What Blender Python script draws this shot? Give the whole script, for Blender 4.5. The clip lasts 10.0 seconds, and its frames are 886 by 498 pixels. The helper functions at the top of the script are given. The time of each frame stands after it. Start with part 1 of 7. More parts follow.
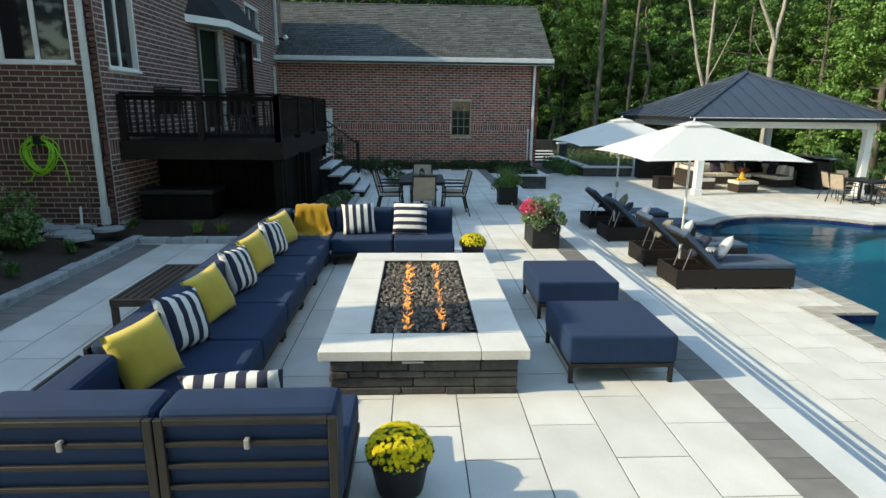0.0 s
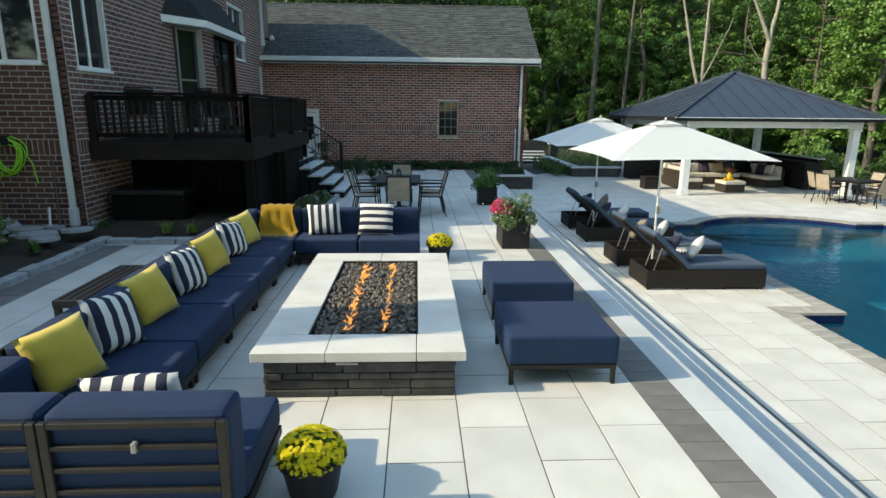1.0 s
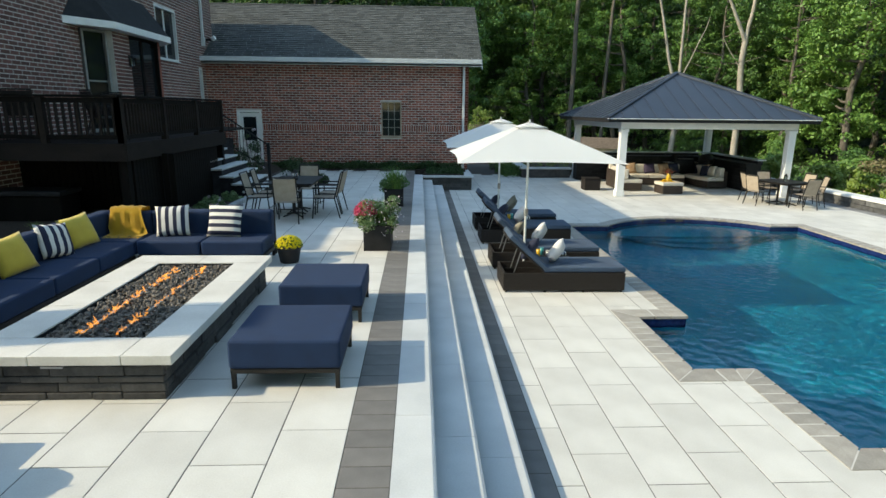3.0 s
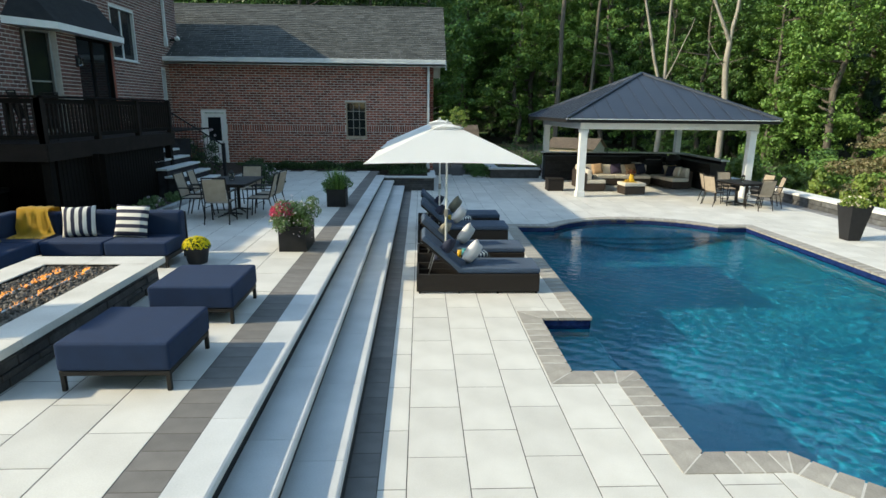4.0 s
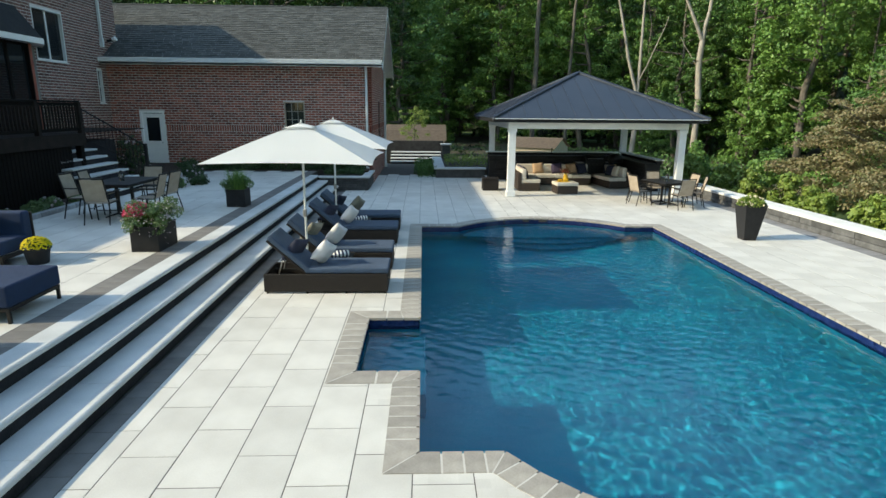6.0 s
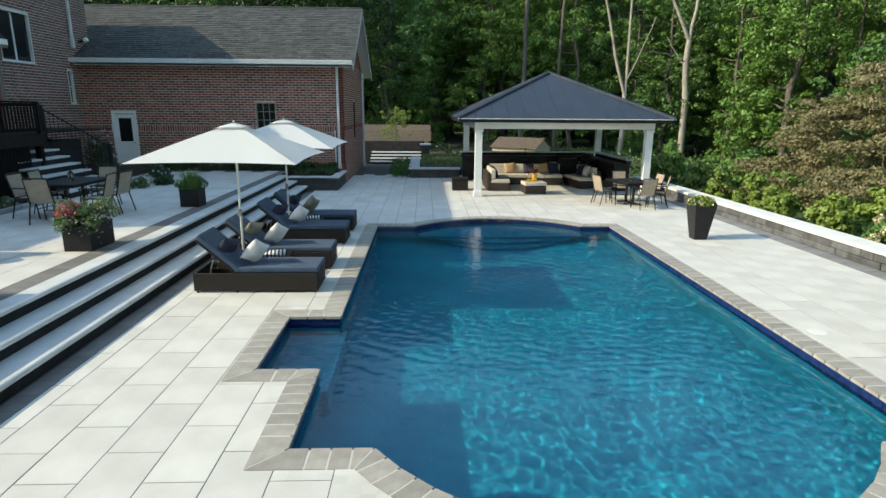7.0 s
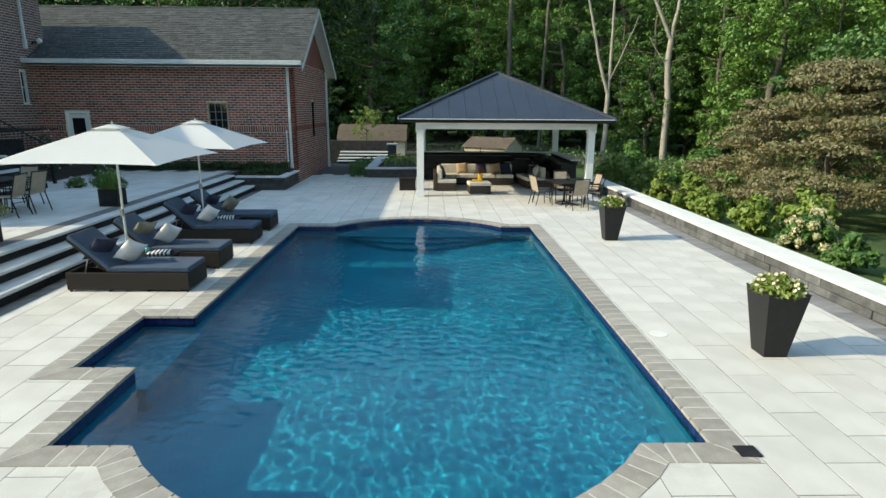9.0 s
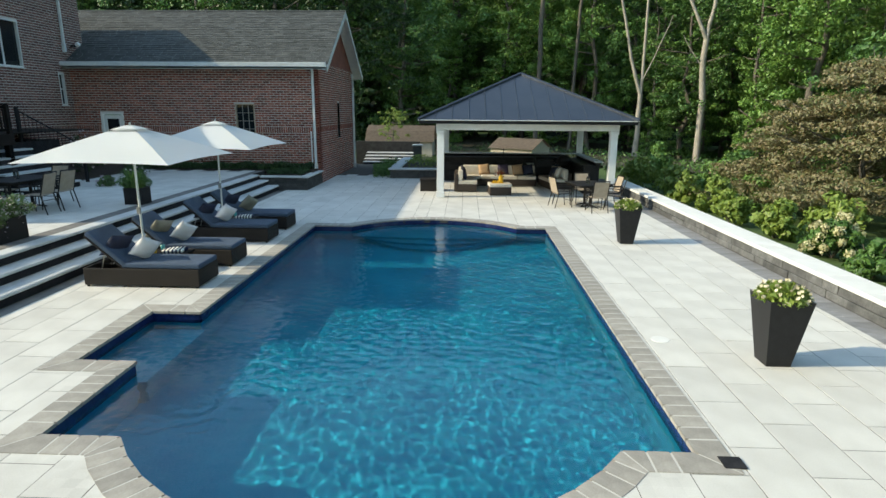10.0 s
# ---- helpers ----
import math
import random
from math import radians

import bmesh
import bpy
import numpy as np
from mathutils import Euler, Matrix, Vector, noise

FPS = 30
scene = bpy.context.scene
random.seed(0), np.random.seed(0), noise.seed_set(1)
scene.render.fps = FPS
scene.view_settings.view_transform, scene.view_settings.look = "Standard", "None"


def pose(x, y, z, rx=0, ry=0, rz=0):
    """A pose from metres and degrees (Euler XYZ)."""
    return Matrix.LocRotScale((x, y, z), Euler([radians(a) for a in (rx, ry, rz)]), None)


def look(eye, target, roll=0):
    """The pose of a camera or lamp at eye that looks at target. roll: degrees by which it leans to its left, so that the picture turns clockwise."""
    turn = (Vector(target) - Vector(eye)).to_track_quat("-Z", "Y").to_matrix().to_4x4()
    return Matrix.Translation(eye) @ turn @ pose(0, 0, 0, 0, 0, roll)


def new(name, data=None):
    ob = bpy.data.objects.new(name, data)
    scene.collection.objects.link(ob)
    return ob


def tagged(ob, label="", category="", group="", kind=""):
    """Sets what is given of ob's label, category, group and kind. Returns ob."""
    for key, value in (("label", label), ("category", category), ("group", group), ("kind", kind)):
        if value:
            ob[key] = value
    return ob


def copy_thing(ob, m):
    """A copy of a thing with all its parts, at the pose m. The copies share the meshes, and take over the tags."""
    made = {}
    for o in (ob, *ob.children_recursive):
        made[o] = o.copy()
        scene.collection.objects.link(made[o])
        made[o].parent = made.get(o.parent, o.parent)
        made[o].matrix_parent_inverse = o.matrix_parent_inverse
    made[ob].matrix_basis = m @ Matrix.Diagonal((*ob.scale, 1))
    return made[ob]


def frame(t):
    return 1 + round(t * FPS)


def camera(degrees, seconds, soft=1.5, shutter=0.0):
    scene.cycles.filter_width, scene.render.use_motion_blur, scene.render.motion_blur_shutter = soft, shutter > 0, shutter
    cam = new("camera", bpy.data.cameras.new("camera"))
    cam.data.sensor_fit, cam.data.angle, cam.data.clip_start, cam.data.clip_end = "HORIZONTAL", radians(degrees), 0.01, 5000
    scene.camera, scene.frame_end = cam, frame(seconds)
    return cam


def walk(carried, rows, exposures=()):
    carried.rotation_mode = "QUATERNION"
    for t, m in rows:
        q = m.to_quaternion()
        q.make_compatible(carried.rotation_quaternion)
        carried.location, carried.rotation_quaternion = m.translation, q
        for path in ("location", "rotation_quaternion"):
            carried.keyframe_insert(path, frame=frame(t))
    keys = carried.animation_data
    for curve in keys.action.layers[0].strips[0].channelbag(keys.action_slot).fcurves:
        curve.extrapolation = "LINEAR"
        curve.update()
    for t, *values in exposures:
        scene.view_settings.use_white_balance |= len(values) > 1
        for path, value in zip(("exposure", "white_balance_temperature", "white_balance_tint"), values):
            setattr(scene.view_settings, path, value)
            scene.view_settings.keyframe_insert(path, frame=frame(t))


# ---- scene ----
cam = camera(75.3, 10.0)
PATH = [
    (0, (1.129, 0.088, 2.618), (1.221, 2.029, 2.144), 0.6),
    (0.5, (1.302, 0.095, 2.613), (1.393, 2.037, 2.14), 0.6),
    (1, (1.613, 0.122, 2.601), (1.703, 2.064, 2.13), 0.5),
    (1.5, (2.063, 0.102, 2.615), (2.15, 2.044, 2.143), 0.6),
    (2, (2.589, 0.081, 2.637), (2.674, 2.022, 2.164), 0.6),
    (2.5, (3.162, 0.046, 2.651), (3.245, 1.988, 2.178), 0.6),
    (4, (5.088, 0.027, 2.67), (5.166, 1.969, 2.199), 0.6),
    (4.5, (5.728, -0.012, 2.685), (5.804, 1.93, 2.213), 0.6),
    (5, (6.315, -0.044, 2.7), (6.389, 1.898, 2.227), 0.5),
    (5.5, (6.868, -0.054, 2.7), (6.939, 1.888, 2.227), 0.5),
    (7, (8.474, -0.132, 2.696), (8.54, 1.81, 2.225), 0.4),
    (7.5, (9.04, -0.199, 2.736), (9.102, 1.743, 2.261), 0.4),
    (8, (9.562, -0.224, 2.741), (9.615, 1.718, 2.266), 0.4),
    (8.5, (10.07, -0.236, 2.737), (10.116, 1.707, 2.264), 0.4),
    (9, (10.561, -0.237, 2.744), (10.601, 1.705, 2.27), 0.4),
    (9.5, (10.882, -0.24, 2.745), (10.891, 1.703, 2.273), 0.4),
    (10, (10.994, -0.239, 2.754), (10.921, 1.703, 2.282), 0.4),
]
walk(cam, [(t, look(eye, target, roll)) for t, eye, target, roll in PATH], [(0.0, 0.60, 7400, -2.0), (2.5, 0.51, 7400, -2.0), (5.0, 0.50, 7300, -2.0), (10.0, 0.48, 7300, -3.0)])

# ---- world, sun, exposure ----
SUN_EL, SHADOW_TURN = 30.4, 9.0      # sun's height; shadows fall towards +x, turned this much to +y
world = bpy.data.worlds.new("world")
scene.world = world
world.use_nodes = True
_n = world.node_tree.nodes
sky = _n.new("ShaderNodeTexSky")
sky.sky_type = "NISHITA"
sky.sun_disc = False
sky.dust_density = 0.4
sky.ozone_density = 1.0
sky.sun_elevation = radians(SUN_EL)
sky.sun_rotation = radians(270 - SHADOW_TURN)
world.node_tree.links.new(sky.outputs[0], _n["Background"].inputs[0])
_n["Background"].inputs[1].default_value = 0.30
sun_data = bpy.data.lights.new("sun", "SUN")
sun_data.energy, sun_data.angle, sun_data.color = 3.8, radians(0.53), (1.0, 0.875, 0.735)
sun = new("sun", sun_data)
_d = Vector((math.cos(radians(SUN_EL)) * math.cos(radians(SHADOW_TURN)), math.cos(radians(SUN_EL)) * math.sin(radians(SHADOW_TURN)), -math.sin(radians(SUN_EL))))
sun.matrix_world = look((-30, -8, 30), Vector((-30, -8, 30)) + _d)


# ---- materials ----
def tree_of(name):
    m = bpy.data.materials.new(name)
    m.use_nodes = True
    nt = m.node_tree
    return m, nt, nt.nodes, nt.links, nt.nodes["Principled BSDF"]


def mat(name, c1, c2, scale=8.0, rough=0.7, bump=0.15, fine=60.0, metal=0.0, random=0.0, island=0.0, rough_var=0.1, stretch=(1, 1, 1), spec=0.5, sheen=0.0):
    """Two colours mixed by noise at two scales, with bump; random: value change from piece to piece."""
    m, nt, N, L, P = tree_of(name)
    tc = N.new("ShaderNodeTexCoord")
    mp = N.new("ShaderNodeMapping")
    mp.inputs["Scale"].default_value = stretch
    L.new(tc.outputs["Object"], mp.inputs["Vector"])
    a, b = N.new("ShaderNodeTexNoise"), N.new("ShaderNodeTexNoise")
    a.inputs["Scale"].default_value, b.inputs["Scale"].default_value = scale, fine
    a.inputs["Detail"].default_value, b.inputs["Detail"].default_value = 4, 3
    for q in (a, b):
        L.new(mp.outputs[0], q.inputs["Vector"])
    add = N.new("ShaderNodeMath")
    add.operation = "MULTIPLY_ADD"
    add.inputs[1].default_value = 0.45
    L.new(b.outputs["Fac"], add.inputs[0])
    L.new(a.outputs["Fac"], add.inputs[2])
    ramp = N.new("ShaderNodeMapRange")
    ramp.inputs["From Min"].default_value, ramp.inputs["From Max"].default_value = 0.45, 1.0
    L.new(add.outputs[0], ramp.inputs["Value"])
    mix = N.new("ShaderNodeMix")
    mix.data_type = "RGBA"
    mix.inputs["A"].default_value, mix.inputs["B"].default_value = (*c1, 1), (*c2, 1)
    L.new(ramp.outputs[0], mix.inputs["Factor"])
    col = mix.outputs["Result"]
    if random or island:
        src = N.new("ShaderNodeObjectInfo").outputs["Random"] if random else N.new("ShaderNodeNewGeometry").outputs["Random Per Island"]
        k = random or island
        mr = N.new("ShaderNodeMapRange")
        mr.inputs["To Min"].default_value, mr.inputs["To Max"].default_value = 1 - k, 1 + k
        L.new(src, mr.inputs["Value"])
        hs = N.new("ShaderNodeHueSaturation")
        L.new(col, hs.inputs["Color"])
        L.new(mr.outputs[0], hs.inputs["Value"])
        col = hs.outputs["Color"]
    L.new(col, P.inputs["Base Color"])
    rr = N.new("ShaderNodeMapRange")
    rr.inputs["To Min"].default_value, rr.inputs["To Max"].default_value = max(0.02, rough - rough_var), min(1, rough + rough_var)
    L.new(a.outputs["Fac"], rr.inputs["Value"])
    L.new(rr.outputs[0], P.inputs["Roughness"])
    P.inputs["Metallic"].default_value = metal
    P.inputs["Specular IOR Level"].default_value = spec
    if sheen:
        P.inputs["Sheen Weight"].default_value = sheen
    if bump:
        bp = N.new("ShaderNodeBump")
        bp.inputs["Strength"].default_value, bp.inputs["Distance"].default_value = bump, 0.01
        L.new(b.outputs["Fac"], bp.inputs["Height"])
        L.new(bp.outputs[0], P.inputs["Normal"])
    return m


def leaf_mat(name, c1, c2, gloss=0.5, through_light=0.2):
    """Foliage: each leaf its own green, some light through it."""
    m, nt, N, L, P = tree_of(name)
    g = N.new("ShaderNodeNewGeometry")
    mix = N.new("ShaderNodeMix")
    mix.data_type = "RGBA"
    mix.inputs["A"].default_value, mix.inputs["B"].default_value = (*c1, 1), (*c2, 1)
    L.new(g.outputs["Random Per Island"], mix.inputs["Factor"])
    L.new(mix.outputs["Result"], P.inputs["Base Color"])
    P.inputs["Roughness"].default_value = gloss
    t = N.new("ShaderNodeBsdfTranslucent")
    L.new(mix.outputs["Result"], t.inputs["Color"])
    ms = N.new("ShaderNodeMixShader")
    ms.inputs[0].default_value = through_light
    L.new(P.outputs[0], ms.inputs[1])
    L.new(t.outputs[0], ms.inputs[2])
    L.new(ms.outputs[0], N["Material Output"].inputs["Surface"])
    return m


def striped(name, c1, c2, width, axis=0):
    """Woven cloth with broad stripes across one axis."""
    m, nt, N, L, P = tree_of(name)
    tc = N.new("ShaderNodeTexCoord")
    sp = N.new("ShaderNodeSeparateXYZ")
    L.new(tc.outputs["Object"], sp.inputs[0])
    dv = N.new("ShaderNodeMath")
    dv.operation = "MULTIPLY_ADD"
    dv.inputs[1].default_value, dv.inputs[2].default_value = 1 / (2 * width), 20.25
    L.new(sp.outputs[axis], dv.inputs[0])
    fr = N.new("ShaderNodeMath")
    fr.operation = "FRACT"
    L.new(dv.outputs[0], fr.inputs[0])
    gt = N.new("ShaderNodeMath")
    gt.operation = "GREATER_THAN"
    gt.inputs[1].default_value = 0.5
    L.new(fr.outputs[0], gt.inputs[0])
    mix = N.new("ShaderNodeMix")
    mix.data_type = "RGBA"
    mix.inputs["A"].default_value, mix.inputs["B"].default_value = (*c1, 1), (*c2, 1)
    L.new(gt.outputs[0], mix.inputs["Factor"])
    L.new(mix.outputs["Result"], P.inputs["Base Color"])
    P.inputs["Roughness"].default_value = 0.85
    no = N.new("ShaderNodeTexNoise")
    no.inputs["Scale"].default_value = 250
    L.new(tc.outputs["Object"], no.inputs["Vector"])
    bp = N.new("ShaderNodeBump")
    bp.inputs["Strength"].default_value, bp.inputs["Distance"].default_value = 0.3, 0.004
    L.new(no.outputs["Fac"], bp.inputs["Height"])
    L.new(bp.outputs[0], P.inputs["Normal"])
    return m


def glass_mat(name, tint, rough=0.03):
    m, nt, N, L, P = tree_of(name)
    P.inputs["Base Color"].default_value = (*tint, 1)
    P.inputs["Roughness"].default_value = rough
    P.inputs["Transmission Weight"].default_value = 1.0
    P.inputs["IOR"].default_value = 1.45
    return m


M = {}
M["slab"] = mat("slab", (0.51, 0.49, 0.452), (0.67, 0.652, 0.61), 1.9, 0.75, 0.12, 90, random=0.055)
M["slab_rest"] = mat("slab_rest", (0.51, 0.49, 0.452), (0.67, 0.652, 0.61), 1.9, 0.75, 0.12, 90, island=0.055)
M["joint"] = mat("joint", (0.045, 0.04, 0.036), (0.10, 0.092, 0.084), 12, 0.95, 0.3)
M["band"] = mat("band", (0.125, 0.117, 0.11), (0.195, 0.184, 0.174), 5, 0.8, 0.2, 120, random=0.14)
M["tread"] = mat("tread", (0.46, 0.47, 0.47), (0.60, 0.605, 0.60), 2.5, 0.7, 0.12, 80, random=0.05)
M["riser"] = mat("riser", (0.012, 0.012, 0.014), (0.032, 0.032, 0.036), 7, 0.85, 0.5, 40, spec=0.2)
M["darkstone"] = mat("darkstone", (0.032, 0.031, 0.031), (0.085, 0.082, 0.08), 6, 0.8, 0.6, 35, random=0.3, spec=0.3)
# Dark stone of the bar, the pavilion's shade put into its colour.
M["barstone_shaded"] = mat("barstone_shaded", (0.010, 0.010, 0.011), (0.030, 0.029, 0.029), 6, 0.8, 0.6, 35, random=0.3, spec=0.25)
M["greystone"] = mat("greystone", (0.055, 0.056, 0.057), (0.155, 0.156, 0.157), 6, 0.85, 0.6, 35, random=0.28)
M["cap"] = mat("cap", (0.66, 0.65, 0.62), (0.78, 0.77, 0.74), 3, 0.7, 0.15, 70)
M["limestone"] = mat("limestone", (0.56, 0.53, 0.48), (0.72, 0.69, 0.64), 3, 0.6, 0.12, 60)
M["border"] = mat("border", (0.17, 0.17, 0.175), (0.28, 0.28, 0.288), 5, 0.75, 0.3, 70, random=0.14)
M["coping"] = mat("coping", (0.26, 0.24, 0.21), (0.40, 0.37, 0.33), 5, 0.75, 0.3, 70, random=0.14)
M["kerb"] = mat("kerb", (0.24, 0.25, 0.26), (0.42, 0.43, 0.44), 9, 0.85, 0.5, 60, random=0.15)
# Litter under the trees, their shade put into its dark brown.
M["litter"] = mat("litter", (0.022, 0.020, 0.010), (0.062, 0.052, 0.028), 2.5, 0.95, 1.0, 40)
M["mulch"] = mat("mulch", (0.018, 0.012, 0.009), (0.06, 0.042, 0.03), 25, 0.95, 1.0, 60)
M["grass"] = mat("grass", (0.035, 0.07, 0.015), (0.08, 0.13, 0.03), 1.2, 0.9, 1.0, 70)
# Near-wall mortar: a duller tone with that wall's shade put into it.
M["mortar_shaded"] = mat("mortar_shaded", (0.36, 0.33, 0.28), (0.48, 0.44, 0.38), 9, 0.9, 0.3)
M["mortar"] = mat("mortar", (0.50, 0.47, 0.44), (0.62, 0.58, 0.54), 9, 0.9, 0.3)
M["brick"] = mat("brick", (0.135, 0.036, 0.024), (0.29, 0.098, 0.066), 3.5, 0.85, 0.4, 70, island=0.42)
# Near house wall: its shade is put into this darker brick.
M["brick_one_shaded"] = mat("brick_one_shaded", (0.055, 0.025, 0.020), (0.15, 0.068, 0.052), 3.5, 0.85, 0.4, 70, random=0.35)
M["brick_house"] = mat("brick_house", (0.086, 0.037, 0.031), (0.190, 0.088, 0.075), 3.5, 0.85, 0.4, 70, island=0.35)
M["shingle"] = mat("shingle", (0.042, 0.046, 0.045), (0.088, 0.092, 0.088), 4, 0.9, 0.5, 90, island=0.3, spec=0.3)
M["shingle_dark"] = mat("shingle_dark", (0.014, 0.015, 0.018), (0.034, 0.036, 0.040), 4, 0.9, 0.6, 60, spec=0.3)
M["white"] = mat("white", (0.74, 0.74, 0.73), (0.82, 0.82, 0.81), 6, 0.45, 0.04)
M["trim"] = mat("trim", (0.55, 0.57, 0.56), (0.66, 0.68, 0.67), 6, 0.5, 0.05)
# Dark-stained wood, with the shade under the deck put into its colour.
M["darkwood_shade"] = mat("darkwood_shade", (0.003, 0.0025, 0.0022), (0.009, 0.0072, 0.006), 6, 0.75, 0.3, 80, stretch=(1, 1, 0.3), spec=0.12)
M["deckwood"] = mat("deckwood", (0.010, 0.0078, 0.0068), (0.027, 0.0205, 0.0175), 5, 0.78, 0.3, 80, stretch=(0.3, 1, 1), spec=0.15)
M["black"] = mat("black", (0.010, 0.010, 0.011), (0.022, 0.022, 0.024), 8, 0.55, 0.08, spec=0.25)
M["plastic"] = mat("plastic", (0.012, 0.012, 0.013), (0.024, 0.024, 0.026), 10, 0.5, 0.1, spec=0.25)
M["bronze"] = mat("bronze", (0.014, 0.013, 0.012), (0.028, 0.025, 0.023), 10, 0.5, 0.06, spec=0.25)
M["steel"] = mat("steel", (0.45, 0.45, 0.45), (0.6, 0.6, 0.6), 10, 0.3, 0.02, metal=1.0)
M["navy"] = mat("navy", (0.006, 0.019, 0.056), (0.012, 0.032, 0.084), 5, 0.85, 0.25, 350, sheen=0.03, spec=0.3)
M["slate"] = mat("slate", (0.031, 0.055, 0.100), (0.053, 0.086, 0.145), 6, 0.85, 0.25, 350, sheen=0.03)
M["yellow"] = mat("yellow", (0.50, 0.36, 0.035), (0.62, 0.47, 0.06), 6, 0.8, 0.3, 300, sheen=0.3)
M["gold"] = mat("gold", (0.62, 0.36, 0.02), (0.75, 0.47, 0.04), 9, 0.9, 0.6, 160, sheen=0.3)
M["cream"] = mat("cream", (0.55, 0.50, 0.43), (0.68, 0.63, 0.56), 6, 0.85, 0.25, 300)
M["lilac"] = mat("lilac", (0.62, 0.60, 0.62), (0.76, 0.74, 0.76), 6, 0.85, 0.25, 300)
M["olive"] = mat("olive", (0.16, 0.15, 0.12), (0.26, 0.245, 0.20), 6, 0.85, 0.25, 300)
M["tan"] = mat("tan", (0.38, 0.25, 0.15), (0.50, 0.34, 0.21), 6, 0.85, 0.25, 300)
M["navy_plain"] = mat("navy_plain", (0.01, 0.014, 0.035), (0.02, 0.026, 0.06), 8, 0.85, 0.25, 300)
M["purple"] = mat("purple", (0.03, 0.022, 0.05), (0.055, 0.04, 0.085), 8, 0.85, 0.25, 300)
M["stripe"] = striped("stripe", (0.70, 0.68, 0.64), (0.012, 0.016, 0.045), 0.052)
M["stripe_flat"] = striped("stripe_flat", (0.70, 0.68, 0.64), (0.012, 0.016, 0.045), 0.052, 2)
M["stripe_thin"] = striped("stripe_thin", (0.72, 0.72, 0.70), (0.015, 0.02, 0.06), 0.03)
M["canvas"] = leaf_mat("canvas", (0.94, 0.94, 0.93), (0.955, 0.955, 0.945), 0.8, 0.30)
M["grout"] = mat("grout", (0.50, 0.48, 0.44), (0.60, 0.58, 0.54), 9, 0.9, 0.2)
M["pitgrey"] = mat("pitgrey", (0.20, 0.20, 0.19), (0.30, 0.29, 0.28), 6, 0.8, 0.2)
M["wicker"] = mat("wicker", (0.008, 0.0065, 0.006), (0.022, 0.017, 0.015), 30, 0.65, 0.9, 130, spec=0.3)
M["wicker_brown"] = mat("wicker_brown", (0.020, 0.013, 0.010), (0.046, 0.030, 0.022), 30, 0.6, 0.9, 130)
M["sling"] = mat("sling", (0.30, 0.24, 0.18), (0.42, 0.35, 0.27), 8, 0.8, 0.3, 250)
M["rock"] = mat("rock", (0.060, 0.052, 0.045), (0.20, 0.172, 0.145), 14, 0.85, 0.8, 60, island=0.6)
M["pooltile"] = mat("pooltile", (0.006, 0.014, 0.07), (0.018, 0.035, 0.14), 12, 0.15, 0.1, 60)
M["plaster"] = mat("plaster", (0.004, 0.19, 0.32), (0.010, 0.30, 0.43), 1.3, 0.8, 0.3, 30)
M["metalroof"] = mat("metalroof", (0.046, 0.055, 0.074), (0.074, 0.085, 0.108), 1.5, 0.38, 0.03, 30, metal=0.55)
M["bark"] = mat("bark", (0.06, 0.05, 0.041), (0.15, 0.13, 0.105), 8, 0.95, 1.0, 30, stretch=(1, 1, 0.25))
M["palebark"] = mat("palebark", (0.22, 0.195, 0.165), (0.38, 0.34, 0.29), 5, 0.9, 0.8, 30, stretch=(1, 1, 0.25))
M["leaf"] = leaf_mat("leaf", (0.042, 0.104, 0.022), (0.116, 0.220, 0.048))
# Lighter green; on the wood's trees sunlight is put into this colour.
M["leaf_light"] = leaf_mat("leaf_light", (0.074, 0.164, 0.030), (0.175, 0.300, 0.062))
# Dark green plants; on the woods, forest shade is put into this colour.
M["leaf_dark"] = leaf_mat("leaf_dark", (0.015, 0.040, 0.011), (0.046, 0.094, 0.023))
# Near-black green: shade between the far trees is put into the colour.
M["woods_shade"] = mat("woods_shade", (0.005, 0.010, 0.004), (0.016, 0.030, 0.010), 0.6, 0.95, 1.0, 3)
M["leaf_maple"] = leaf_mat("leaf_maple", (0.130, 0.150, 0.055), (0.265, 0.205, 0.110))
M["leaf_lime"] = leaf_mat("leaf_lime", (0.11, 0.185, 0.028), (0.25, 0.32, 0.062))
M["leaf_soft"] = leaf_mat("leaf_soft", (0.07, 0.13, 0.04), (0.18, 0.26, 0.10))
M["petal_yellow"] = leaf_mat("petal_yellow", (0.75, 0.62, 0.01), (0.90, 0.80, 0.03))
M["petal_pink"] = leaf_mat("petal_pink", (0.55, 0.04, 0.12), (0.75, 0.16, 0.28))
M["petal_red"] = leaf_mat("petal_red", (0.16, 0.008, 0.014), (0.10, 0.10, 0.03))
M["petal_white"] = leaf_mat("petal_white", (0.65, 0.55, 0.38), (0.85, 0.78, 0.60))
M["petal_hydrangea"] = leaf_mat("petal_hydrangea", (0.46, 0.44, 0.22), (0.72, 0.66, 0.42))
M["petal_cream"] = leaf_mat("petal_cream", (0.20, 0.24, 0.11), (0.36, 0.38, 0.20))
M["petal_lilac"] = leaf_mat("petal_lilac", (0.45, 0.32, 0.42), (0.75, 0.70, 0.70))
M["hose"] = mat("hose", (0.22, 0.55, 0.02), (0.32, 0.68, 0.04), 20, 0.5, 0.05)
M["shedwall"] = mat("shedwall", (0.42, 0.37, 0.28), (0.52, 0.46, 0.36), 4, 0.8, 0.2)
M["shedroof"] = mat("shedroof", (0.17, 0.13, 0.10), (0.27, 0.21, 0.16), 6, 0.9, 0.4)
M["paleflag"] = mat("paleflag", (0.30, 0.31, 0.32), (0.42, 0.43, 0.44), 4, 0.8, 0.3)
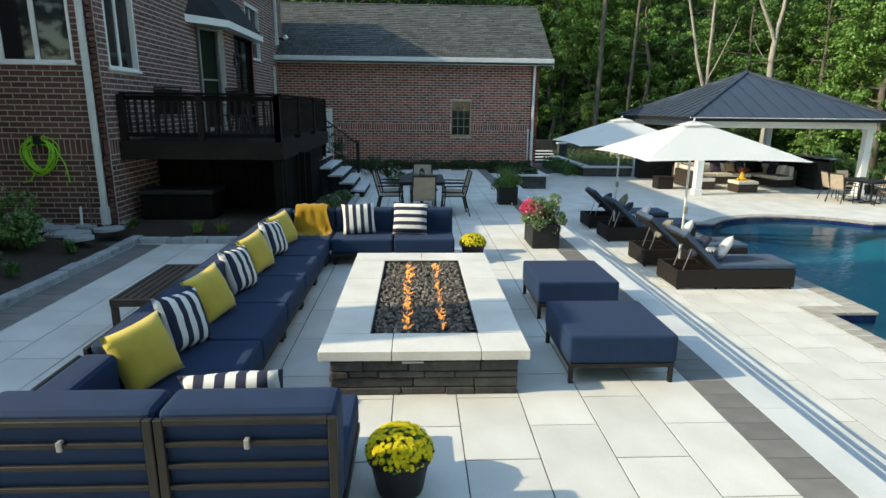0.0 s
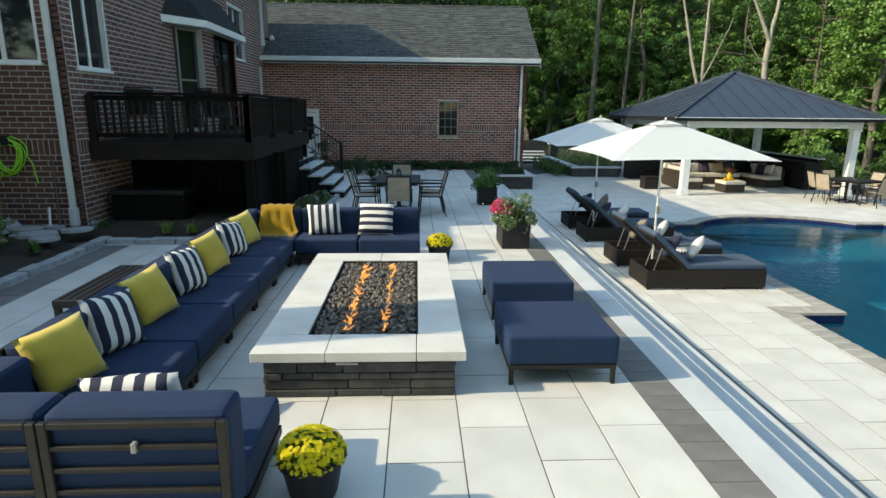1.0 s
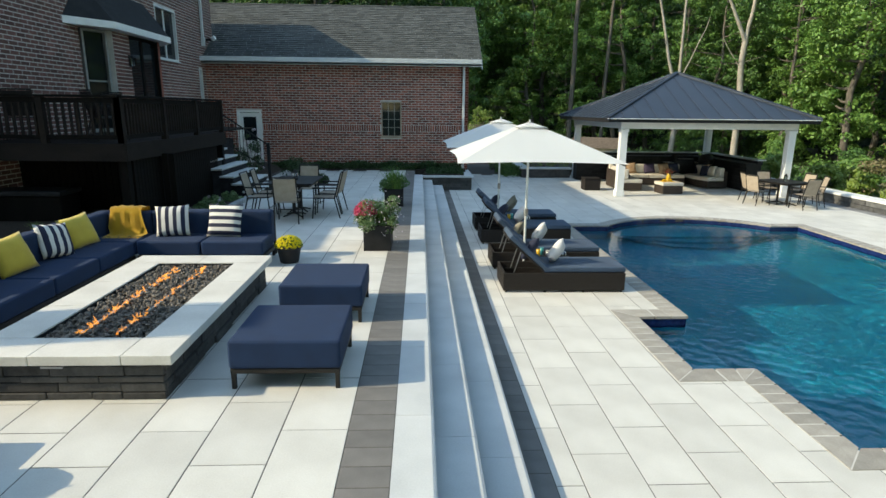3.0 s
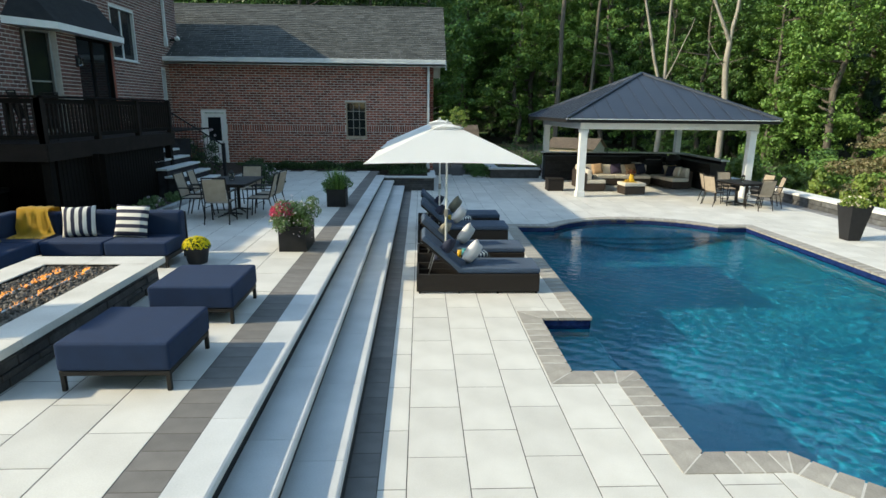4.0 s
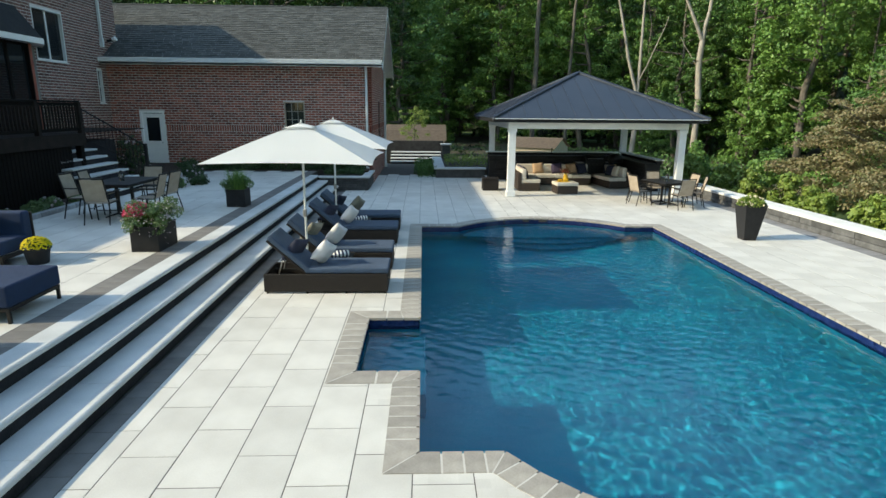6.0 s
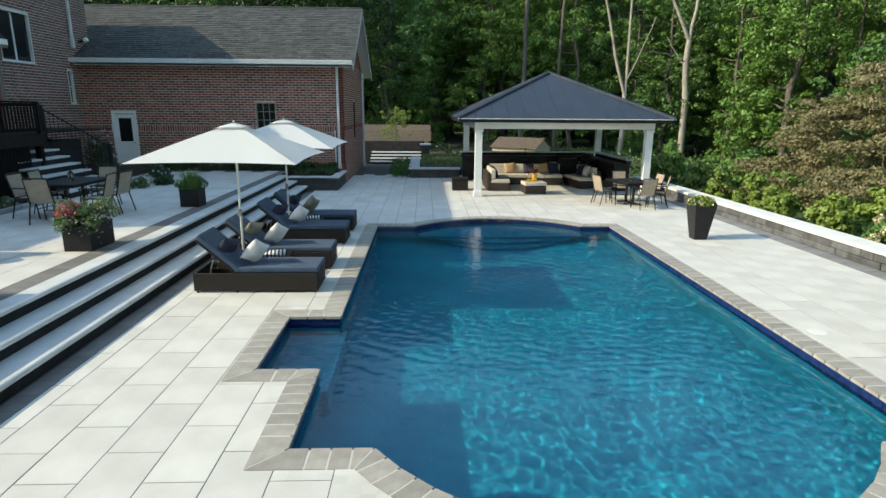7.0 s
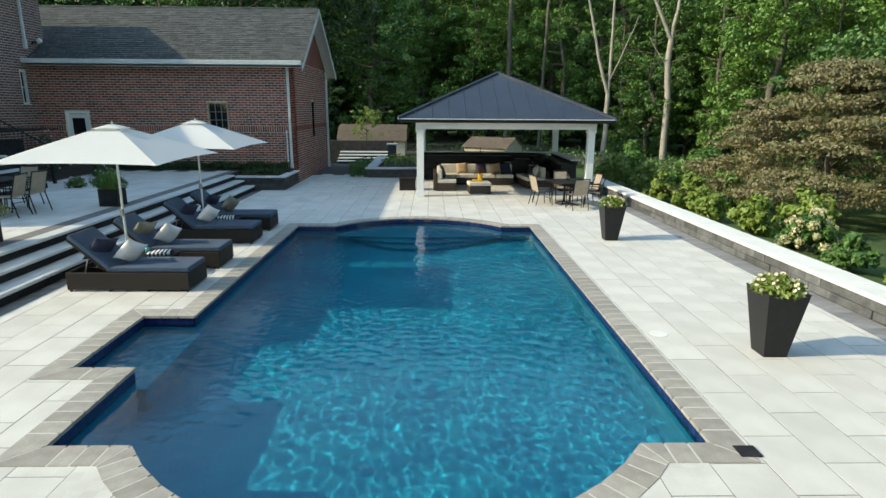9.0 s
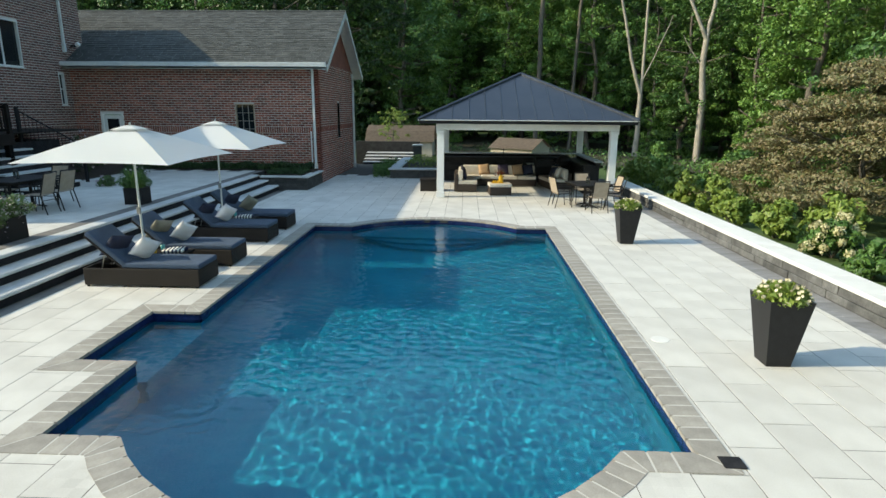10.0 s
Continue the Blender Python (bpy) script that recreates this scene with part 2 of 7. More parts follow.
# Unlit rooms: indoor darkness is put into this near-black grey.
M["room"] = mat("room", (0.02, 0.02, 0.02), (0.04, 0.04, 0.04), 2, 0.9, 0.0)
M["drink"] = mat("drink", (0.6, 0.35, 0.03), (0.75, 0.5, 0.06), 8, 0.2, 0.0)
M["teal"] = mat("teal", (0.05, 0.28, 0.30), (0.08, 0.36, 0.38), 8, 0.3, 0.0)
M["glass"] = glass_mat("glass", (0.55, 0.6, 0.6))


def pane_mat():
    """Dark window glass: sharp reflection, a dim room's darkness put into its colour."""
    m, nt, N, L, P = tree_of("pane")
    P.inputs["Base Color"].default_value = (0.012, 0.015, 0.017, 1)
    P.inputs["Roughness"].default_value = 0.04
    P.inputs["Specular IOR Level"].default_value = 0.35
    return m


def water_mat():
    m, nt, N, L, P = tree_of("water")
    P.inputs["Base Color"].default_value = (0.50, 0.95, 0.99, 1)
    P.inputs["Roughness"].default_value = 0.02
    P.inputs["Transmission Weight"].default_value = 1.0
    P.inputs["IOR"].default_value = 1.33
    tc = N.new("ShaderNodeTexCoord")
    a, b = N.new("ShaderNodeTexNoise"), N.new("ShaderNodeTexNoise")
    mp = N.new("ShaderNodeMapping")
    mp.inputs["Rotation"].default_value = (0, 0, 0.35)
    mp.inputs["Scale"].default_value = (0.7, 1.3, 1)
    L.new(tc.outputs["Object"], mp.inputs["Vector"])
    for q, s, dd in ((a, 6.5, 3.0), (b, 17.0, 2.0)):
        q.inputs["Scale"].default_value, q.inputs["Detail"].default_value = s, dd
        q.inputs["Distortion"].default_value = 0.6
        L.new(mp.outputs[0], q.inputs["Vector"])
    ad = N.new("ShaderNodeMath")
    ad.operation = "MULTIPLY_ADD"
    ad.inputs[1].default_value = 0.3
    L.new(b.outputs["Fac"], ad.inputs[0])
    L.new(a.outputs["Fac"], ad.inputs[2])
    bp = N.new("ShaderNodeBump")
    bp.inputs["Strength"].default_value, bp.inputs["Distance"].default_value = 0.2, 0.012
    L.new(ad.outputs[0], bp.inputs["Height"])
    L.new(bp.outputs[0], P.inputs["Normal"])
    return m


def flame_mat():
    m, nt, N, L, P = tree_of("flame")
    P.inputs["Base Color"].default_value = (0.9, 0.4, 0.1, 1)
    P.inputs["Emission Color"].default_value = (1.0, 0.42, 0.09, 1)
    P.inputs["Emission Strength"].default_value = 0.7
    P.inputs["Alpha"].default_value = 0.4
    return m


M["pane"], M["water"], M["flame"] = pane_mat(), water_mat(), flame_mat()


# ---- building helpers ----
def part(name, bm, material, parent=None, label="", smooth=False, m=None):
    """Links a bmesh (or a ready mesh) as one object under a thing or part."""
    if isinstance(bm, bmesh.types.BMesh):
        me = bpy.data.meshes.new(name)
        bm.to_mesh(me)
        bm.free()
        if smooth:
            me.polygons.foreach_set("use_smooth", [True] * len(me.polygons))
        me.materials.append(M[material])
    else:
        me = bm
    ob = new(name, me)
    ob.parent = parent
    if m is not None:
        ob.matrix_basis = m
    if label:
        tagged(ob, label)
    if name in ("blooms", "foliage", "leaves", "stems", "blades", "grass_blades", "small_blooms", "pink_blooms", "fringe", "joint_bed", "floor_slab", "waterline_tiles"):
        tagged(ob, kind="stuff")
    return ob


def thing(name, x, y, z, rz=0.0, label="", category="", group="", kind=""):
    ob = new(name)
    ob.empty_display_size = 0.2
    ob.matrix_basis = pose(x, y, z, 0, 0, rz)
    return tagged(ob, label, category, group, kind)


def box(x0, x1, y0, y1, z0, z1, bev=0.0, seg=2, bm=None, m=None):
    bm = bm or bmesh.new()
    g = bmesh.ops.create_cube(bm, size=1)["verts"]
    for v in g:
        v.co = Vector(((x0 + x1) / 2 + v.co.x * (x1 - x0), (y0 + y1) / 2 + v.co.y * (y1 - y0), (z0 + z1) / 2 + v.co.z * (z1 - z0)))
    if bev:
        es = list({e for v in g for e in v.link_edges})
        r = bmesh.ops.bevel(bm, geom=es, offset=bev, segments=seg, affect="EDGES", profile=0.6)
        g = list({v for f in r["faces"] for v in f.verts} | {v for v in g if v.is_valid})
    if m is not None:
        bmesh.ops.transform(bm, matrix=m, verts=[v for v in g if v.is_valid])
    return bm


def tube(p0, p1, r0, r1=None, seg=10, bm=None, caps=True):
    bm = bm or bmesh.new()
    p0, p1 = Vector(p0), Vector(p1)
    r1 = r0 if r1 is None else r1
    d = p1 - p0
    q = d.to_track_quat("Z", "Y").to_matrix().to_4x4()
    g = bmesh.ops.create_cone(bm, cap_ends=caps, segments=seg, radius1=r0, radius2=r1, depth=d.length)["verts"]
    bmesh.ops.transform(bm, matrix=Matrix.Translation((p0 + p1) / 2) @ q, verts=g)
    return bm


def lathe(profile, seg=24, bm=None, x=0.0, y=0.0):
    """Turns (radius, height) pairs round the z axis."""
    bm = bm or bmesh.new()
    rings = []
    for r, z in profile:
        rings.append([bm.verts.new((x + r * math.cos(2 * math.pi * k / seg), y + r * math.sin(2 * math.pi * k / seg), z)) for k in range(seg)])
    for a, b in zip(rings, rings[1:]):
        for k in range(seg):
            bm.faces.new((a[k], a[(k + 1) % seg], b[(k + 1) % seg], b[k]))
    bm.faces.new(rings[0][::-1])
    bm.faces.new(rings[-1])
    return bm


def pillow(w, h, t, n=10):
    """A stuffed cushion standing in the xz plane, bottom edge at z = 0."""
    bm = bmesh.new()
    sides = []
    for s in (-1, 1):
        grid = []
        for i in range(n + 1):
            row = []
            for j in range(n + 1):
                u, v = 2 * i / n - 1, 2 * j / n - 1
                k = max(0.0, (1 - abs(u) ** 2.6) * (1 - abs(v) ** 2.6)) ** 0.45
                pinch = 1 - 0.07 * (1 - abs(v) ** 2) * abs(u) ** 4
                pinch2 = 1 - 0.07 * (1 - abs(u) ** 2) * abs(v) ** 4
                wr = 0.012 * noise.noise((u * 3 + w, v * 3, s * 2.0))
                row.append(bm.verts.new((u * w / 2 * pinch, s * (t / 2 * k + wr * k), h / 2 + v * h / 2 * pinch2)))
            grid.append(row)
        sides.append(grid)
        for i in range(n):
            for j in range(n):
                q = (grid[i][j], grid[i + 1][j], grid[i + 1][j + 1], grid[i][j + 1])
                bm.faces.new(q if s < 0 else q[::-1])
    bmesh.ops.remove_doubles(bm, verts=bm.verts, dist=0.0015)
    bmesh.ops.recalc_face_normals(bm, faces=bm.faces)
    return bm


def soft(x0, x1, y0, y1, z0, z1, r=0.04):
    return box(x0, x1, y0, y1, z0, z1, min(r, (z1 - z0) / 2.2, (x1 - x0) / 2.2, (y1 - y0) / 2.2), 3)


def quads(name, centres, sizes, rng, material, shape=0.55):
    """Many small folded leaves, each a separate island: name, centres (n,3), sizes (n)."""
    n = len(centres)
    a = rng.normal(size=(n, 3))
    a /= np.linalg.norm(a, axis=1)[:, None]
    b = rng.normal(size=(n, 3))
    b -= (a * b).sum(1)[:, None] * a
    b /= np.linalg.norm(b, axis=1)[:, None]
    c = np.cross(a, b)
    s = np.asarray(sizes)[:, None]
    centres = np.asarray(centres)
    v = np.stack([centres - a * s, centres + b * s * shape + c * s * 0.18, centres + a * s, centres - b * s * shape + c * s * 0.18], 1).reshape(-1, 3)
    idx = np.arange(n)[:, None] * 4
    f = np.concatenate([idx + np.array([[0, 1, 2]]), idx + np.array([[0, 2, 3]])], 1).reshape(-1, 3)
    me = bpy.data.meshes.new(name)
    me.from_pydata(v.tolist(), [], f.tolist())
    me.materials.append(M[material])
    return me


def clumps(name, centres, radii, per, leaf, rng, material, squash=0.7, spread=0.5, lift=0.25, shape=0.6):
    """Foliage in rounded sprays: leaves lie over the outside of each clump, facing outwards, each an island."""
    c = np.repeat(np.asarray(centres, float), per, 0)
    rad = np.repeat(np.asarray(radii, float), per)
    n = len(c)
    d = rng.normal(size=(n, 3))
    d[:, 2] += 0.35
    d /= np.linalg.norm(d, axis=1)[:, None]
    p = c + d * (rad * (0.55 + 0.5 * rng.random(n) ** 0.6))[:, None] * np.array((1, 1, squash))
    nm = d + rng.normal(size=(n, 3)) * spread
    nm[:, 2] += lift
    nm /= np.linalg.norm(nm, axis=1)[:, None]
    a = rng.normal(size=(n, 3))
    a[:, 2] -= 0.6
    a -= (a * nm).sum(1)[:, None] * nm
    a /= np.linalg.norm(a, axis=1)[:, None]
    b = np.cross(nm, a)
    s = (leaf * rng.uniform(0.6, 1.25, n))[:, None]
    v = np.stack([p - a * s, p + b * s * shape - nm * s * 0.12, p + a * s, p - b * s * shape - nm * s * 0.12], 1).reshape(-1, 3)
    idx = np.arange(n)[:, None] * 4
    f = np.concatenate([idx + np.array([[0, 3, 2]]), idx + np.array([[0, 2, 1]])], 1).reshape(-1, 3)
    me = bpy.data.meshes.new(name)
    me.from_pydata(v.tolist(), [], f.tolist())
    me.materials.append(M[material])
    return me


def boxes_mesh(name, cells, material):
    """One mesh of many boxes: rows of (x0, x1, y0, y1, z0, z1)."""
    c = np.asarray(cells, float)
    pick = np.array([[0, 2, 4], [1, 2, 4], [1, 3, 4], [0, 3, 4], [0, 2, 5], [1, 2, 5], [1, 3, 5], [0, 3, 5]])
    v = c[:, pick].reshape(-1, 3)
    q = np.array([[3, 2, 1, 0], [4, 5, 6, 7], [0, 1, 5, 4], [1, 2, 6, 5], [2, 3, 7, 6], [3, 0, 4, 7]])
    f = (np.arange(len(c))[:, None, None] * 8 + q[None]).reshape(-1, 4)
    me = bpy.data.meshes.new(name)
    me.from_pydata(v.tolist(), [], f.tolist())
    me.materials.append(M[material])
    return me


def cut_cells(u0, u1, v0, v1, holes):
    """Rectangles of a wall left round its openings."""
    us = sorted({u0, u1, *[h[0] for h in holes], *[h[1] for h in holes]})
    vs = sorted({v0, v1, *[h[2] for h in holes], *[h[3] for h in holes]})
    us, vs = [u for u in us if u0 <= u <= u1], [v for v in vs if v0 <= v <= v1]
    out = []
    for a, b in zip(us, us[1:]):
        for c, d in zip(vs, vs[1:]):
            mu, mv = (a + b) / 2, (c + d) / 2
            if not any(h[0] < mu < h[1] and h[2] < mv < h[3] for h in holes):
                out.append((a, b, c, d))
    return out


U = 0.525         # height of the upper terrace over the pool deck

# ---- ground and terraces ----
def terrain():
    """One sheet to the horizon, a little below the paving; it rises a touch towards the woods."""
    bm = bmesh.new()

    xs = [-900, -200, -60, -25, -12, 4.55, 8, 13.5, 16.7, 18, 20, 24, 30, 45, 90, 300, 900]
    ys = [-900, -200, -60, -20, -8, 2.4, 14.6, 19, 22, 25, 28, 33, 40, 60, 110, 300, 900]
    grid = []
    for x in xs:
        row = []
        for y in ys:
            z = -0.10
            if x > 17.5:
                z -= min(1.2, (x - 17.5) * 0.06)
            if y > 24:
                z += -0.02 * min(30, y - 24)
            if 4.5 < x < 16.75 and 2.3 < y < 20:
                z = -0.10
            row.append(bm.verts.new((x, y, z)))
        grid.append(row)
    for i in range(len(xs) - 1):
        for j in range(len(ys) - 1):
            if 8 <= xs[i] < 13 and 2.3 <= ys[j] < 14.5 or xs[i] == 4.55 and ys[j] == 2.4:
                continue
            bm.faces.new((grid[i][j], grid[i + 1][j], grid[i + 1][j + 1], grid[i][j + 1]))
    return bm


tagged(part("ground", terrain(), "grass"), "green lawn and rough grass running out to the woods", "ground", kind="structure")

# pool outline, anticlockwise, with round bays at both ends
PX0, PX1, PY0, PY1 = 7.37, 12.93, 4.07, 13.32
NX, NY0, NY1 = 6.69, 5.56, 7.14


def bay(xa, xb, y, rise, n=14):
    c, s = (xb - xa) / 2, abs(rise)
    r = (c * c + s * s) / (2 * s)
    a = math.asin(min(1, c / r))
    out = []
    for k in range(n + 1):
        t = -a + 2 * a * k / n
        out.append(((xa + xb) / 2 + r * math.sin(t), y + math.copysign(r * math.cos(t) - (r - s), rise)))
    return out


RING = [(PX0, NY0), (PX0, PY0), *bay(8.07, 12.33, PY0, -1.12), (PX1, PY0), (PX1, PY1), *bay(8.27, 12.25, PY1, 1.0)[::-1], (PX0, PY1), (PX0, NY1), (NX, NY1), (NX, NY0)]


def offset_ring(ring, d):
    out, n = [], len(ring)
    for i in range(n):
        p, q, r = Vector(ring[i - 1]), Vector(ring[i]), Vector(ring[(i + 1) % n])
        a, b = (q - p).normalized(), (r - q).normalized()
        na, nb = Vector((a.y, -a.x)), Vector((b.y, -b.x))
        m = (na + nb) / (1 + na.dot(nb))
        out.append(q + m * d)
    return out


def inside(x, y):
    hit, n = False, len(RING)
    for i in range(n):
        (x0, y0), (x1, y1) = RING[i - 1], RING[i]
        if (y0 > y) != (y1 > y) and x < (x1 - x0) * (y - y0) / (y1 - y0) + x0:
            hit = not hit
    return hit


def near_pool(x0, x1, y0, y1):
    return x1 > 6.5 and x0 < 13.2 and y1 > 2.7 and y0 < 14.6


def dry_cells(x0, x1, y0, y1, step=0.12):
    """Small cells of a rectangle that hold no water."""
    nx, ny = max(1, math.ceil((x1 - x0) / step)), max(1, math.ceil((y1 - y0) / step))
    out, whole = [], True
    for i in range(nx):
        for j in range(ny):
            a, b = x0 + (x1 - x0) * i / nx, x0 + (x1 - x0) * (i + 1) / nx
            c, d = y0 + (y1 - y0) * j / ny, y0 + (y1 - y0) * (j + 1) / ny
            if any(inside(x, y) for x in (a, b) for y in (c, d)):
                whole = False
            else:
                out.append((a, b, c, d))
    return [(x0, x1, y0, y1)] if whole else out


STEP_END = 19.4
pool_deck = thing("pool_deck", 0, 0, 0, 0, "pale grey porcelain slab paving round the swimming pool", "paving", kind="structure")
cells = []
for r in ((4.52, 6.4, -6, 24.0), (6.4, 13.3, -6, 2.6), (13.3, 16.72, -6, 24.0), (6.4, 13.3, 14.7, 24.0), (4.62, 9.6, 24.0, 29.5), (6.4, 13.3, 2.6, 14.7)):
    for c in (dry_cells(*r, 0.13) if r[2] == 2.6 else [r]):
        cells.append((*c, -0.09, -0.0025))
part("joint_bed", boxes_mesh("joint_bed", cells, "joint"), None, pool_deck)

terrace = thing("upper_terrace", 0, 0, 0, 0, "pale grey slab paving of the raised seating terrace", "paving", kind="structure")
part("joint_bed", boxes_mesh("joint_bed", [(-12, 3.62, -6, 21.5, 0.0, U - 0.0025)], "joint"), None, terrace)

# ---- steps between terrace and pool deck ----
steps = thing("terrace_steps", 0, 0, 0, 0, "three long grey stone steps with dark stone risers", "steps", kind="structure")
R3 = U / 3


def tread(x0, x1, y0, y1, z):
    """A stone tread with an eased front edge."""
    prof = [(x0, z - 0.05), (x1 - 0.004, z - 0.05), (x1, z - 0.046), (x1, z - 0.024), (x1 - 0.008, z - 0.007), (x1 - 0.024, z), (x0, z)]
    bm = bmesh.new()
    a, b = [bm.verts.new((p[0], y0, p[1])) for p in prof], [bm.verts.new((p[0], y1, p[1])) for p in prof]
    bm.faces.new(a)
    bm.faces.new(b[::-1])
    for k in range(len(prof)):
        q = (k + 1) % len(prof)
        bm.faces.new((a[k], b[k], b[q], a[q]))
    bmesh.ops.recalc_face_normals(bm, faces=bm.faces)
    return bm


for k, (x0, x1) in enumerate(((3.61, 3.885), (3.845, 4.2), (4.16, 4.55))):
    z = U - k * R3
    part("riser", box(x0, x1 - 0.035, -6, STEP_END, z - R3, z - 0.05), "riser", steps, "rough dark stone riser")
    y = -6.0

    while y < STEP_END:
        e = min(STEP_END, y + 1.22)
        part("tread", tread(x0, x1, y + 0.002, e - 0.002, z + (0.001 if k == 0 else 0)), "tread", steps)
        y = e

# ---- pool ----
pool = thing("swimming_pool", 0, 0, 0, 0, "deep blue swimming pool with rounded ends and rippled water", "swimming pool", kind="structure")


def pool_shell():
    bm = bmesh.new()
    outer = offset_ring(RING, 0.02)
    top = [bm.verts.new((p[0], p[1], -0.24)) for p in outer]
    bot = [bm.verts.new((p[0], p[1], -1.02)) for p in outer]
    n = len(top)
    for i in range(n):
        j = (i + 1) % n
        bm.faces.new((top[j], top[i], bot[i], bot[j]))
    bm.faces.new(bot)
    bmesh.ops.triangulate(bm, faces=[f for f in bm.faces if len(f.verts) > 4])
    bmesh.ops.recalc_face_normals(bm, faces=bm.faces)
    bmesh.ops.reverse_faces(bm, faces=bm.faces)
    return bm


def tile_band():
    bm = bmesh.new()
    outer = offset_ring(RING, 0.02)
    n = len(outer)
    for i in range(n):
        a, b = outer[i], outer[(i + 1) % n]
        m = max(1, round((b - a).length / 0.152))
        for k in range(m):
            for r in range(2):
                p, q = a.lerp(b, (k + 0.03) / m), a.lerp(b, (k + 0.97) / m)
                z1 = -0.03 - r * 0.1
                d = (b - a).normalized()
                o = Vector((-d.y, d.x)) * 0.006
                vs = [bm.verts.new((*(p + o), z1)), bm.verts.new((*(q + o), z1)), bm.verts.new((*(q + o), z1 - 0.095)), bm.verts.new((*(p + o), z1 - 0.095))]
                bm.faces.new(vs)
    bmesh.ops.recalc_face_normals(bm, faces=bm.faces)
    return bm


def sheet(ring, z):
    bm = bmesh.new()
    f = bm.faces.new([bm.verts.new((p[0], p[1], z)) for p in ring])
    bmesh.ops.triangulate(bm, faces=[f])
    bmesh.ops.recalc_face_normals(bm, faces=bm.faces)
    for f in bm.faces:
        if f.normal.z < 0:
            f.normal_flip()
    return bm


basin = part("basin", pool_shell(), "plaster", pool, "blue pebble plaster basin")
bm = bmesh.new()
ring = offset_ring(RING, 0.026)
lo, hi = [[bm.verts.new((p[0], p[1], z)) for p in ring] for z in (-0.24, -0.02)]
for i in range(len(ring)):
    j = (i + 1) % len(ring)
    bm.faces.new((lo[i], lo[j], hi[j], hi[i]))
part("tile_bed", bm, "pooltile", pool)
part("waterline_tiles", tile_band(), "pooltile", pool, "dark blue glass waterline tiles")


def waves(z, step=0.017):
    """The water's surface: small waves crossing each other."""
    r = np.random.default_rng(17)
    xs, ys = np.arange(6.6, 13.05, step), np.arange(2.8, 14.5, step)
    X, Y = np.meshgrid(xs, ys, indexing="ij")
    Z = np.zeros_like(X)
    for k in range(32):
        lam = 0.09 * (0.30 / 0.09) ** r.random()
        a = r.normal(0.5, 0.9) if k % 3 else r.uniform(0, 6.28)
        amp = 0.0044 * lam ** 1.4
        px, py = X + 0.10 * np.sin(1.7 * Y + k), Y + 0.10 * np.sin(1.3 * X + 2 * k)
        Z += amp * np.sin(2 * math.pi / lam * (math.cos(a) * px + math.sin(a) * py) + r.uniform(0, 6.28)) * (0.6 + 0.4 * np.sin(0.9 * X + k) * np.sin(0.7 * Y + 2 * k))
    wet = np.zeros(X.shape, bool)
    for (x0, y0), (x1, y1) in zip(RING[-1:] + RING[:-1], RING):
        if y0 != y1:
            wet ^= ((y0 > Y) != (y1 > Y)) & (X < (x1 - x0) * (Y - y0) / (y1 - y0) + x0)
    near = wet.copy()
    for dx in (-1, 0, 1):
        for dy in (-1, 0, 1):
            near |= np.roll(np.roll(wet, dx, 0), dy, 1)
    idx = -np.ones(X.shape, int)
    idx[near] = np.arange(near.sum())
    vs = np.stack([X[near], Y[near], z + Z[near]], 1)
    q = np.stack([idx[:-1, :-1], idx[1:, :-1], idx[1:, 1:], idx[:-1, 1:]], -1).reshape(-1, 4)
    q = q[(q >= 0).all(1)]
    me = bpy.data.meshes.new("water")
    me.from_pydata(vs.tolist(), [], q.tolist())
    me.polygons.foreach_set("use_smooth", [True] * len(me.polygons))
    me.materials.append(M["water"])
    return me


water = part("water", waves(-0.115), None, pool, "clear rippled water")
sun_data.cycles.is_caustics_light = True
water.cycles.is_caustics_caster = True
basin.cycles.is_caustics_receiver = True
# ledge in the side niche and curved entry steps under the far bay
part("ledge", box(NX - 0.01, PX0 + 0.06, NY0 + 0.01, NY1 - 0.01, -1.015, -0.46, 0.02), "plaster", pool)
for k in range(3):
    ring = bay(8.35 + 0.25 * k, 12.2 - 0.25 * k, PY1 - 0.1, 1.02 - 0.02 * k, 16)
    lo = bay(8.35 + 0.25 * k, 12.2 - 0.25 * k, PY1 - 0.3, -(0.15 + 0.32 * k), 16)[::-1]
    bm = bmesh.new()
    pts = ring + lo
    f = bm.faces.new([bm.verts.new((p[0], p[1], -0.36 - 0.22 * k)) for p in pts])
    g = bmesh.ops.extrude_face_region(bm, geom=[f])["geom"]
    bmesh.ops.translate(bm, verts=[v for v in g if isinstance(v, bmesh.types.BMVert)], vec=(0, 0, -0.20))
    bmesh.ops.recalc_face_normals(bm, faces=bm.faces)
    part("entry_step", bm, "plaster", pool)


# ---- brick walls ----
BL, BH, BJ = 0.25, 0.086, 0.017


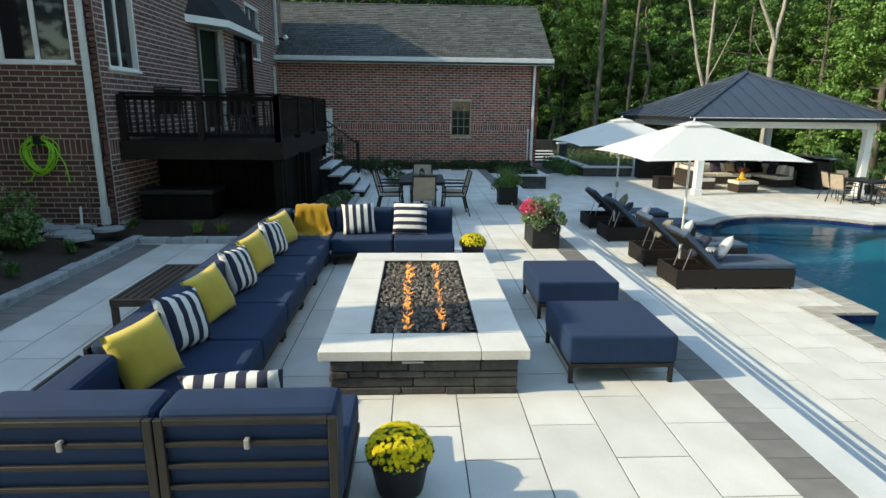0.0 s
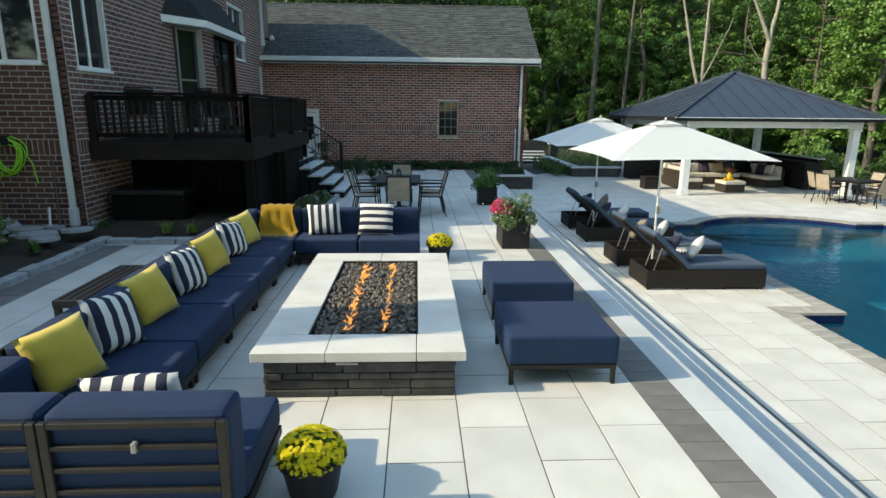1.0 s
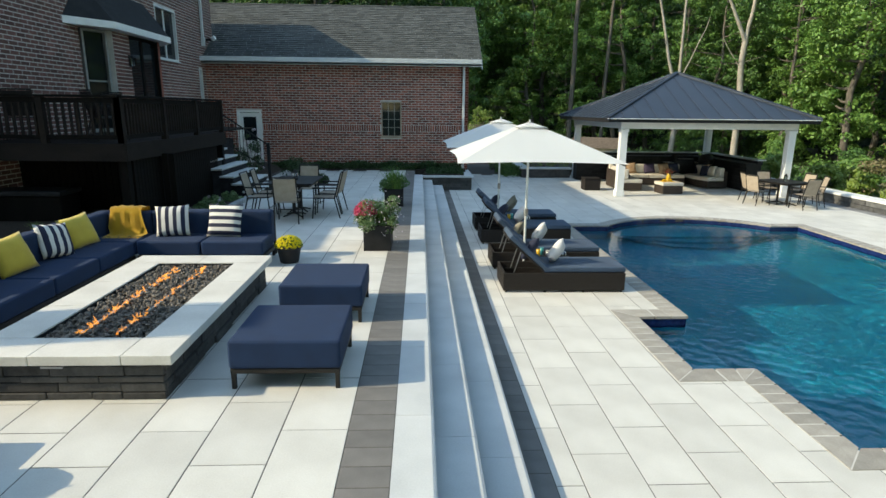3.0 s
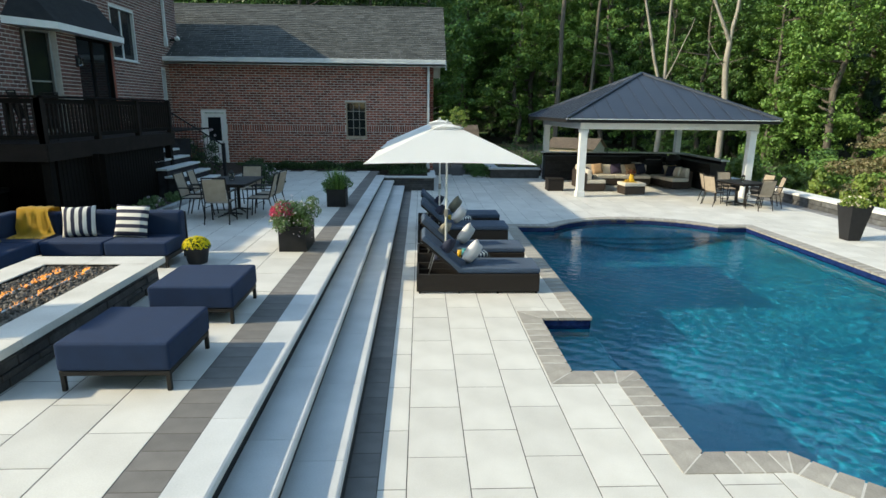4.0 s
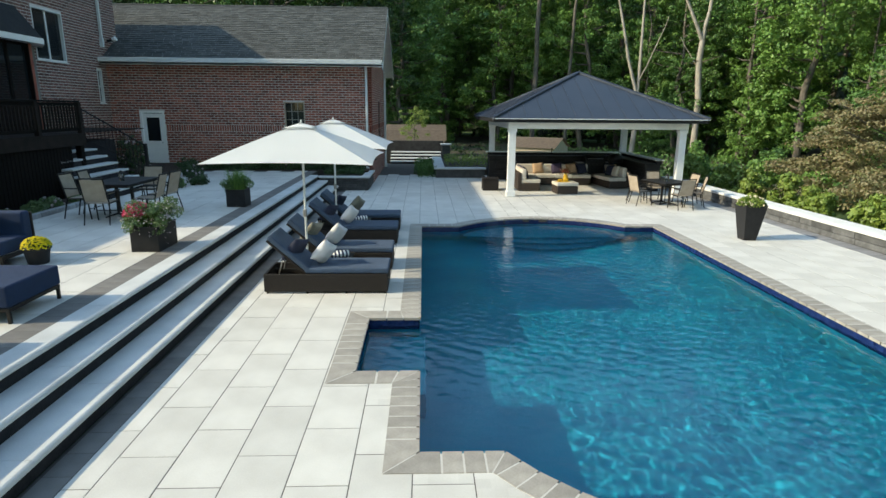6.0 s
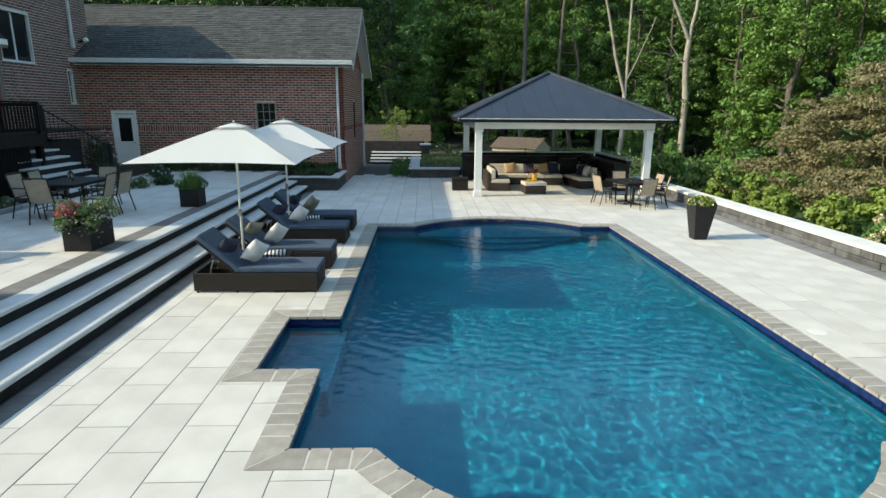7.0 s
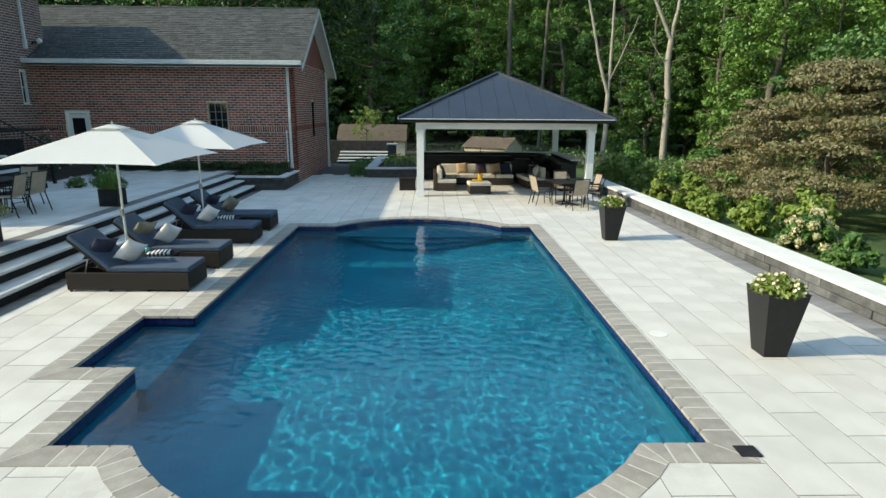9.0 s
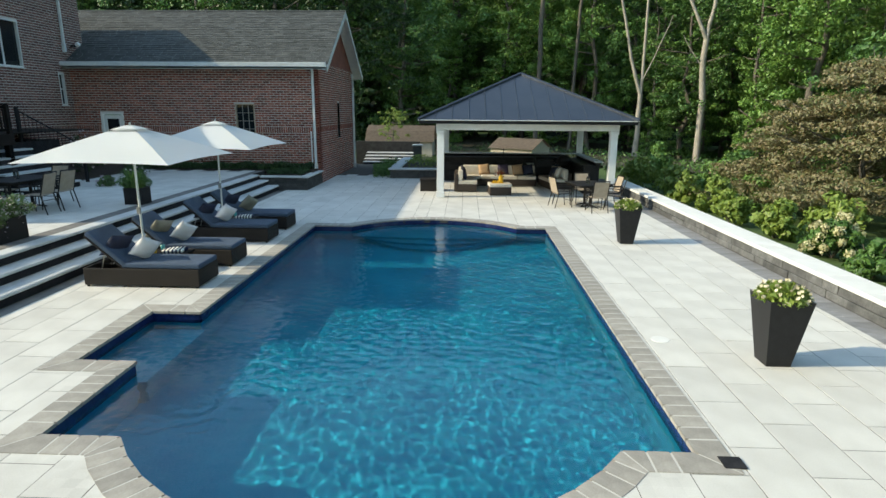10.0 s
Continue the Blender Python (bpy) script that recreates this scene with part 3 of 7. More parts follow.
def brick_rows(length, z0, z1, holes, soldier=(1.86, 2.10)):
    """Brick faces of a wall as (u0, u1, v0, v1): running bond with a soldier band, left out at openings."""
    out = []
    z, row = z0, 0
    while z < z1 - 0.02:
        if soldier and soldier[0] - 0.04 < z < soldier[0] + 0.045:
            u = 0.0
            while u < length:
                out.append((u + BJ / 2, min(length, u + BH) - BJ / 2, z + BJ / 2, z + 0.25 - BJ / 2))
                u += BH
            z += 0.25
            continue
        u = -BL / 2 * (row % 2)
        while u < length:
            a, b = max(0, u), min(length, u + BL)
            if b - a > 0.03:
                out.append((a + BJ / 2, b - BJ / 2, z + BJ / 2, min(z1, z + BH) - BJ / 2))
            u += BL
        z, row = z + BH, row + 1
    keep = []
    for a, b, c, d in out:
        pieces = [(a, b)]
        for h in holes:
            if c < h[3] and d > h[2]:
                nxt = []
                for p, q in pieces:
                    if q <= h[0] or p >= h[1]:
                        nxt.append((p, q))
                    else:
                        if h[0] - p > 0.03:
                            nxt.append((p, h[0]))
                        if q - h[1] > 0.03:
                            nxt.append((h[1], q))
                pieces = nxt
        keep += [(p, q, c, d) for p, q in pieces]
    return keep


def wall(name, axis, at, u0, u1, z0, z1, holes, facing, parent, thick=0.28, mortar="mortar"):
    """A wall in the plane axis = at, seen from the side 'facing' (+1 or -1); holes in (u, z). Returns its body and brick list."""
    def cell(a, b, c, d, f0, f1):
        lo, hi = min(f0, f1), max(f0, f1)
        return (a, b, lo, hi, c, d) if axis == "y" else (lo, hi, a, b, c, d)
    body = [cell(a, b, c, d, at, at - facing * thick) for a, b, c, d in cut_cells(u0, u1, z0, z1, holes)]
    me = boxes_mesh(name, body, mortar)
    bm = bmesh.new()
    bm.from_mesh(me)
    bmesh.ops.remove_doubles(bm, verts=bm.verts, dist=0.0005)
    bm.to_mesh(me)
    bm.free()
    ob = part(name, me, None, parent)
    bricks = [(u0 + a, u0 + b, c, d) for a, b, c, d in brick_rows(u1 - u0, z0, z1, [(h[0] - u0, h[1] - u0, h[2], h[3]) for h in holes])]
    return ob, [cell(a, b, c, d, at - facing * 0.02, at + facing * 0.0035) for a, b, c, d in bricks]


def window(parent, axis, at, facing, u0, u1, z0, z1, lights=(1, 2), frame_m="white", double=False, bar=0.018, bar_m="", name="window"):
    """A framed window set in an opening: frame, sill, panes and glazing bars."""
    def b(a, bb, c, d, f0, f1, bev=0.0):
        lo, hi = sorted((at + facing * f0, at + facing * f1))
        return box(a, bb, lo, hi, c, d, bev, 1) if axis == "y" else box(lo, hi, a, bb, c, d, bev, 1)
    w = new(name)
    w.parent = parent
    t = 0.042
    for a, bb, c, d in ((u0, u0 + t, z0, z1), (u1 - t, u1, z0, z1), (u0 + t, u1 - t, z1 - t, z1), (u0 + t, u1 - t, z0, z0 + t)):
        part("frame", b(a, bb, c, d, -0.12, 0.012), frame_m, w)
    cols, rows = lights
    for i in range(cols):
        for j in range(rows):
            a, bb = u0 + t + (u1 - u0 - 2 * t) * i / cols, u0 + t + (u1 - u0 - 2 * t) * (i + 1) / cols
            c, d = z0 + t + (z1 - z0 - 2 * t) * j / rows, z0 + t + (z1 - z0 - 2 * t) * (j + 1) / rows
            part("pane", b(a + 0.008, bb - 0.008, c + 0.008, d - 0.008, -0.085, -0.075), "pane", w)
    for i in range(1, cols):
        u = u0 + t + (u1 - u0 - 2 * t) * i / cols
        part("glazing_bar", b(u - bar, u + bar, z0 + t, z1 - t, -0.10, -0.05), bar_m or frame_m, w)
    for j in range(1, rows):
        z = z0 + t + (z1 - z0 - 2 * t) * j / rows
        part("glazing_bar", b(u0 + t, u1 - t, z - bar, z + bar, -0.10, -0.046), bar_m or frame_m, w)
    part("sill", b(u0 - 0.03, u1 + 0.03, z0 - 0.04, z0 - 0.002, -0.10, 0.05, 0.006), frame_m, w)
    return w


def downspout(name, x, y, z0, z1, label):
    s = thing(name, x, y, z0, 0, label, "downspout")
    part("pipe", box(-0.045, 0.045, -0.035, 0.035, 0.12, z1 - z0 - 0.25, 0.012), "trim", s)
    part("upper_elbow", tube((0, 0, z1 - z0 - 0.27), (0, -0.22, z1 - z0), 0.045, seg=8), "trim", s)
    part("boot", box(-0.06, 0.06, -0.05, 0.05, 0.0, 0.3, 0.012), "trim", s)
    return s


# ---- main house ----
HX, HY, HTOP = -3.76, 9.6, 7.5
house = thing("house", HX, HY, 0, 0, "two-storey red brick house with white window frames", "house")
house.matrix_basis = Matrix.Identity(4)
near_holes = [(-5.82, -4.12, 3.25, 4.9), (-8.2, -6.5, 3.2, 4.85)]
side_holes = [(9.89, 10.90, 3.2, 4.6), (17.78, 19.22, 4.02, 5.48), (20.84, 21.15, 2.82, 3.95), (13.8, 17.6, 2.05, 4.36)]
_, near_bricks = wall("wall", "y", HY, -14.0, HX - 0.006, 0.3, HTOP, near_holes, -1, house, mortar="mortar_shaded")
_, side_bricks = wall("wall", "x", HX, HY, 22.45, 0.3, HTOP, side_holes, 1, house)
part("wall", box(-14, HX - 0.29, 22.15, 22.45, 0.3, HTOP), "brick", house)
part("wall", box(-14, -13.7, HY + 0.29, 22.15, 0.3, HTOP), "brick", house)
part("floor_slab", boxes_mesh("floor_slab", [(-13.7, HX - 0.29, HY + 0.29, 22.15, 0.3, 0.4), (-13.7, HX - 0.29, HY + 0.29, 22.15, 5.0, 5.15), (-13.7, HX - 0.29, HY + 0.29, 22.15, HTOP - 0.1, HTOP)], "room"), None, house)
window(house, "y", HY, -1, -5.82, -4.12, 3.25, 4.9, (3, 1), bar=0.035)
window(house, "y", HY, -1, -8.2, -6.5, 3.2, 4.85, (2, 1))
window(house, "x", HX, 1, 9.89, 10.90, 3.2, 4.6, (2, 1), bar=0.03)
window(house, "x", HX, 1, 17.78, 19.22, 4.02, 5.48, (2, 1), "trim", bar=0.03)
window(house, "x", HX, 1, 20.84, 21.15, 2.82, 3.95, (1, 2), "trim")


def hip_roof(x0, x1, y0, y1, z, rise, over, inset):
    bm = bmesh.new()
    a = [bm.verts.new(p) for p in ((x0 - over, y0 - over, z), (x1 + over, y0 - over, z), (x1 + over, y1 + over, z), (x0 - over, y1 + over, z))]
    r0, r1 = bm.verts.new(((x0 + x1) / 2, y0 + inset, z + rise)), bm.verts.new(((x0 + x1) / 2, y1 - inset, z + rise))
    for f in ((a[0], a[1], r0), (a[1], a[2], r1, r0), (a[2], a[3], r1), (a[3], a[0], r0, r1), (a[3], a[2], a[1], a[0])):
        bm.faces.new(f)
    return bm


part("roof", hip_roof(-14, HX, HY, 22.45, HTOP, 2.0, 0.38, 5.0), "shingle", house, "grey shingle hip roof")

# bay that sticks out over the deck, with its own little roof
BX, BY0, BY1, BY2, BY3 = -3.36, 13.72, 14.45, 16.95, 17.65
CHEEK = math.degrees(math.atan2(BX - HX, BY1 - BY0))
CL = math.hypot(BX - HX, BY1 - BY0)


def prism(ring, z0, z1):
    bm = bmesh.new()
    lo, hi = [bm.verts.new((*c, z0)) for c in ring], [bm.verts.new((*c, z1)) for c in ring]
    bm.faces.new(lo[::-1])
    bm.faces.new(hi)
    for k in range(len(ring)):
        q = (k + 1) % len(ring)
        bm.faces.new((lo[k], lo[q], hi[q], hi[k]))
    bmesh.ops.recalc_face_normals(bm, faces=bm.faces)
    return bm


# Solid block standing in for the dim room behind the bay windows.
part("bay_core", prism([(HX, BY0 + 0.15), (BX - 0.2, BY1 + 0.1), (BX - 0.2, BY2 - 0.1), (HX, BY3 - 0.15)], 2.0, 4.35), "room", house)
part("bay_wall", box(BX - 0.19, BX, BY1, BY1 + 0.78, 2.05, 4.36), "mortar", house)
part("bay_wall", box(BX - 0.19, BX, BY2 - 0.1, BY2, 2.05, 4.36), "brick", house)
tagged(part("brickwork", boxes_mesh("brickwork", [(BX - 0.02, BX + 0.008, BY1 + a, BY1 + b2, c, d) for a, b2, c, d in brick_rows(0.78, 2.06, 4.35, [], None)], "brick_house"), None, house), kind="stuff")
cw = window(house, "x", 0, 1, 0.1, CL - 0.14, 2.1, 4.33, (1, 2), "pitgrey", name="bay_window")
cw.matrix_basis = pose(HX, BY0, 0, 0, 0, -CHEEK)
cw = window(house, "x", 0, 1, 0.14, CL - 0.1, 2.1, 4.33, (1, 2), "pitgrey", name="bay_window")
cw.matrix_basis = pose(BX, BY2, 0, 0, 0, CHEEK)
window(house, "x", BX - 0.02, 1, BY1 + 0.78, BY2 - 0.1, 2.1, 4.35, (2, 1), "darkwood_shade", bar=0.05, name="patio_door")
EAV = [(HX, 13.27), (BX + 0.22, 14.17), (BX + 0.22, 17.15), (HX, 18.05)]
bm = bmesh.new()
p = [bm.verts.new((*c, 4.52)) for c in EAV] + [bm.verts.new((HX, 14.0, 5.36)), bm.verts.new((HX, 17.1, 5.36))]
for f in ((0, 1, 4), (1, 2, 5, 4), (2, 3, 5), (3, 2, 1, 0)):
    bm.faces.new([p[i] for i in f])
part("bay_roof", bm, "shingle_dark", house, "dark shingle bay roof")
part("bay_fascia", prism([(HX, 13.25), (BX + 0.24, 14.16), (BX + 0.24, 17.16), (HX, 18.07)], 4.365, 4.515), "white", house)

# ---- garage wing ----
GX0, GX1, GY0, GY1, GE = HX, 5.54, 21.48, 28.1, 4.42
garage = thing("garage", 0, 0, 0, 0, "long red brick garage wing with a grey shingle roof", "garage")
g_holes = [(2.38, 3.12, 1.66, 2.92), (-2.78, -1.90, 0.5, 2.57)]
_, front_bricks = wall("wall", "y", GY0, GX0, GX1, 0.3, GE, g_holes, -1, garage)
gable_holes = [(24.6, 24.95, 1.6, 3.0)]
_, gable_bricks = wall("wall", "x", GX1, GY0, GY1, -0.1, GE, gable_holes, 1, garage)
part("wall", box(GX0, GX1 - 0.29, GY1 - 0.28, GY1, -0.1, GE), "brick", garage)
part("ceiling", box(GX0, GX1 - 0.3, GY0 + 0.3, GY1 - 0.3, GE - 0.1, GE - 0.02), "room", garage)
window(garage, "y", GY0, -1, 2.38, 3.12, 1.66, 2.92, (3, 4), "sling", bar=0.009, bar_m="pitgrey")
window(garage, "x", GX1, 1, 24.6, 24.95, 1.6, 3.0, (1, 2), "darkwood_shade")
RID, RY = 6.62, (GY0 + GY1) / 2
bm = bmesh.new()
v = [bm.verts.new(c) for c in ((GX1, GY0, GE), (GX1, GY1, GE), (GX1, RY, RID - 0.16), (GX1 - 0.25, GY0, GE), (GX1 - 0.25, GY1, GE), (GX1 - 0.25, RY, RID - 0.16))]
for f in ((0, 1, 2), (5, 4, 3), (0, 2, 5, 3), (2, 1, 4, 5), (1, 0, 3, 4)):
    bm.faces.new([v[i] for i in f])
part("gable", bm, "brick", garage)
OV, EY = 0.42, 0.36
slope = (RID - GE) / (RY - GY0)


def roof_slab():
    bm = bmesh.new()
    for s in (-1, 1):
        e = GY0 - EY if s < 0 else GY1 + EY
        ze = GE - slope * EY + 0.06
        ps = [(GX0 - 3.2, e, ze), (GX1 + OV, e, ze), (GX1 + OV, RY, RID), (GX0 - 3.2, RY, RID)]
        a = [bm.verts.new(c) for c in ps]
        b = [bm.verts.new((c[0], c[1], c[2] - 0.12)) for c in ps]
        for f in ((a[0], a[1], a[2], a[3]), (b[3], b[2], b[1], b[0]), (a[0], b[0], b[1], a[1]), (a[1], b[1], b[2], a[2]), (a[3], b[3], b[0], a[0])):
            bm.faces.new(f)
    bmesh.ops.recalc_face_normals(bm, faces=bm.faces)
    return bm


part("roof_deck", roof_slab(), "trim", garage)


def shingles():
    """Overlapping shingle tabs on the slope that faces the terrace."""
    rng = np.random.default_rng(3)
    L = math.hypot(RY - GY0 + EY, slope * (RY - GY0 + EY))
    rows = int(L / 0.145)
    vs, fs = [], []
    cy, sy = math.cos(math.atan(slope)), math.sin(math.atan(slope))
    for side in (-1, 1):
        for r in range(rows + 1):
            s0, s1 = r * 0.145 - 0.03, min(L, (r + 1) * 0.145 + 0.02)
            x = GX0 - 3.2 - rng.random() * 0.3
            while x < GX1 + OV + 0.03:
                w = 0.22 + rng.random() * 0.16
                a, b = max(x, GX0 - 3.2), min(x + w - 0.006, GX1 + OV + 0.03)
                x += w
                if b - a < 0.03:
                    continue
                t = 0.012 + rng.random() * 0.008
                base = len(vs)
                for s, h in ((s0, t), (s1, 0.004)):
                    for xx in (a, b):
                        yy = (GY0 - EY + s * cy) if side < 0 else (GY1 + EY - s * cy)
                        zz = GE - slope * EY + 0.06 + s * sy
                        vs.append((xx, yy + side * h * sy, zz + h * cy))
                for xx in (a, b):
                    yy = (GY0 - EY + s0 * cy) if side < 0 else (GY1 + EY - s0 * cy)
                    vs.append((xx, yy, GE - slope * EY + 0.06 + s0 * sy))
                q = [(0, 1, 3, 2), (4, 5, 1, 0)]
                fs += [tuple(base + i for i in (f if side < 0 else f[::-1])) for f in q]
    me = bpy.data.meshes.new("shingles")
    me.from_pydata(vs, [], fs)
    me.materials.append(M["shingle"])
    return me


tagged(part("shingles", shingles(), None, garage, "weathered grey asphalt shingles"), kind="stuff")
part("ridge_cap", box(GX0 - 3.2, GX1 + OV + 0.03, RY - 0.12, RY + 0.12, RID - 0.01, RID + 0.035, 0.015, 1), "shingle", garage)
part("gutter", box(GX0, GX1 + OV, GY0 - EY - 0.13, GY0 - EY - 0.005, GE - 0.22, GE - 0.06, 0.02), "trim", garage, "pale grey metal gutter")
part("soffit", box(GX0, GX1 + OV, GY0 - EY, GY0 - 0.01, GE - 0.27, GE - 0.21), "white", garage)
for s in (-1, 1):
    y0, z0 = (GY0 - EY, GE - slope * EY + 0.02)
    bm = bmesh.new()
    e = GY0 - EY if s < 0 else GY1 + EY
    for x in (GX1 + OV + 0.002, GX1 + OV + 0.03):
        for c in ((x, e, z0 + 0.03), (x, e, z0 - 0.17), (x, RY, RID - 0.19), (x, RY, RID + 0.01)):
            bm.verts.new(c)
    bm.verts.ensure_lookup_table()
    for f in ((0, 1, 2, 3), (7, 6, 5, 4), (0, 4, 5, 1), (1, 5, 6, 2), (2, 6, 7, 3), (3, 7, 4, 0)):
        bm.faces.new([bm.verts[i] for i in f])
    bmesh.ops.recalc_face_normals(bm, faces=bm.faces)
    part("rake_board", bm, "trim", garage)
door = new("door")
door.parent = garage
part("door_frame", box(-2.78, -2.70, GY0 - 0.012, GY0 + 0.1, 0.5, 2.57), "white", door)
part("door_frame", box(-1.98, -1.90, GY0 - 0.012, GY0 + 0.1, 0.5, 2.57), "white", door)
part("door_frame", box(-2.70, -1.98, GY0 - 0.012, GY0 + 0.1, 2.49, 2.57), "white", door)
part("door_leaf", boxes_mesh("door_leaf", [(a, b, GY0 + 0.03, GY0 + 0.075, c, d) for a, b, c, d in cut_cells(-2.70, -1.98, 0.52, 2.47, [(-2.57, -2.11, 1.5, 2.33)])], "white"), None, door)
part("pane", box(-2.57, -2.11, GY0 + 0.045, GY0 + 0.055, 1.5, 2.33), "pane", door)
part("handle", tube((-2.05, GY0 + 0.03, 1.45), (-2.05, GY0 - 0.03, 1.45), 0.025, 0.03), "steel", door)
downspout("downspout", 5.36, GY0 - 0.07, 0.42, GE - 0.1, "white square downspout at the corner of the garage")
downspout("downspout", GX1 + 0.07, GY1 - 0.3, -0.05, GE - 0.1, "white square downspout at the back corner of the garage")
downspout("downspout", HX - 0.17, HY - 0.06, 0.72, HTOP, "white square downspout at the corner of the brick house")
downspout("downspout", HX + 0.07, GY0 - 0.2, 4.7, HTOP, "white downspout in the angle of house and garage")

fl = thing("floodlight", HX + 0.01, 21.75, 4.97, 0, "white floodlight on a black bracket at the house corner", "lamp")
part("bracket", box(0, 0.2, -0.04, 0.04, -0.05, 0.03, 0.01, 1), "black", fl)
part("head", lathe([(0.03, 0.0), (0.075, 0.02), (0.085, 0.13), (0.06, 0.15)], 14), "white", fl, "white lamp head", m=pose(0.2, 0, 0, 0, 60, 0))
sc = thing("wall_lantern", BX + 0.012, BY1 + 0.68, 3.62, 0, "small black wall lantern beside the patio door", "lamp")
part("backplate", box(0, 0.02, -0.05, 0.05, -0.02, 0.26, 0.006, 1), "black", sc)
part("cage", lathe([(0.035, 0.0), (0.06, 0.03), (0.07, 0.19), (0.02, 0.25)], 6), "glass", sc, m=Matrix.Translation((0.1, 0, 0)))
part("cap", lathe([(0.085, 0.19), (0.05, 0.235), (0.012, 0.27)], 6), "black", sc, m=Matrix.Translation((0.1, 0, 0.002)))
vp = thing("vent_pipe", 5.22, GY0 - 0.05, U, 0, "thin white pipe standing against the garage wall", "pipe")
part("pipe", tube((0, 0, 0), (0, 0, 1.35), 0.022, seg=10), "white", vp)
part("cap", lathe([(0.03, 1.35), (0.03, 1.39), (0.01, 1.41)], 10), "white", vp)

# wing and chimney added unseen to the side, sized to shade terrace and wall
wing = thing("house_wing", 0, 0, 0, 0, "unseen brick wing and chimney added to shade the terrace", "house")
part("wall", box(-14, -6.2, 1.6, 7.6, 0.3, 3.2), "brick", wing)
part("roof", hip_roof(-14, -6.2, 1.6, 7.6, 3.21, 0.8, 0.25, 2.5), "shingle", wing)
part("wall", box(-14, -6.2, 7.61, HY - 0.01, 0.3, 5.4), "brick", wing)
part("roof", hip_roof(-14, -6.2, 7.61, HY - 0.3, 5.41, 0.6, 0.2, 0.8), "shingle", wing)
part("chimney", box(-6.9, -6.25, 3.08, 3.80, 3.0, 6.1), "brick", wing)


# ---- sectional sofa, ottomans, fire pit ----
def sofa_frame(root, w, d, back=True, lift=0.0):
    """Dark metal frame of one seat unit: legs, rails and a slatted back. Back along y = 0, seat towards +y."""
    for x in (0.04, w - 0.04):
        for y in (0.05, d - 0.05):
            part("leg", box(x - 0.02, x + 0.02, y - 0.02, y + 0.02, 0, 0.16, 0.004, 1), "bronze", root)
    for a, b_, c, e in ((0.0, w, d - 0.04, d), (0.0, w, 0.03, 0.06), (0.0, 0.04, 0.06, d - 0.04), (w - 0.04, w, 0.06, d - 0.04)):
        part("seat_rail", box(a, b_, c, e, 0.11, 0.17, 0.004, 1), "bronze", root)
    if back:
        for x in (0.0, w - 0.045):
            part("back_post", box(x + 0.002, x + 0.043, 0.0, 0.03, 0.02, 0.67 + lift, 0.004, 1), "bronze", root)
        part("back_rail", box(0.045, w - 0.045, 0.0, 0.03, 0.64 + lift, 0.67 + lift, 0.003, 1), "bronze", root)
        for z in (0.20, 0.31, 0.42, 0.53):
            part("back_slat", box(0.045, w - 0.045, 0.004, 0.022, z + lift, z + lift + 0.026, 0.003, 1), "bronze", root)
        part("strap_clip", box(w / 2 - 0.012, w / 2 + 0.012, -0.006, 0.026, 0.52 + lift, 0.57 + lift, 0.004, 1), "pitgrey", root, "grey plastic strap clip")


def sofa_unit(x, y, rz, w, d=0.9, label="", t=0.22, lift=0.0):
    s = thing("sofa_section", x, y, U, rz, label or "navy blue outdoor sofa section on a dark metal frame", "sofa", "sectional sofa round the fire pit")
    sofa_frame(s, w, d, True, lift)
    part("seat_cushion", soft(0.004, w - 0.004, t - 0.04, d + 0.01, 0.175, 0.365, 0.035), "navy", s)
    part("back_cushion", soft(0.005, w - 0.005, 0.032, t, 0.20, 0.70 + lift, 0.05), "navy", s)
    return s


# near run: its slatted backs face outwards
for x0, w in ((-0.87, 0.822), (-0.044, 0.815)):
    s = sofa_unit(x0, 2.43, 0, w, 0.94, t=0.27, lift=0.07)
    if x0 < -0.5:
        part("side_cushion", soft(0.0, 0.21, 0.28, 0.945, 0.20, 0.655, 0.05), "navy", s)
        part("side_rail", box(-0.03, -0.003, 0.0, 0.94, 0.05, 0.64, 0.004, 1), "bronze", s)
# long run: backs on the house side
y = 3.39
for k in range(5):
    sofa_unit(-0.88, y + 0.864, -90, 0.862, 0.82)
    y += 0.864
# far run
corner = thing("sofa_corner", -0.88, y, U, 0, "navy blue corner section of the outdoor sofa", "sofa", "sectional sofa round the fire pit")
for x, yy in ((0.05, 0.05), (0.77, 0.05), (0.05, 0.7), (0.77, 0.7)):
    part("leg", box(x - 0.02, x + 0.02, yy - 0.02, yy + 0.02, 0, 0.16), "bronze", corner)
part("seat_cushion", soft(0.2, 0.835, 0.005, 0.56, 0.175, 0.365, 0.035), "navy", corner)
part("back_cushion", soft(0.03, 0.22, 0.005, 0.74, 0.20, 0.67, 0.05), "navy", corner)
part("back_cushion", soft(0.23, 0.835, 0.54, 0.74, 0.20, 0.67, 0.05), "navy", corner)
part("seat_rail", box(0.0, 0.84, 0.72, 0.745, 0.11, 0.17), "bronze", corner)
for x0 in (-0.04, 0.81):
    s = sofa_unit(x0 + 0.845, 8.46, 180, 0.84, 0.74)

RNG = random.Random(5)


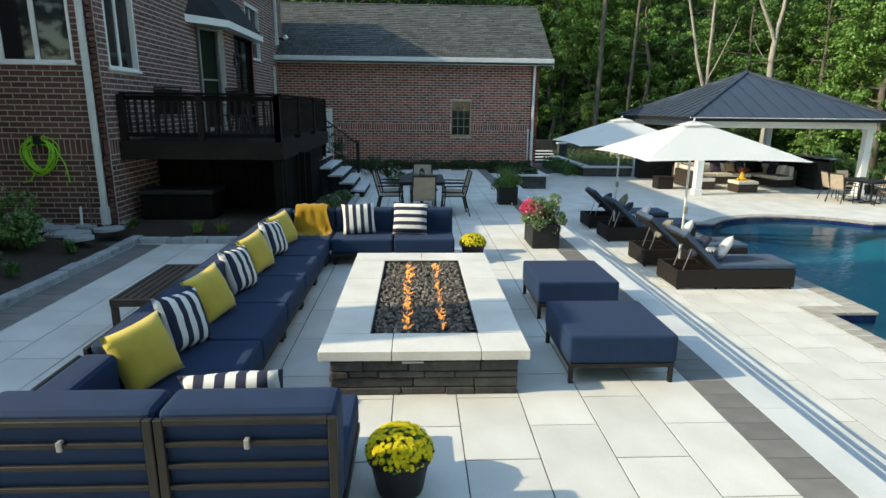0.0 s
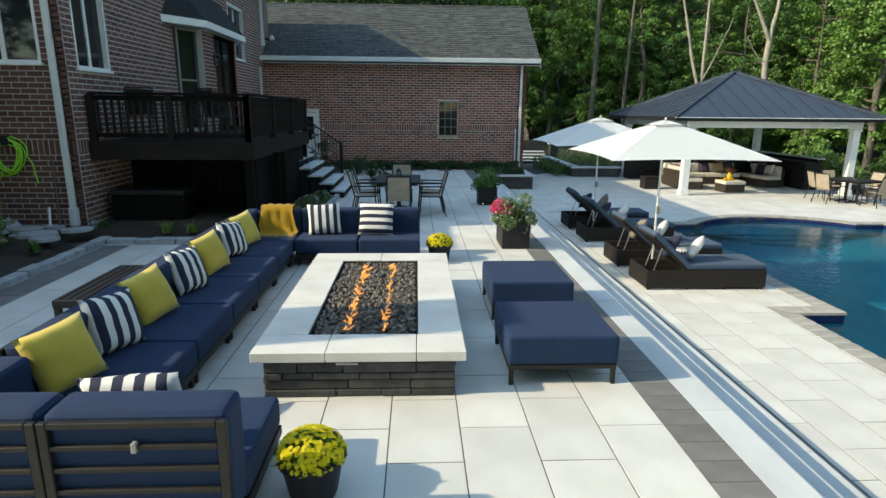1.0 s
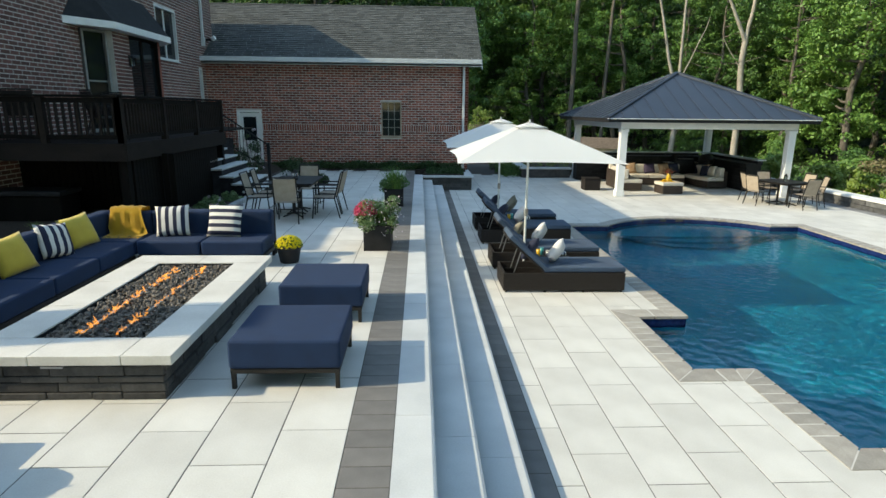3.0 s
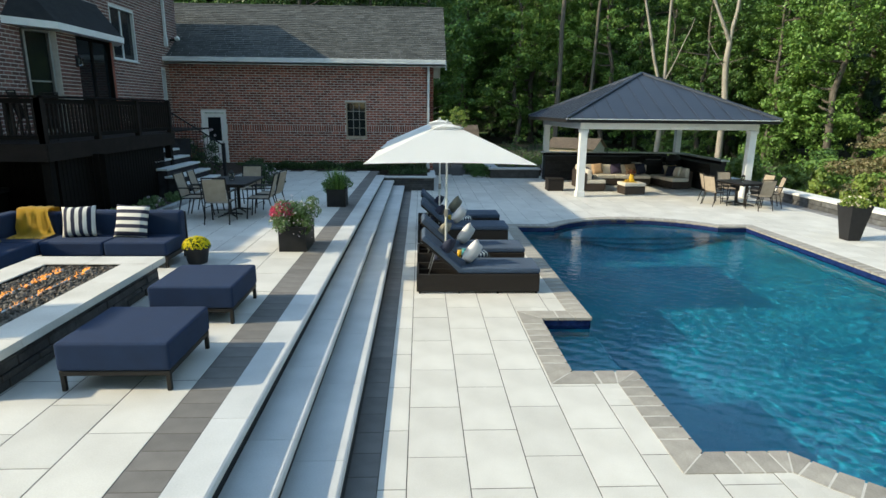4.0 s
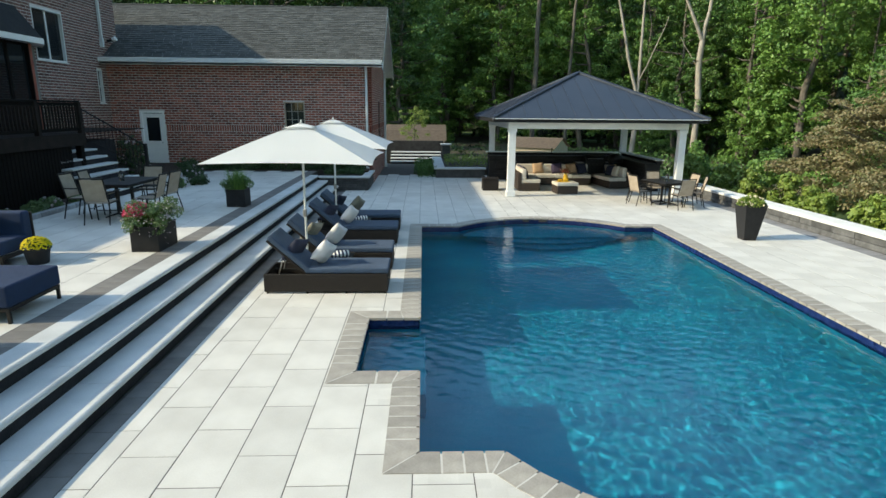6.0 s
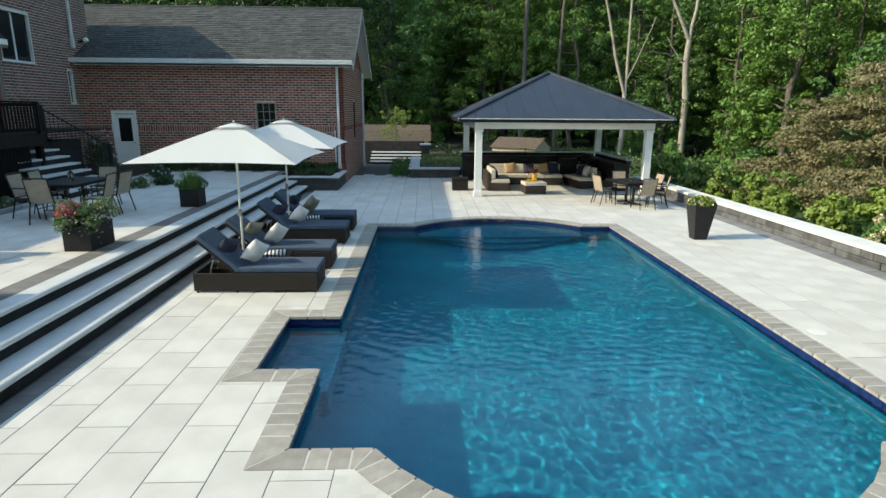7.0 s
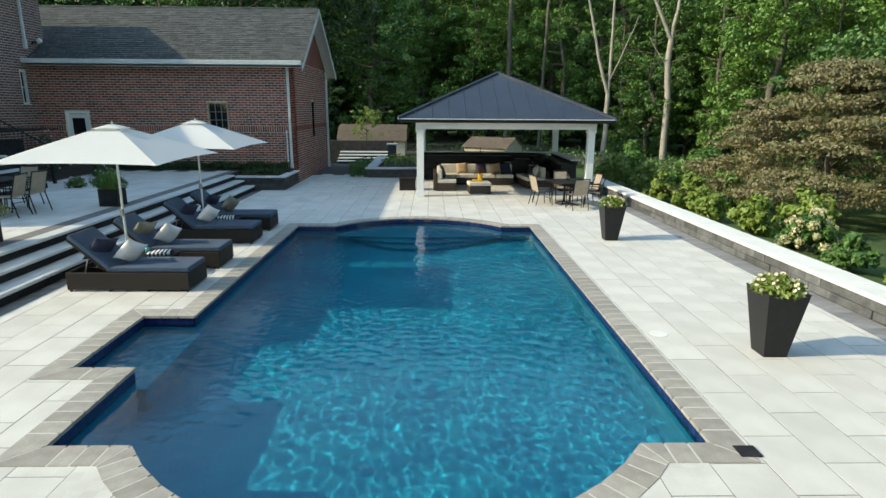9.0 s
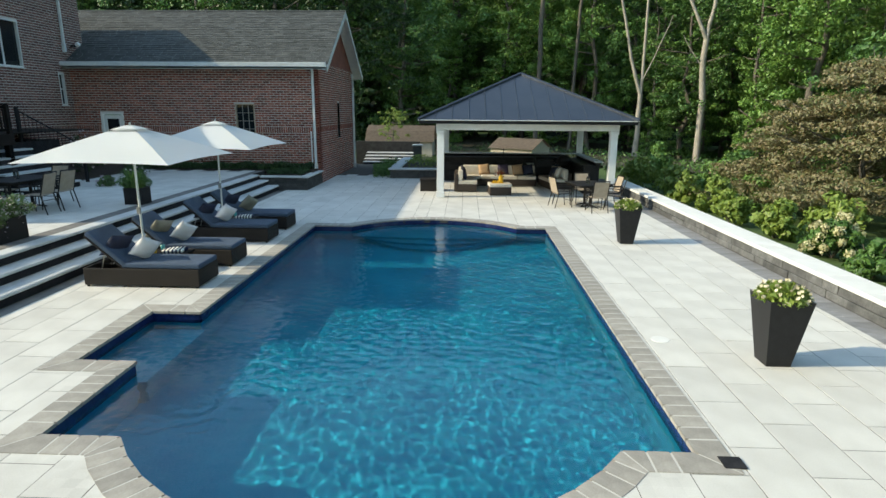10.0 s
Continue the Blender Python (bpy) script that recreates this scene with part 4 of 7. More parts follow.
def cushion(kind, x, y, z, rz, lean, w=0.46, h=0.46, t=0.17, roll=0.0):
    names = {"yellow": ("plump mustard yellow scatter cushion on the sofa", "yellow"), "stripe": ("navy and white broad-striped scatter cushion on the sofa", "stripe"),
             "stripe_flat": ("navy and white cross-striped scatter cushion on the sofa", "stripe_flat"), "navy_plain": ("dark navy scatter cushion on a sun lounger", "navy_plain"), "cream": ("cream scatter cushion on a lounger", "cream"), "tan": ("plain tan scatter cushion on a seat", "tan"),
             "lilac": ("pale lilac-grey scatter cushion on a sun lounger", "lilac"), "olive": ("grey-olive scatter cushion on a sun lounger", "olive"), "purple": ("dark purple scatter cushion on a sofa", "purple")}
    lab, m = names[kind]
    c = thing("cushion", x, y, z, 0, lab, "cushion", "scatter cushions")
    c.matrix_basis = pose(x, y, z, 0, 0, rz) @ pose(0, 0, 0, lean, 0, 0) @ pose(0, 0, 0, 0, roll, 0)
    part("cover", pillow(w, h, t), m, c, smooth=True)
    return c


SEAT = U + 0.362
for kind, y, turn, r in (("yellow", 3.62, -116, 6), ("stripe", 4.18, -108, -6), ("yellow", 4.84, -112, 9), ("stripe", 5.58, -104, -4), ("yellow", 6.27, -110, 8), ("stripe", 6.95, -104, -8), ("yellow", 7.52, -112, 7)):
    cushion(kind, -0.52, y - 0.08, SEAT, turn, 21, 0.44, 0.43, 0.18, r)
cushion("stripe", 0.33, 8.05, SEAT, 184, 17, 0.46, 0.44, 0.16, 3)
cushion("stripe_flat", 1.03, 8.03, SEAT, 173, 20, 0.50, 0.47, 0.16, 0)
cushion("stripe", 0.20, 2.90, SEAT + 0.05, 4, 16, 0.52, 0.40, 0.16, -2)

# throw folded over the far back cushion
thr = thing("throw_blanket", -0.36, 8.20, SEAT, 0, "golden yellow fringed throw draped over the sofa back", "blanket")


def drape():
    bm = bmesh.new()
    prof = [(-0.22, 0.012), (-0.05, 0.02), (-0.03, 0.10), (-0.015, 0.30), (0.0, 0.365), (0.05, 0.385), (0.17, 0.383), (0.26, 0.36), (0.285, 0.1)]
    rows = []
    for i in range(15):
        u = i / 14
        row = []
        for k, (yy, zz) in enumerate(prof):
            wob = 0.012 * math.sin(u * 21 + k * 0.6) + 0.01 * noise.noise((u * 5, k * 0.7, 1))
            spread = 1 + 0.18 * (k < 3)
            row.append(bm.verts.new(((u - 0.5) * 0.44 * spread + 0.03 * (k < 2), yy + (wob if zz > 0.05 else 0.02 * math.sin(u * 9)), max(0.006, zz + wob * 0.6))))
        rows.append(row)
    for a, b in zip(rows, rows[1:]):
        for k in range(len(prof) - 1):
            bm.faces.new((a[k], a[k + 1], b[k + 1], b[k]))
    g = bmesh.ops.solidify(bm, geom=bm.faces[:], thickness=0.012)
    return bm


part("cloth", drape(), "gold", thr, smooth=True)
bm = bmesh.new()
for i in range(46):
    u = -0.25 + 0.5 * i / 45
    tube((u + 0.03, -0.22 + 0.02 * math.sin(i), 0.012), (u + 0.03 + RNG.uniform(-0.02, 0.02), -0.29, 0.006), 0.004, 0.002, 4, bm)
part("fringe", bm, "gold", thr)


def ottoman(x0, x1, y0, y1):
    o = thing("ottoman", (x0 + x1) / 2, (y0 + y1) / 2, U, 0, "square navy blue cushioned ottoman on dark metal legs", "ottoman", "ottomans by the fire pit")
    w, d = (x1 - x0) / 2, (y1 - y0) / 2
    for sx in (-1, 1):
        for sy in (-1, 1):
            part("leg", box(sx * (w - 0.03) - 0.017, sx * (w - 0.03) + 0.017, sy * (d - 0.03) - 0.017, sy * (d - 0.03) + 0.017, 0, 0.145, 0.003, 1), "bronze", o)
    part("frame_rail", box(-w + 0.01, w - 0.01, -d + 0.01, -d + 0.045, 0.13, 0.17, 0.004, 1), "bronze", o)
    part("frame_rail", box(-w + 0.01, w - 0.01, d - 0.045, d - 0.01, 0.13, 0.17, 0.004, 1), "bronze", o)
    part("frame_rail", box(-w + 0.01, -w + 0.045, -d + 0.046, d - 0.046, 0.13, 0.17, 0.004, 1), "bronze", o)
    part("frame_rail", box(w - 0.045, w - 0.01, -d + 0.046, d - 0.046, 0.13, 0.17, 0.004, 1), "bronze", o)
    part("cushion", soft(-w, w, -d, d, 0.172, 0.402, 0.03), "navy", o)


ottoman(2.31, 3.17, 4.17, 5.03)
ottoman(2.36, 3.20, 5.60, 6.47)

# fire pit
pit = thing("fire_pit", 1.2, 5.6, U, 0, "long stacked-stone gas fire pit with a pale limestone top", "fire pit")
pit.matrix_basis = Matrix.Translation((0, 0, U))
TOP = 0.37
for x0, x1, y0, y1 in ((0.41, 0.945, 3.99, 4.345), (0.95, 1.605, 3.99, 4.345), (1.61, 1.97, 3.99, 4.345), (0.41, 1.19, 6.605, 6.95), (1.195, 1.97, 6.605, 6.95),
                       (0.41, 0.762, 4.35, 5.10), (0.41, 0.762, 5.105, 5.85), (0.41, 0.762, 5.855, 6.60), (1.62, 1.97, 4.35, 5.10), (1.62, 1.97, 5.105, 5.85), (1.62, 1.97, 5.855, 6.60)):
    part("cap_stone", box(x0, x1, y0, y1, TOP - 0.075, TOP, 0.006, 2), "limestone", pit, "pale limestone cap")
part("core", box(0.53, 1.85, 4.07, 6.87, 0, TOP - 0.08), "riser", pit)
part("liner", boxes_mesh("liner", [(0.762, 0.774, 4.345, 6.605, TOP - 0.09, TOP - 0.012), (1.608, 1.62, 4.345, 6.605, TOP - 0.09, TOP - 0.012), (0.774, 1.608, 4.345, 4.357, TOP - 0.09, TOP - 0.012), (0.774, 1.608, 6.593, 6.605, TOP - 0.09, TOP - 0.012)], "black"), None, pit)
for face in range(4):
    L = 1.40 if face % 2 == 0 else 2.80
    z = 0.0
    row = 0
    while z < 0.29:
        h = (0.06, 0.08, 0.055, 0.085)[(row + face) % 4]
        h = min(h, 0.295 - z)
        u = -L / 2
        while u < L / 2 - 0.01:
            w = RNG.uniform(0.22, 0.56)
            e = min(L / 2, u + w)
            if L / 2 - e < 0.08:
                e = L / 2
            o = RNG.uniform(0.0, 0.02)
            bmx = box(u + 0.003, e - 0.003, -0.10, 0.0 + o, z + 0.003, z + h - 0.003, 0.006, 1)
            c = {0: pose(1.19, 4.04, 0, 0, 0, 180), 1: pose(1.885, 5.46, 0, 0, 0, -90), 2: pose(1.19, 6.89, 0), 3: pose(0.495, 5.46, 0, 0, 0, 90)}[face]
            part("stone", bmx, "darkstone", pit, m=c)
            u = e
        z += h
        row += 1
part("vent_slot", box(1.02, 1.18, 4.005, 4.02, 0.268, 0.282), "steel", pit, "slim steel vent slot")


def lava():
    rng = np.random.default_rng(8)
    bm = bmesh.new()
    vs, fs = [], []
    ico = bmesh.new()
    bmesh.ops.create_icosphere(ico, subdivisions=1, radius=1)
    iv = np.array([v.co[:] for v in ico.verts])
    fi = [tuple(v.index for v in f.verts) for f in ico.faces]
    ico.free()
    bm.free()
    for k in range(5200):
        r = rng.uniform(0.009, 0.024)
        c = np.array((rng.uniform(0.787, 1.597), rng.uniform(4.37, 6.58), TOP - 0.06 + rng.uniform(-0.012, 0.035)))
        p = iv * r * rng.uniform(0.6, 1.35, size=(len(iv), 1)) * rng.uniform(0.8, 1.2, size=3) + c
        b = len(vs)
        vs += p.tolist()
        fs += [tuple(b + i for i in f) for f in fi]
    me = bpy.data.meshes.new("lava_rock")
    me.from_pydata(vs, [], fs)
    me.materials.append(M["rock"])
    return me


tagged(part("lava_rock", lava(), None, pit, "loose black lava rock"), kind="stuff")
part("tray", box(0.775, 1.607, 4.358, 6.592, TOP - 0.10, TOP - 0.075), "black", pit)
part("burner_pipe", tube((1.04, 4.5, TOP - 0.03), (1.04, 6.45, TOP - 0.03), 0.012), "steel", pit)
part("burner_pipe", tube((1.34, 4.5, TOP - 0.03), (1.34, 6.45, TOP - 0.03), 0.012), "steel", pit)
for bx in (1.04, 1.34):
    yy = 4.48
    while yy < 6.46:
        bm = bmesh.new()
        h = RNG.uniform(0.02, 0.06)
        r = RNG.uniform(0.005, 0.011)
        xx = bx + RNG.uniform(-0.025, 0.025)
        p = Vector((xx, yy, TOP - 0.03))
        for s in range(3):
            q = p + Vector((RNG.uniform(-0.02, 0.03), RNG.uniform(-0.025, 0.025), h / 3))
            tube(p, q, r * (1, 0.9, 0.5)[s], r * (0.9, 0.5, 0.06)[s], 6, bm, False)
            p = q
        part("flame", bm, "flame", pit, "low orange gas flame", smooth=True)
        yy += RNG.choice((0.014, 0.018, 0.022, 0.03, 0.04, 0.09))


# ---- plants in pots ----
def ball_points(rng, n, rx, ry, rz, shell=0.55):
    d = rng.normal(size=(n, 3))
    d /= np.linalg.norm(d, axis=1)[:, None]
    d[:, 2] = np.abs(d[:, 2])
    return d * (shell + (1 - shell) * rng.random((n, 1)) ** 0.5) * np.array((rx, ry, rz))


def mum_pot(x, y, seed, r=0.185):
    rng = np.random.default_rng(seed)
    p = thing("flower_pot", x, y, U, 0, "black plastic pot full of bright yellow chrysanthemums", "flower pot", "yellow flower pots")
    part("pot", lathe([(r * 0.68, 0), (r * 0.72, 0.02), (r * 0.9, 0.20), (r * 0.93, 0.205), (r, 0.21), (r * 1.02, 0.25), (r * 0.93, 0.255), (r * 0.9, 0.22)], 28), "plastic", p, smooth=True)
    c = ball_points(rng, 700, r * 1.0, r * 1.0, 0.13) + (0, 0, 0.23)
    part("foliage", quads("foliage", c, rng.uniform(0.018, 0.03, 700), rng, "leaf"), None, p)
    vs, fs = [], []
    heads = ball_points(rng, 520, r * 1.02, r * 1.02, 0.15, 0.86) + (0, 0, 0.235)
    for h in heads:
        nrm = Vector((h[0], h[1], (h[2] - 0.21) * 1.4 + 0.05)).normalized()
        q = nrm.to_track_quat("Z", "Y").to_matrix()
        for ring, (n, rr, up) in enumerate(((8, 0.0165, 0.004), (6, 0.011, 0.008))):
            for k in range(n):
                a = 2 * math.pi * (k + 0.5 * ring) / n + h[0] * 40
                pts = [(0, 0, up * 0.4), (math.cos(a - 0.3) * rr * 0.7, math.sin(a - 0.3) * rr * 0.7, up), (math.cos(a) * rr, math.sin(a) * rr, up * 0.9), (math.cos(a + 0.3) * rr * 0.7, math.sin(a + 0.3) * rr * 0.7, up)]
                b = len(vs)
                vs += [tuple(Vector(h) + q @ Vector(c)) for c in pts]
                fs.append((b, b + 1, b + 2, b + 3))
    me = bpy.data.meshes.new("bloom_cluster")
    me.from_pydata(vs, [], fs)
    me.materials.append(M["petal_yellow"])
    tagged(part("bloom_cluster", me, None, p, "bright yellow blooms"), kind="stuff")


mum_pot(1.035, 2.94, 1)
mum_pot(1.93, 8.03, 2)


def blades(rng, n, r, h0, h1, lean=0.4):
    """Arching narrow leaves from one point."""
    vs, fs = [], []
    for k in range(n):
        a, h = rng.uniform(0, 2 * math.pi), rng.uniform(h0, h1)
        x, y = rng.uniform(-r, r), rng.uniform(-r, r)
        o, b = rng.uniform(0.1, lean) * h, len(vs)
        ca, sa = math.cos(a), math.sin(a)
        for s in range(4):
            t = s / 3
            w = 0.012 * (1 - t * 0.95)
            px, py, pz = x + ca * o * t * t, y + sa * o * t * t, h * (t - 0.25 * t * t)
            vs += [(px - sa * w, py + ca * w, pz), (px + sa * w, py - ca * w, pz)]
            if s:
                fs.append((b + 2 * s - 2, b + 2 * s - 1, b + 2 * s + 1, b + 2 * s))
    return vs, fs


def cube_planter(x, y, seed, pink, w=0.20, h=0.38):
    rng = np.random.default_rng(seed)
    p = thing("planter", x, y, U, 0, "square black planter with pink and white trailing flowers" if pink else "square black planter with grasses and green foliage", "planter", "black square planters")
    bm = boxes_mesh("box", [(-w, w, -w, -w + 0.02, 0, h), (-w, w, w - 0.02, w, 0, h), (-w, -w + 0.02, -w + 0.02, w - 0.02, 0, h), (w - 0.02, w, -w + 0.02, w - 0.02, 0, h), (-w + 0.02, w - 0.02, -w + 0.02, w - 0.02, 0, 0.03)], "black")
    part("box", bm, None, p)
    part("rim", boxes_mesh("rim", [(-w - 0.008, w + 0.008, -w - 0.008, -w + 0.02, h, h + 0.012), (-w - 0.008, w + 0.008, w - 0.02, w + 0.008, h, h + 0.012), (-w - 0.008, -w + 0.02, -w + 0.02, w - 0.02, h, h + 0.012), (w - 0.02, w + 0.008, -w + 0.02, w - 0.02, h, h + 0.012)], "plastic"), None, p)
    part("soil", box(-w + 0.021, w - 0.021, -w + 0.021, w - 0.021, h - 0.06, h - 0.03), "mulch", p)
    # several uneven tufts, some trailing over the rim
    m = 24
    tuft = np.stack([rng.uniform(-w, w, m) * 1.15, rng.uniform(-w, w, m) * 1.15, rng.uniform(0.02, 0.34 if pink else 0.22, m)], 1)
    tuft[:5, 2] = rng.uniform(-0.14, 0.02, 5)
    tuft[:5, :2] *= 1.25
    n = 4600 if pink else 3200
    part("foliage", clumps("foliage", tuft + (0, 0, h), rng.uniform(0.07, 0.14, m), n // m, 0.021, rng, "leaf_soft" if pink else "leaf", 0.8, 0.6), None, p)
    vs, fs = blades(rng, 90 if pink else 260, w * 0.7, 0.30, 0.60 if pink else 0.72, 0.55)
    me = bpy.data.meshes.new("grass_blades")
    me.from_pydata([(a, b, cc + h - 0.04) for a, b, cc in vs], [], fs)
    me.materials.append(M["leaf_light"])
    tagged(part("grass", me, None, p), kind="stuff")
    k = 520 if pink else 60
    c = tuft[rng.integers(0, m, k)] + rng.normal(size=(k, 3)) * 0.075 + (0, 0, h + 0.02)
    tagged(part("bloom_cluster", quads("bloom_cluster", c, rng.uniform(0.009, 0.016, k), rng, "petal_lilac", shape=0.9), None, p), kind="stuff")
    if pink:
        c = ball_points(rng, 700, 0.19, 0.17, 0.2, 0.4) + (-0.19, -0.04, h + 0.16)
        tagged(part("bloom_cluster", quads("bloom_cluster", c, rng.uniform(0.014, 0.026, 700), rng, "petal_pink", shape=0.9), None, p, "crimson pink blooms"), kind="stuff")
    return p


cube_planter(3.13, 9.01, 21, True, 0.21).matrix_basis = pose(3.13, 9.01, U) @ Matrix.Diagonal((1.0, 1.62, 1.0, 1.0))
cube_planter(3.2, 13.07, 22, False, 0.21)


def tall_planter(x, y, seed):
    rng = np.random.default_rng(seed)
    p = thing("planter", x, y, 0, 0, "tall tapered black planter with lime foliage and white flowers", "planter", "tall planters by the low wall")
    H = 0.78
    bm = bmesh.new()
    rings = []
    for z, r in ((0, 0.135), (0.03, 0.137), (H - 0.01, 0.235), (H, 0.24), (H, 0.215), (H - 0.08, 0.205)):
        rings.append([bm.verts.new((sx * r, sy * r, z)) for sx, sy in ((-1, -1), (1, -1), (1, 1), (-1, 1))])
    for a, b in zip(rings, rings[1:]):
        for k in range(4):
            bm.faces.new((a[k], a[(k + 1) % 4], b[(k + 1) % 4], b[k]))
    bm.faces.new(rings[0][::-1])
    bm.faces.new(rings[-1])
    part("pot", bm, "plastic", p)
    c = ball_points(rng, 900, 0.29, 0.29, 0.19, 0.4) + (0, 0, H - 0.03)
    part("foliage", quads("foliage", c, rng.uniform(0.022, 0.045, 900), rng, "leaf_lime"), None, p)
    c = ball_points(rng, 70, 0.30, 0.30, 0.20, 0.9) + (0, 0, H - 0.02)
    part("bloom_cluster", quads("bloom_cluster", c, rng.uniform(0.02, 0.03, 70), rng, "petal_white", shape=0.9), None, p, "small white and pink blooms")


tall_planter(14.505, 5.93, 31)
tall_planter(14.45, 11.93, 32)


# ---- dining sets ----
def dining_chair():
    c = thing("dining_chair", 0, 0, 0, 0, "dark metal outdoor dining chair with a tan sling seat", "chair", "chairs round the dining tables")
    for s in (-1, 1):
        bm = tube((s * 0.23, 0.24, 0), (s * 0.23, 0.20, 0.40), 0.013, seg=8)
        tube((s * 0.23, 0.20, 0.40), (s * 0.235, 0.20, 0.60), 0.012, seg=8, bm=bm)
        part("front_leg", bm, "bronze", c)
        bm = tube((s * 0.23, -0.30, 0), (s * 0.22, -0.20, 0.40), 0.013, seg=8)
        tube((s * 0.22, -0.20, 0.40), (s * 0.21, -0.33, 0.88), 0.013, seg=8, bm=bm)
        part("back_leg", bm, "bronze", c)
        part("armrest", box(s * 0.235 - 0.025, s * 0.235 + 0.025, -0.24, 0.23, 0.595, 0.62, 0.01, 2), "bronze", c)
        part("seat_rail", tube((s * 0.215, -0.2, 0.40), (s * 0.215, 0.22, 0.41), 0.013, seg=8), "bronze", c)
    part("stretcher", tube((-0.23, 0.21, 0.2), (0.23, 0.21, 0.2), 0.009, seg=6), "bronze", c)
    part("seat", box(-0.205, 0.205, -0.2, 0.23, 0.395, 0.412, 0.008, 2), "sling", c, "tan sling seat")
    bm = box(-0.2, 0.2, -0.006, 0.006, 0.0, 0.44, 0.005, 1)
    part("backrest", bm, "sling", c, "tan sling back", m=pose(0, -0.215, 0.43, 15.2))
    part("top_rail", tube((-0.215, -0.33, 0.88), (0.215, -0.33, 0.88), 0.014, seg=8), "bronze", c)
    return c


def dining_table(x, y, z, rz, lx, ly, label):
    t = thing("dining_table", x, y, z, rz, label, "table")
    part("tabletop", box(-lx / 2, lx / 2, -ly / 2, ly / 2, 0.675, 0.705, 0.012, 2), "black", t)
    part("apron", box(-lx / 2 + 0.06, lx / 2 - 0.06, -ly / 2 + 0.06, ly / 2 - 0.06, 0.63, 0.674), "bronze", t)
    for sy in (-1, 1):
        bm = tube((0, sy * (ly / 2 - 0.4), 0.05), (0, sy * (ly / 2 - 0.4), 0.63), 0.035, seg=12)
        part("pedestal", bm, "bronze", t)
        for a in range(4):
            ca, sa = math.cos(a * math.pi / 2 + 0.785), math.sin(a * math.pi / 2 + 0.785)
            part("foot", tube((0, sy * (ly / 2 - 0.4), 0.08), (ca * 0.26, sy * (ly / 2 - 0.4) + sa * 0.26, 0.018), 0.02, 0.014, 8), "bronze", t)
    return t


chair = dining_chair()
chair.matrix_basis = pose(1.26, 11.05, U, 0, 0, 3)
for x, y, z, rz in ((0.60, 11.62, U, -92), (0.62, 12.22, U, -86), (1.88, 11.60, U, 94), (1.90, 12.2, U, 84), (1.26, 12.95, U, 178),
                    (13.82, 16.62, 0, -72), (13.95, 17.15, 0, -100), (14.68, 15.82, 0, 8), (15.26, 16.3, 0, 72), (14.6, 17.45, 0, 180), (15.28, 16.9, 0, 100)):
    copy_thing(chair, pose(x, y, z, 0, 0, rz))
dining_table(1.24, 11.95, U, 0, 0.90, 1.4, "dark metal rectangular outdoor dining table")
dining_table(14.58, 16.62, 0, 15, 0.98, 1.15, "dark metal outdoor dining table beside the pavilion")
lan = thing("lantern", 1.24, 11.9, U + 0.706, 0, "small glass table lantern with a metal top", "lantern")
part("glass", lathe([(0.05, 0.0), (0.055, 0.02), (0.055, 0.14), (0.05, 0.15)], 14), "glass", lan)
part("cap", lathe([(0.06, 0.151), (0.03, 0.19), (0.01, 0.21)], 12), "bronze", lan)
lan2 = thing("lantern", 14.56, 16.57, 0.706, 0, "small metal lantern on the dining table", "lantern")
part("glass", lathe([(0.05, 0.0), (0.055, 0.02), (0.055, 0.14), (0.05, 0.15)], 14), "glass", lan2)
part("cap", lathe([(0.06, 0.151), (0.03, 0.19), (0.01, 0.21)], 12), "bronze", lan2)


# ---- loungers, side tables, umbrellas ----
def lounger(y, label, back=42):
    l = thing("sun_lounger", 5.03, y, 0, 0, label, "sun lounger", "sun loungers by the pool")
    W, D, H = 1.84, 0.72, 0.30
    part("side_panel", box(0, W, 0, 0.035, 0.03, H, 0.006, 1), "wicker", l, "dark brown woven wicker")
    part("side_panel", box(0, W, D - 0.035, D, 0.03, H, 0.006, 1), "wicker", l)
    part("end_panel", box(0.0, 0.035, 0.036, D - 0.036, 0.03, H, 0.006, 1), "wicker", l)
    part("end_panel", box(W - 0.035, W, 0.036, D - 0.036, 0.03, H, 0.006, 1), "wicker", l)
    part("deck", box(0.62, W - 0.036, 0.036, D - 0.036, H - 0.04, H - 0.01), "wicker", l)
    for x in (0.03, 0.62, 1.2, W - 0.06):
        for yy in (0.01, D - 0.04):
            part("foot", box(x, x + 0.03, yy, yy + 0.03, 0, 0.035), "plastic", l)
    part("mattress", soft(0.60, W + 0.01, 0.03, D - 0.03, H, H + 0.085, 0.03), "slate", l, "grey-blue mattress")
    a = radians(180 - back)
    ex, ez = 0.62 + 0.74 * math.cos(a), H + 0.74 * math.sin(a)
    m = pose(0.62, D / 2, H + 0.01, 0, -(180 - back), 0)
    part("backrest_frame", box(0, 0.74, -D / 2 + 0.03, D / 2 - 0.03, -0.01, 0.02, 0.006, 1), "wicker", l, m=m)
    part("back_mattress", soft(0.0, 0.76, -D / 2 + 0.03, D / 2 - 0.03, -0.095, -0.012, 0.03), "slate", l, "grey-blue back cushion", m=m)
    for s in (0.2, D - 0.2):
        px, pz = 0.62 + 0.45 * math.cos(a), H + 0.45 * math.sin(a)
        part("prop_strut", tube((px, s, pz), (0.18, s, H - 0.06), 0.009, seg=8), "steel", l, "thin steel prop")
        part("rail", tube((0.04, s, H - 0.06), (0.62, s, H - 0.06), 0.01, seg=8), "bronze", l)
    return l


LY = (8.20, 9.50, 11.40, 12.72)
for y in LY:
    lounger(y, "dark wicker sun lounger with a grey-blue mattress, back raised")
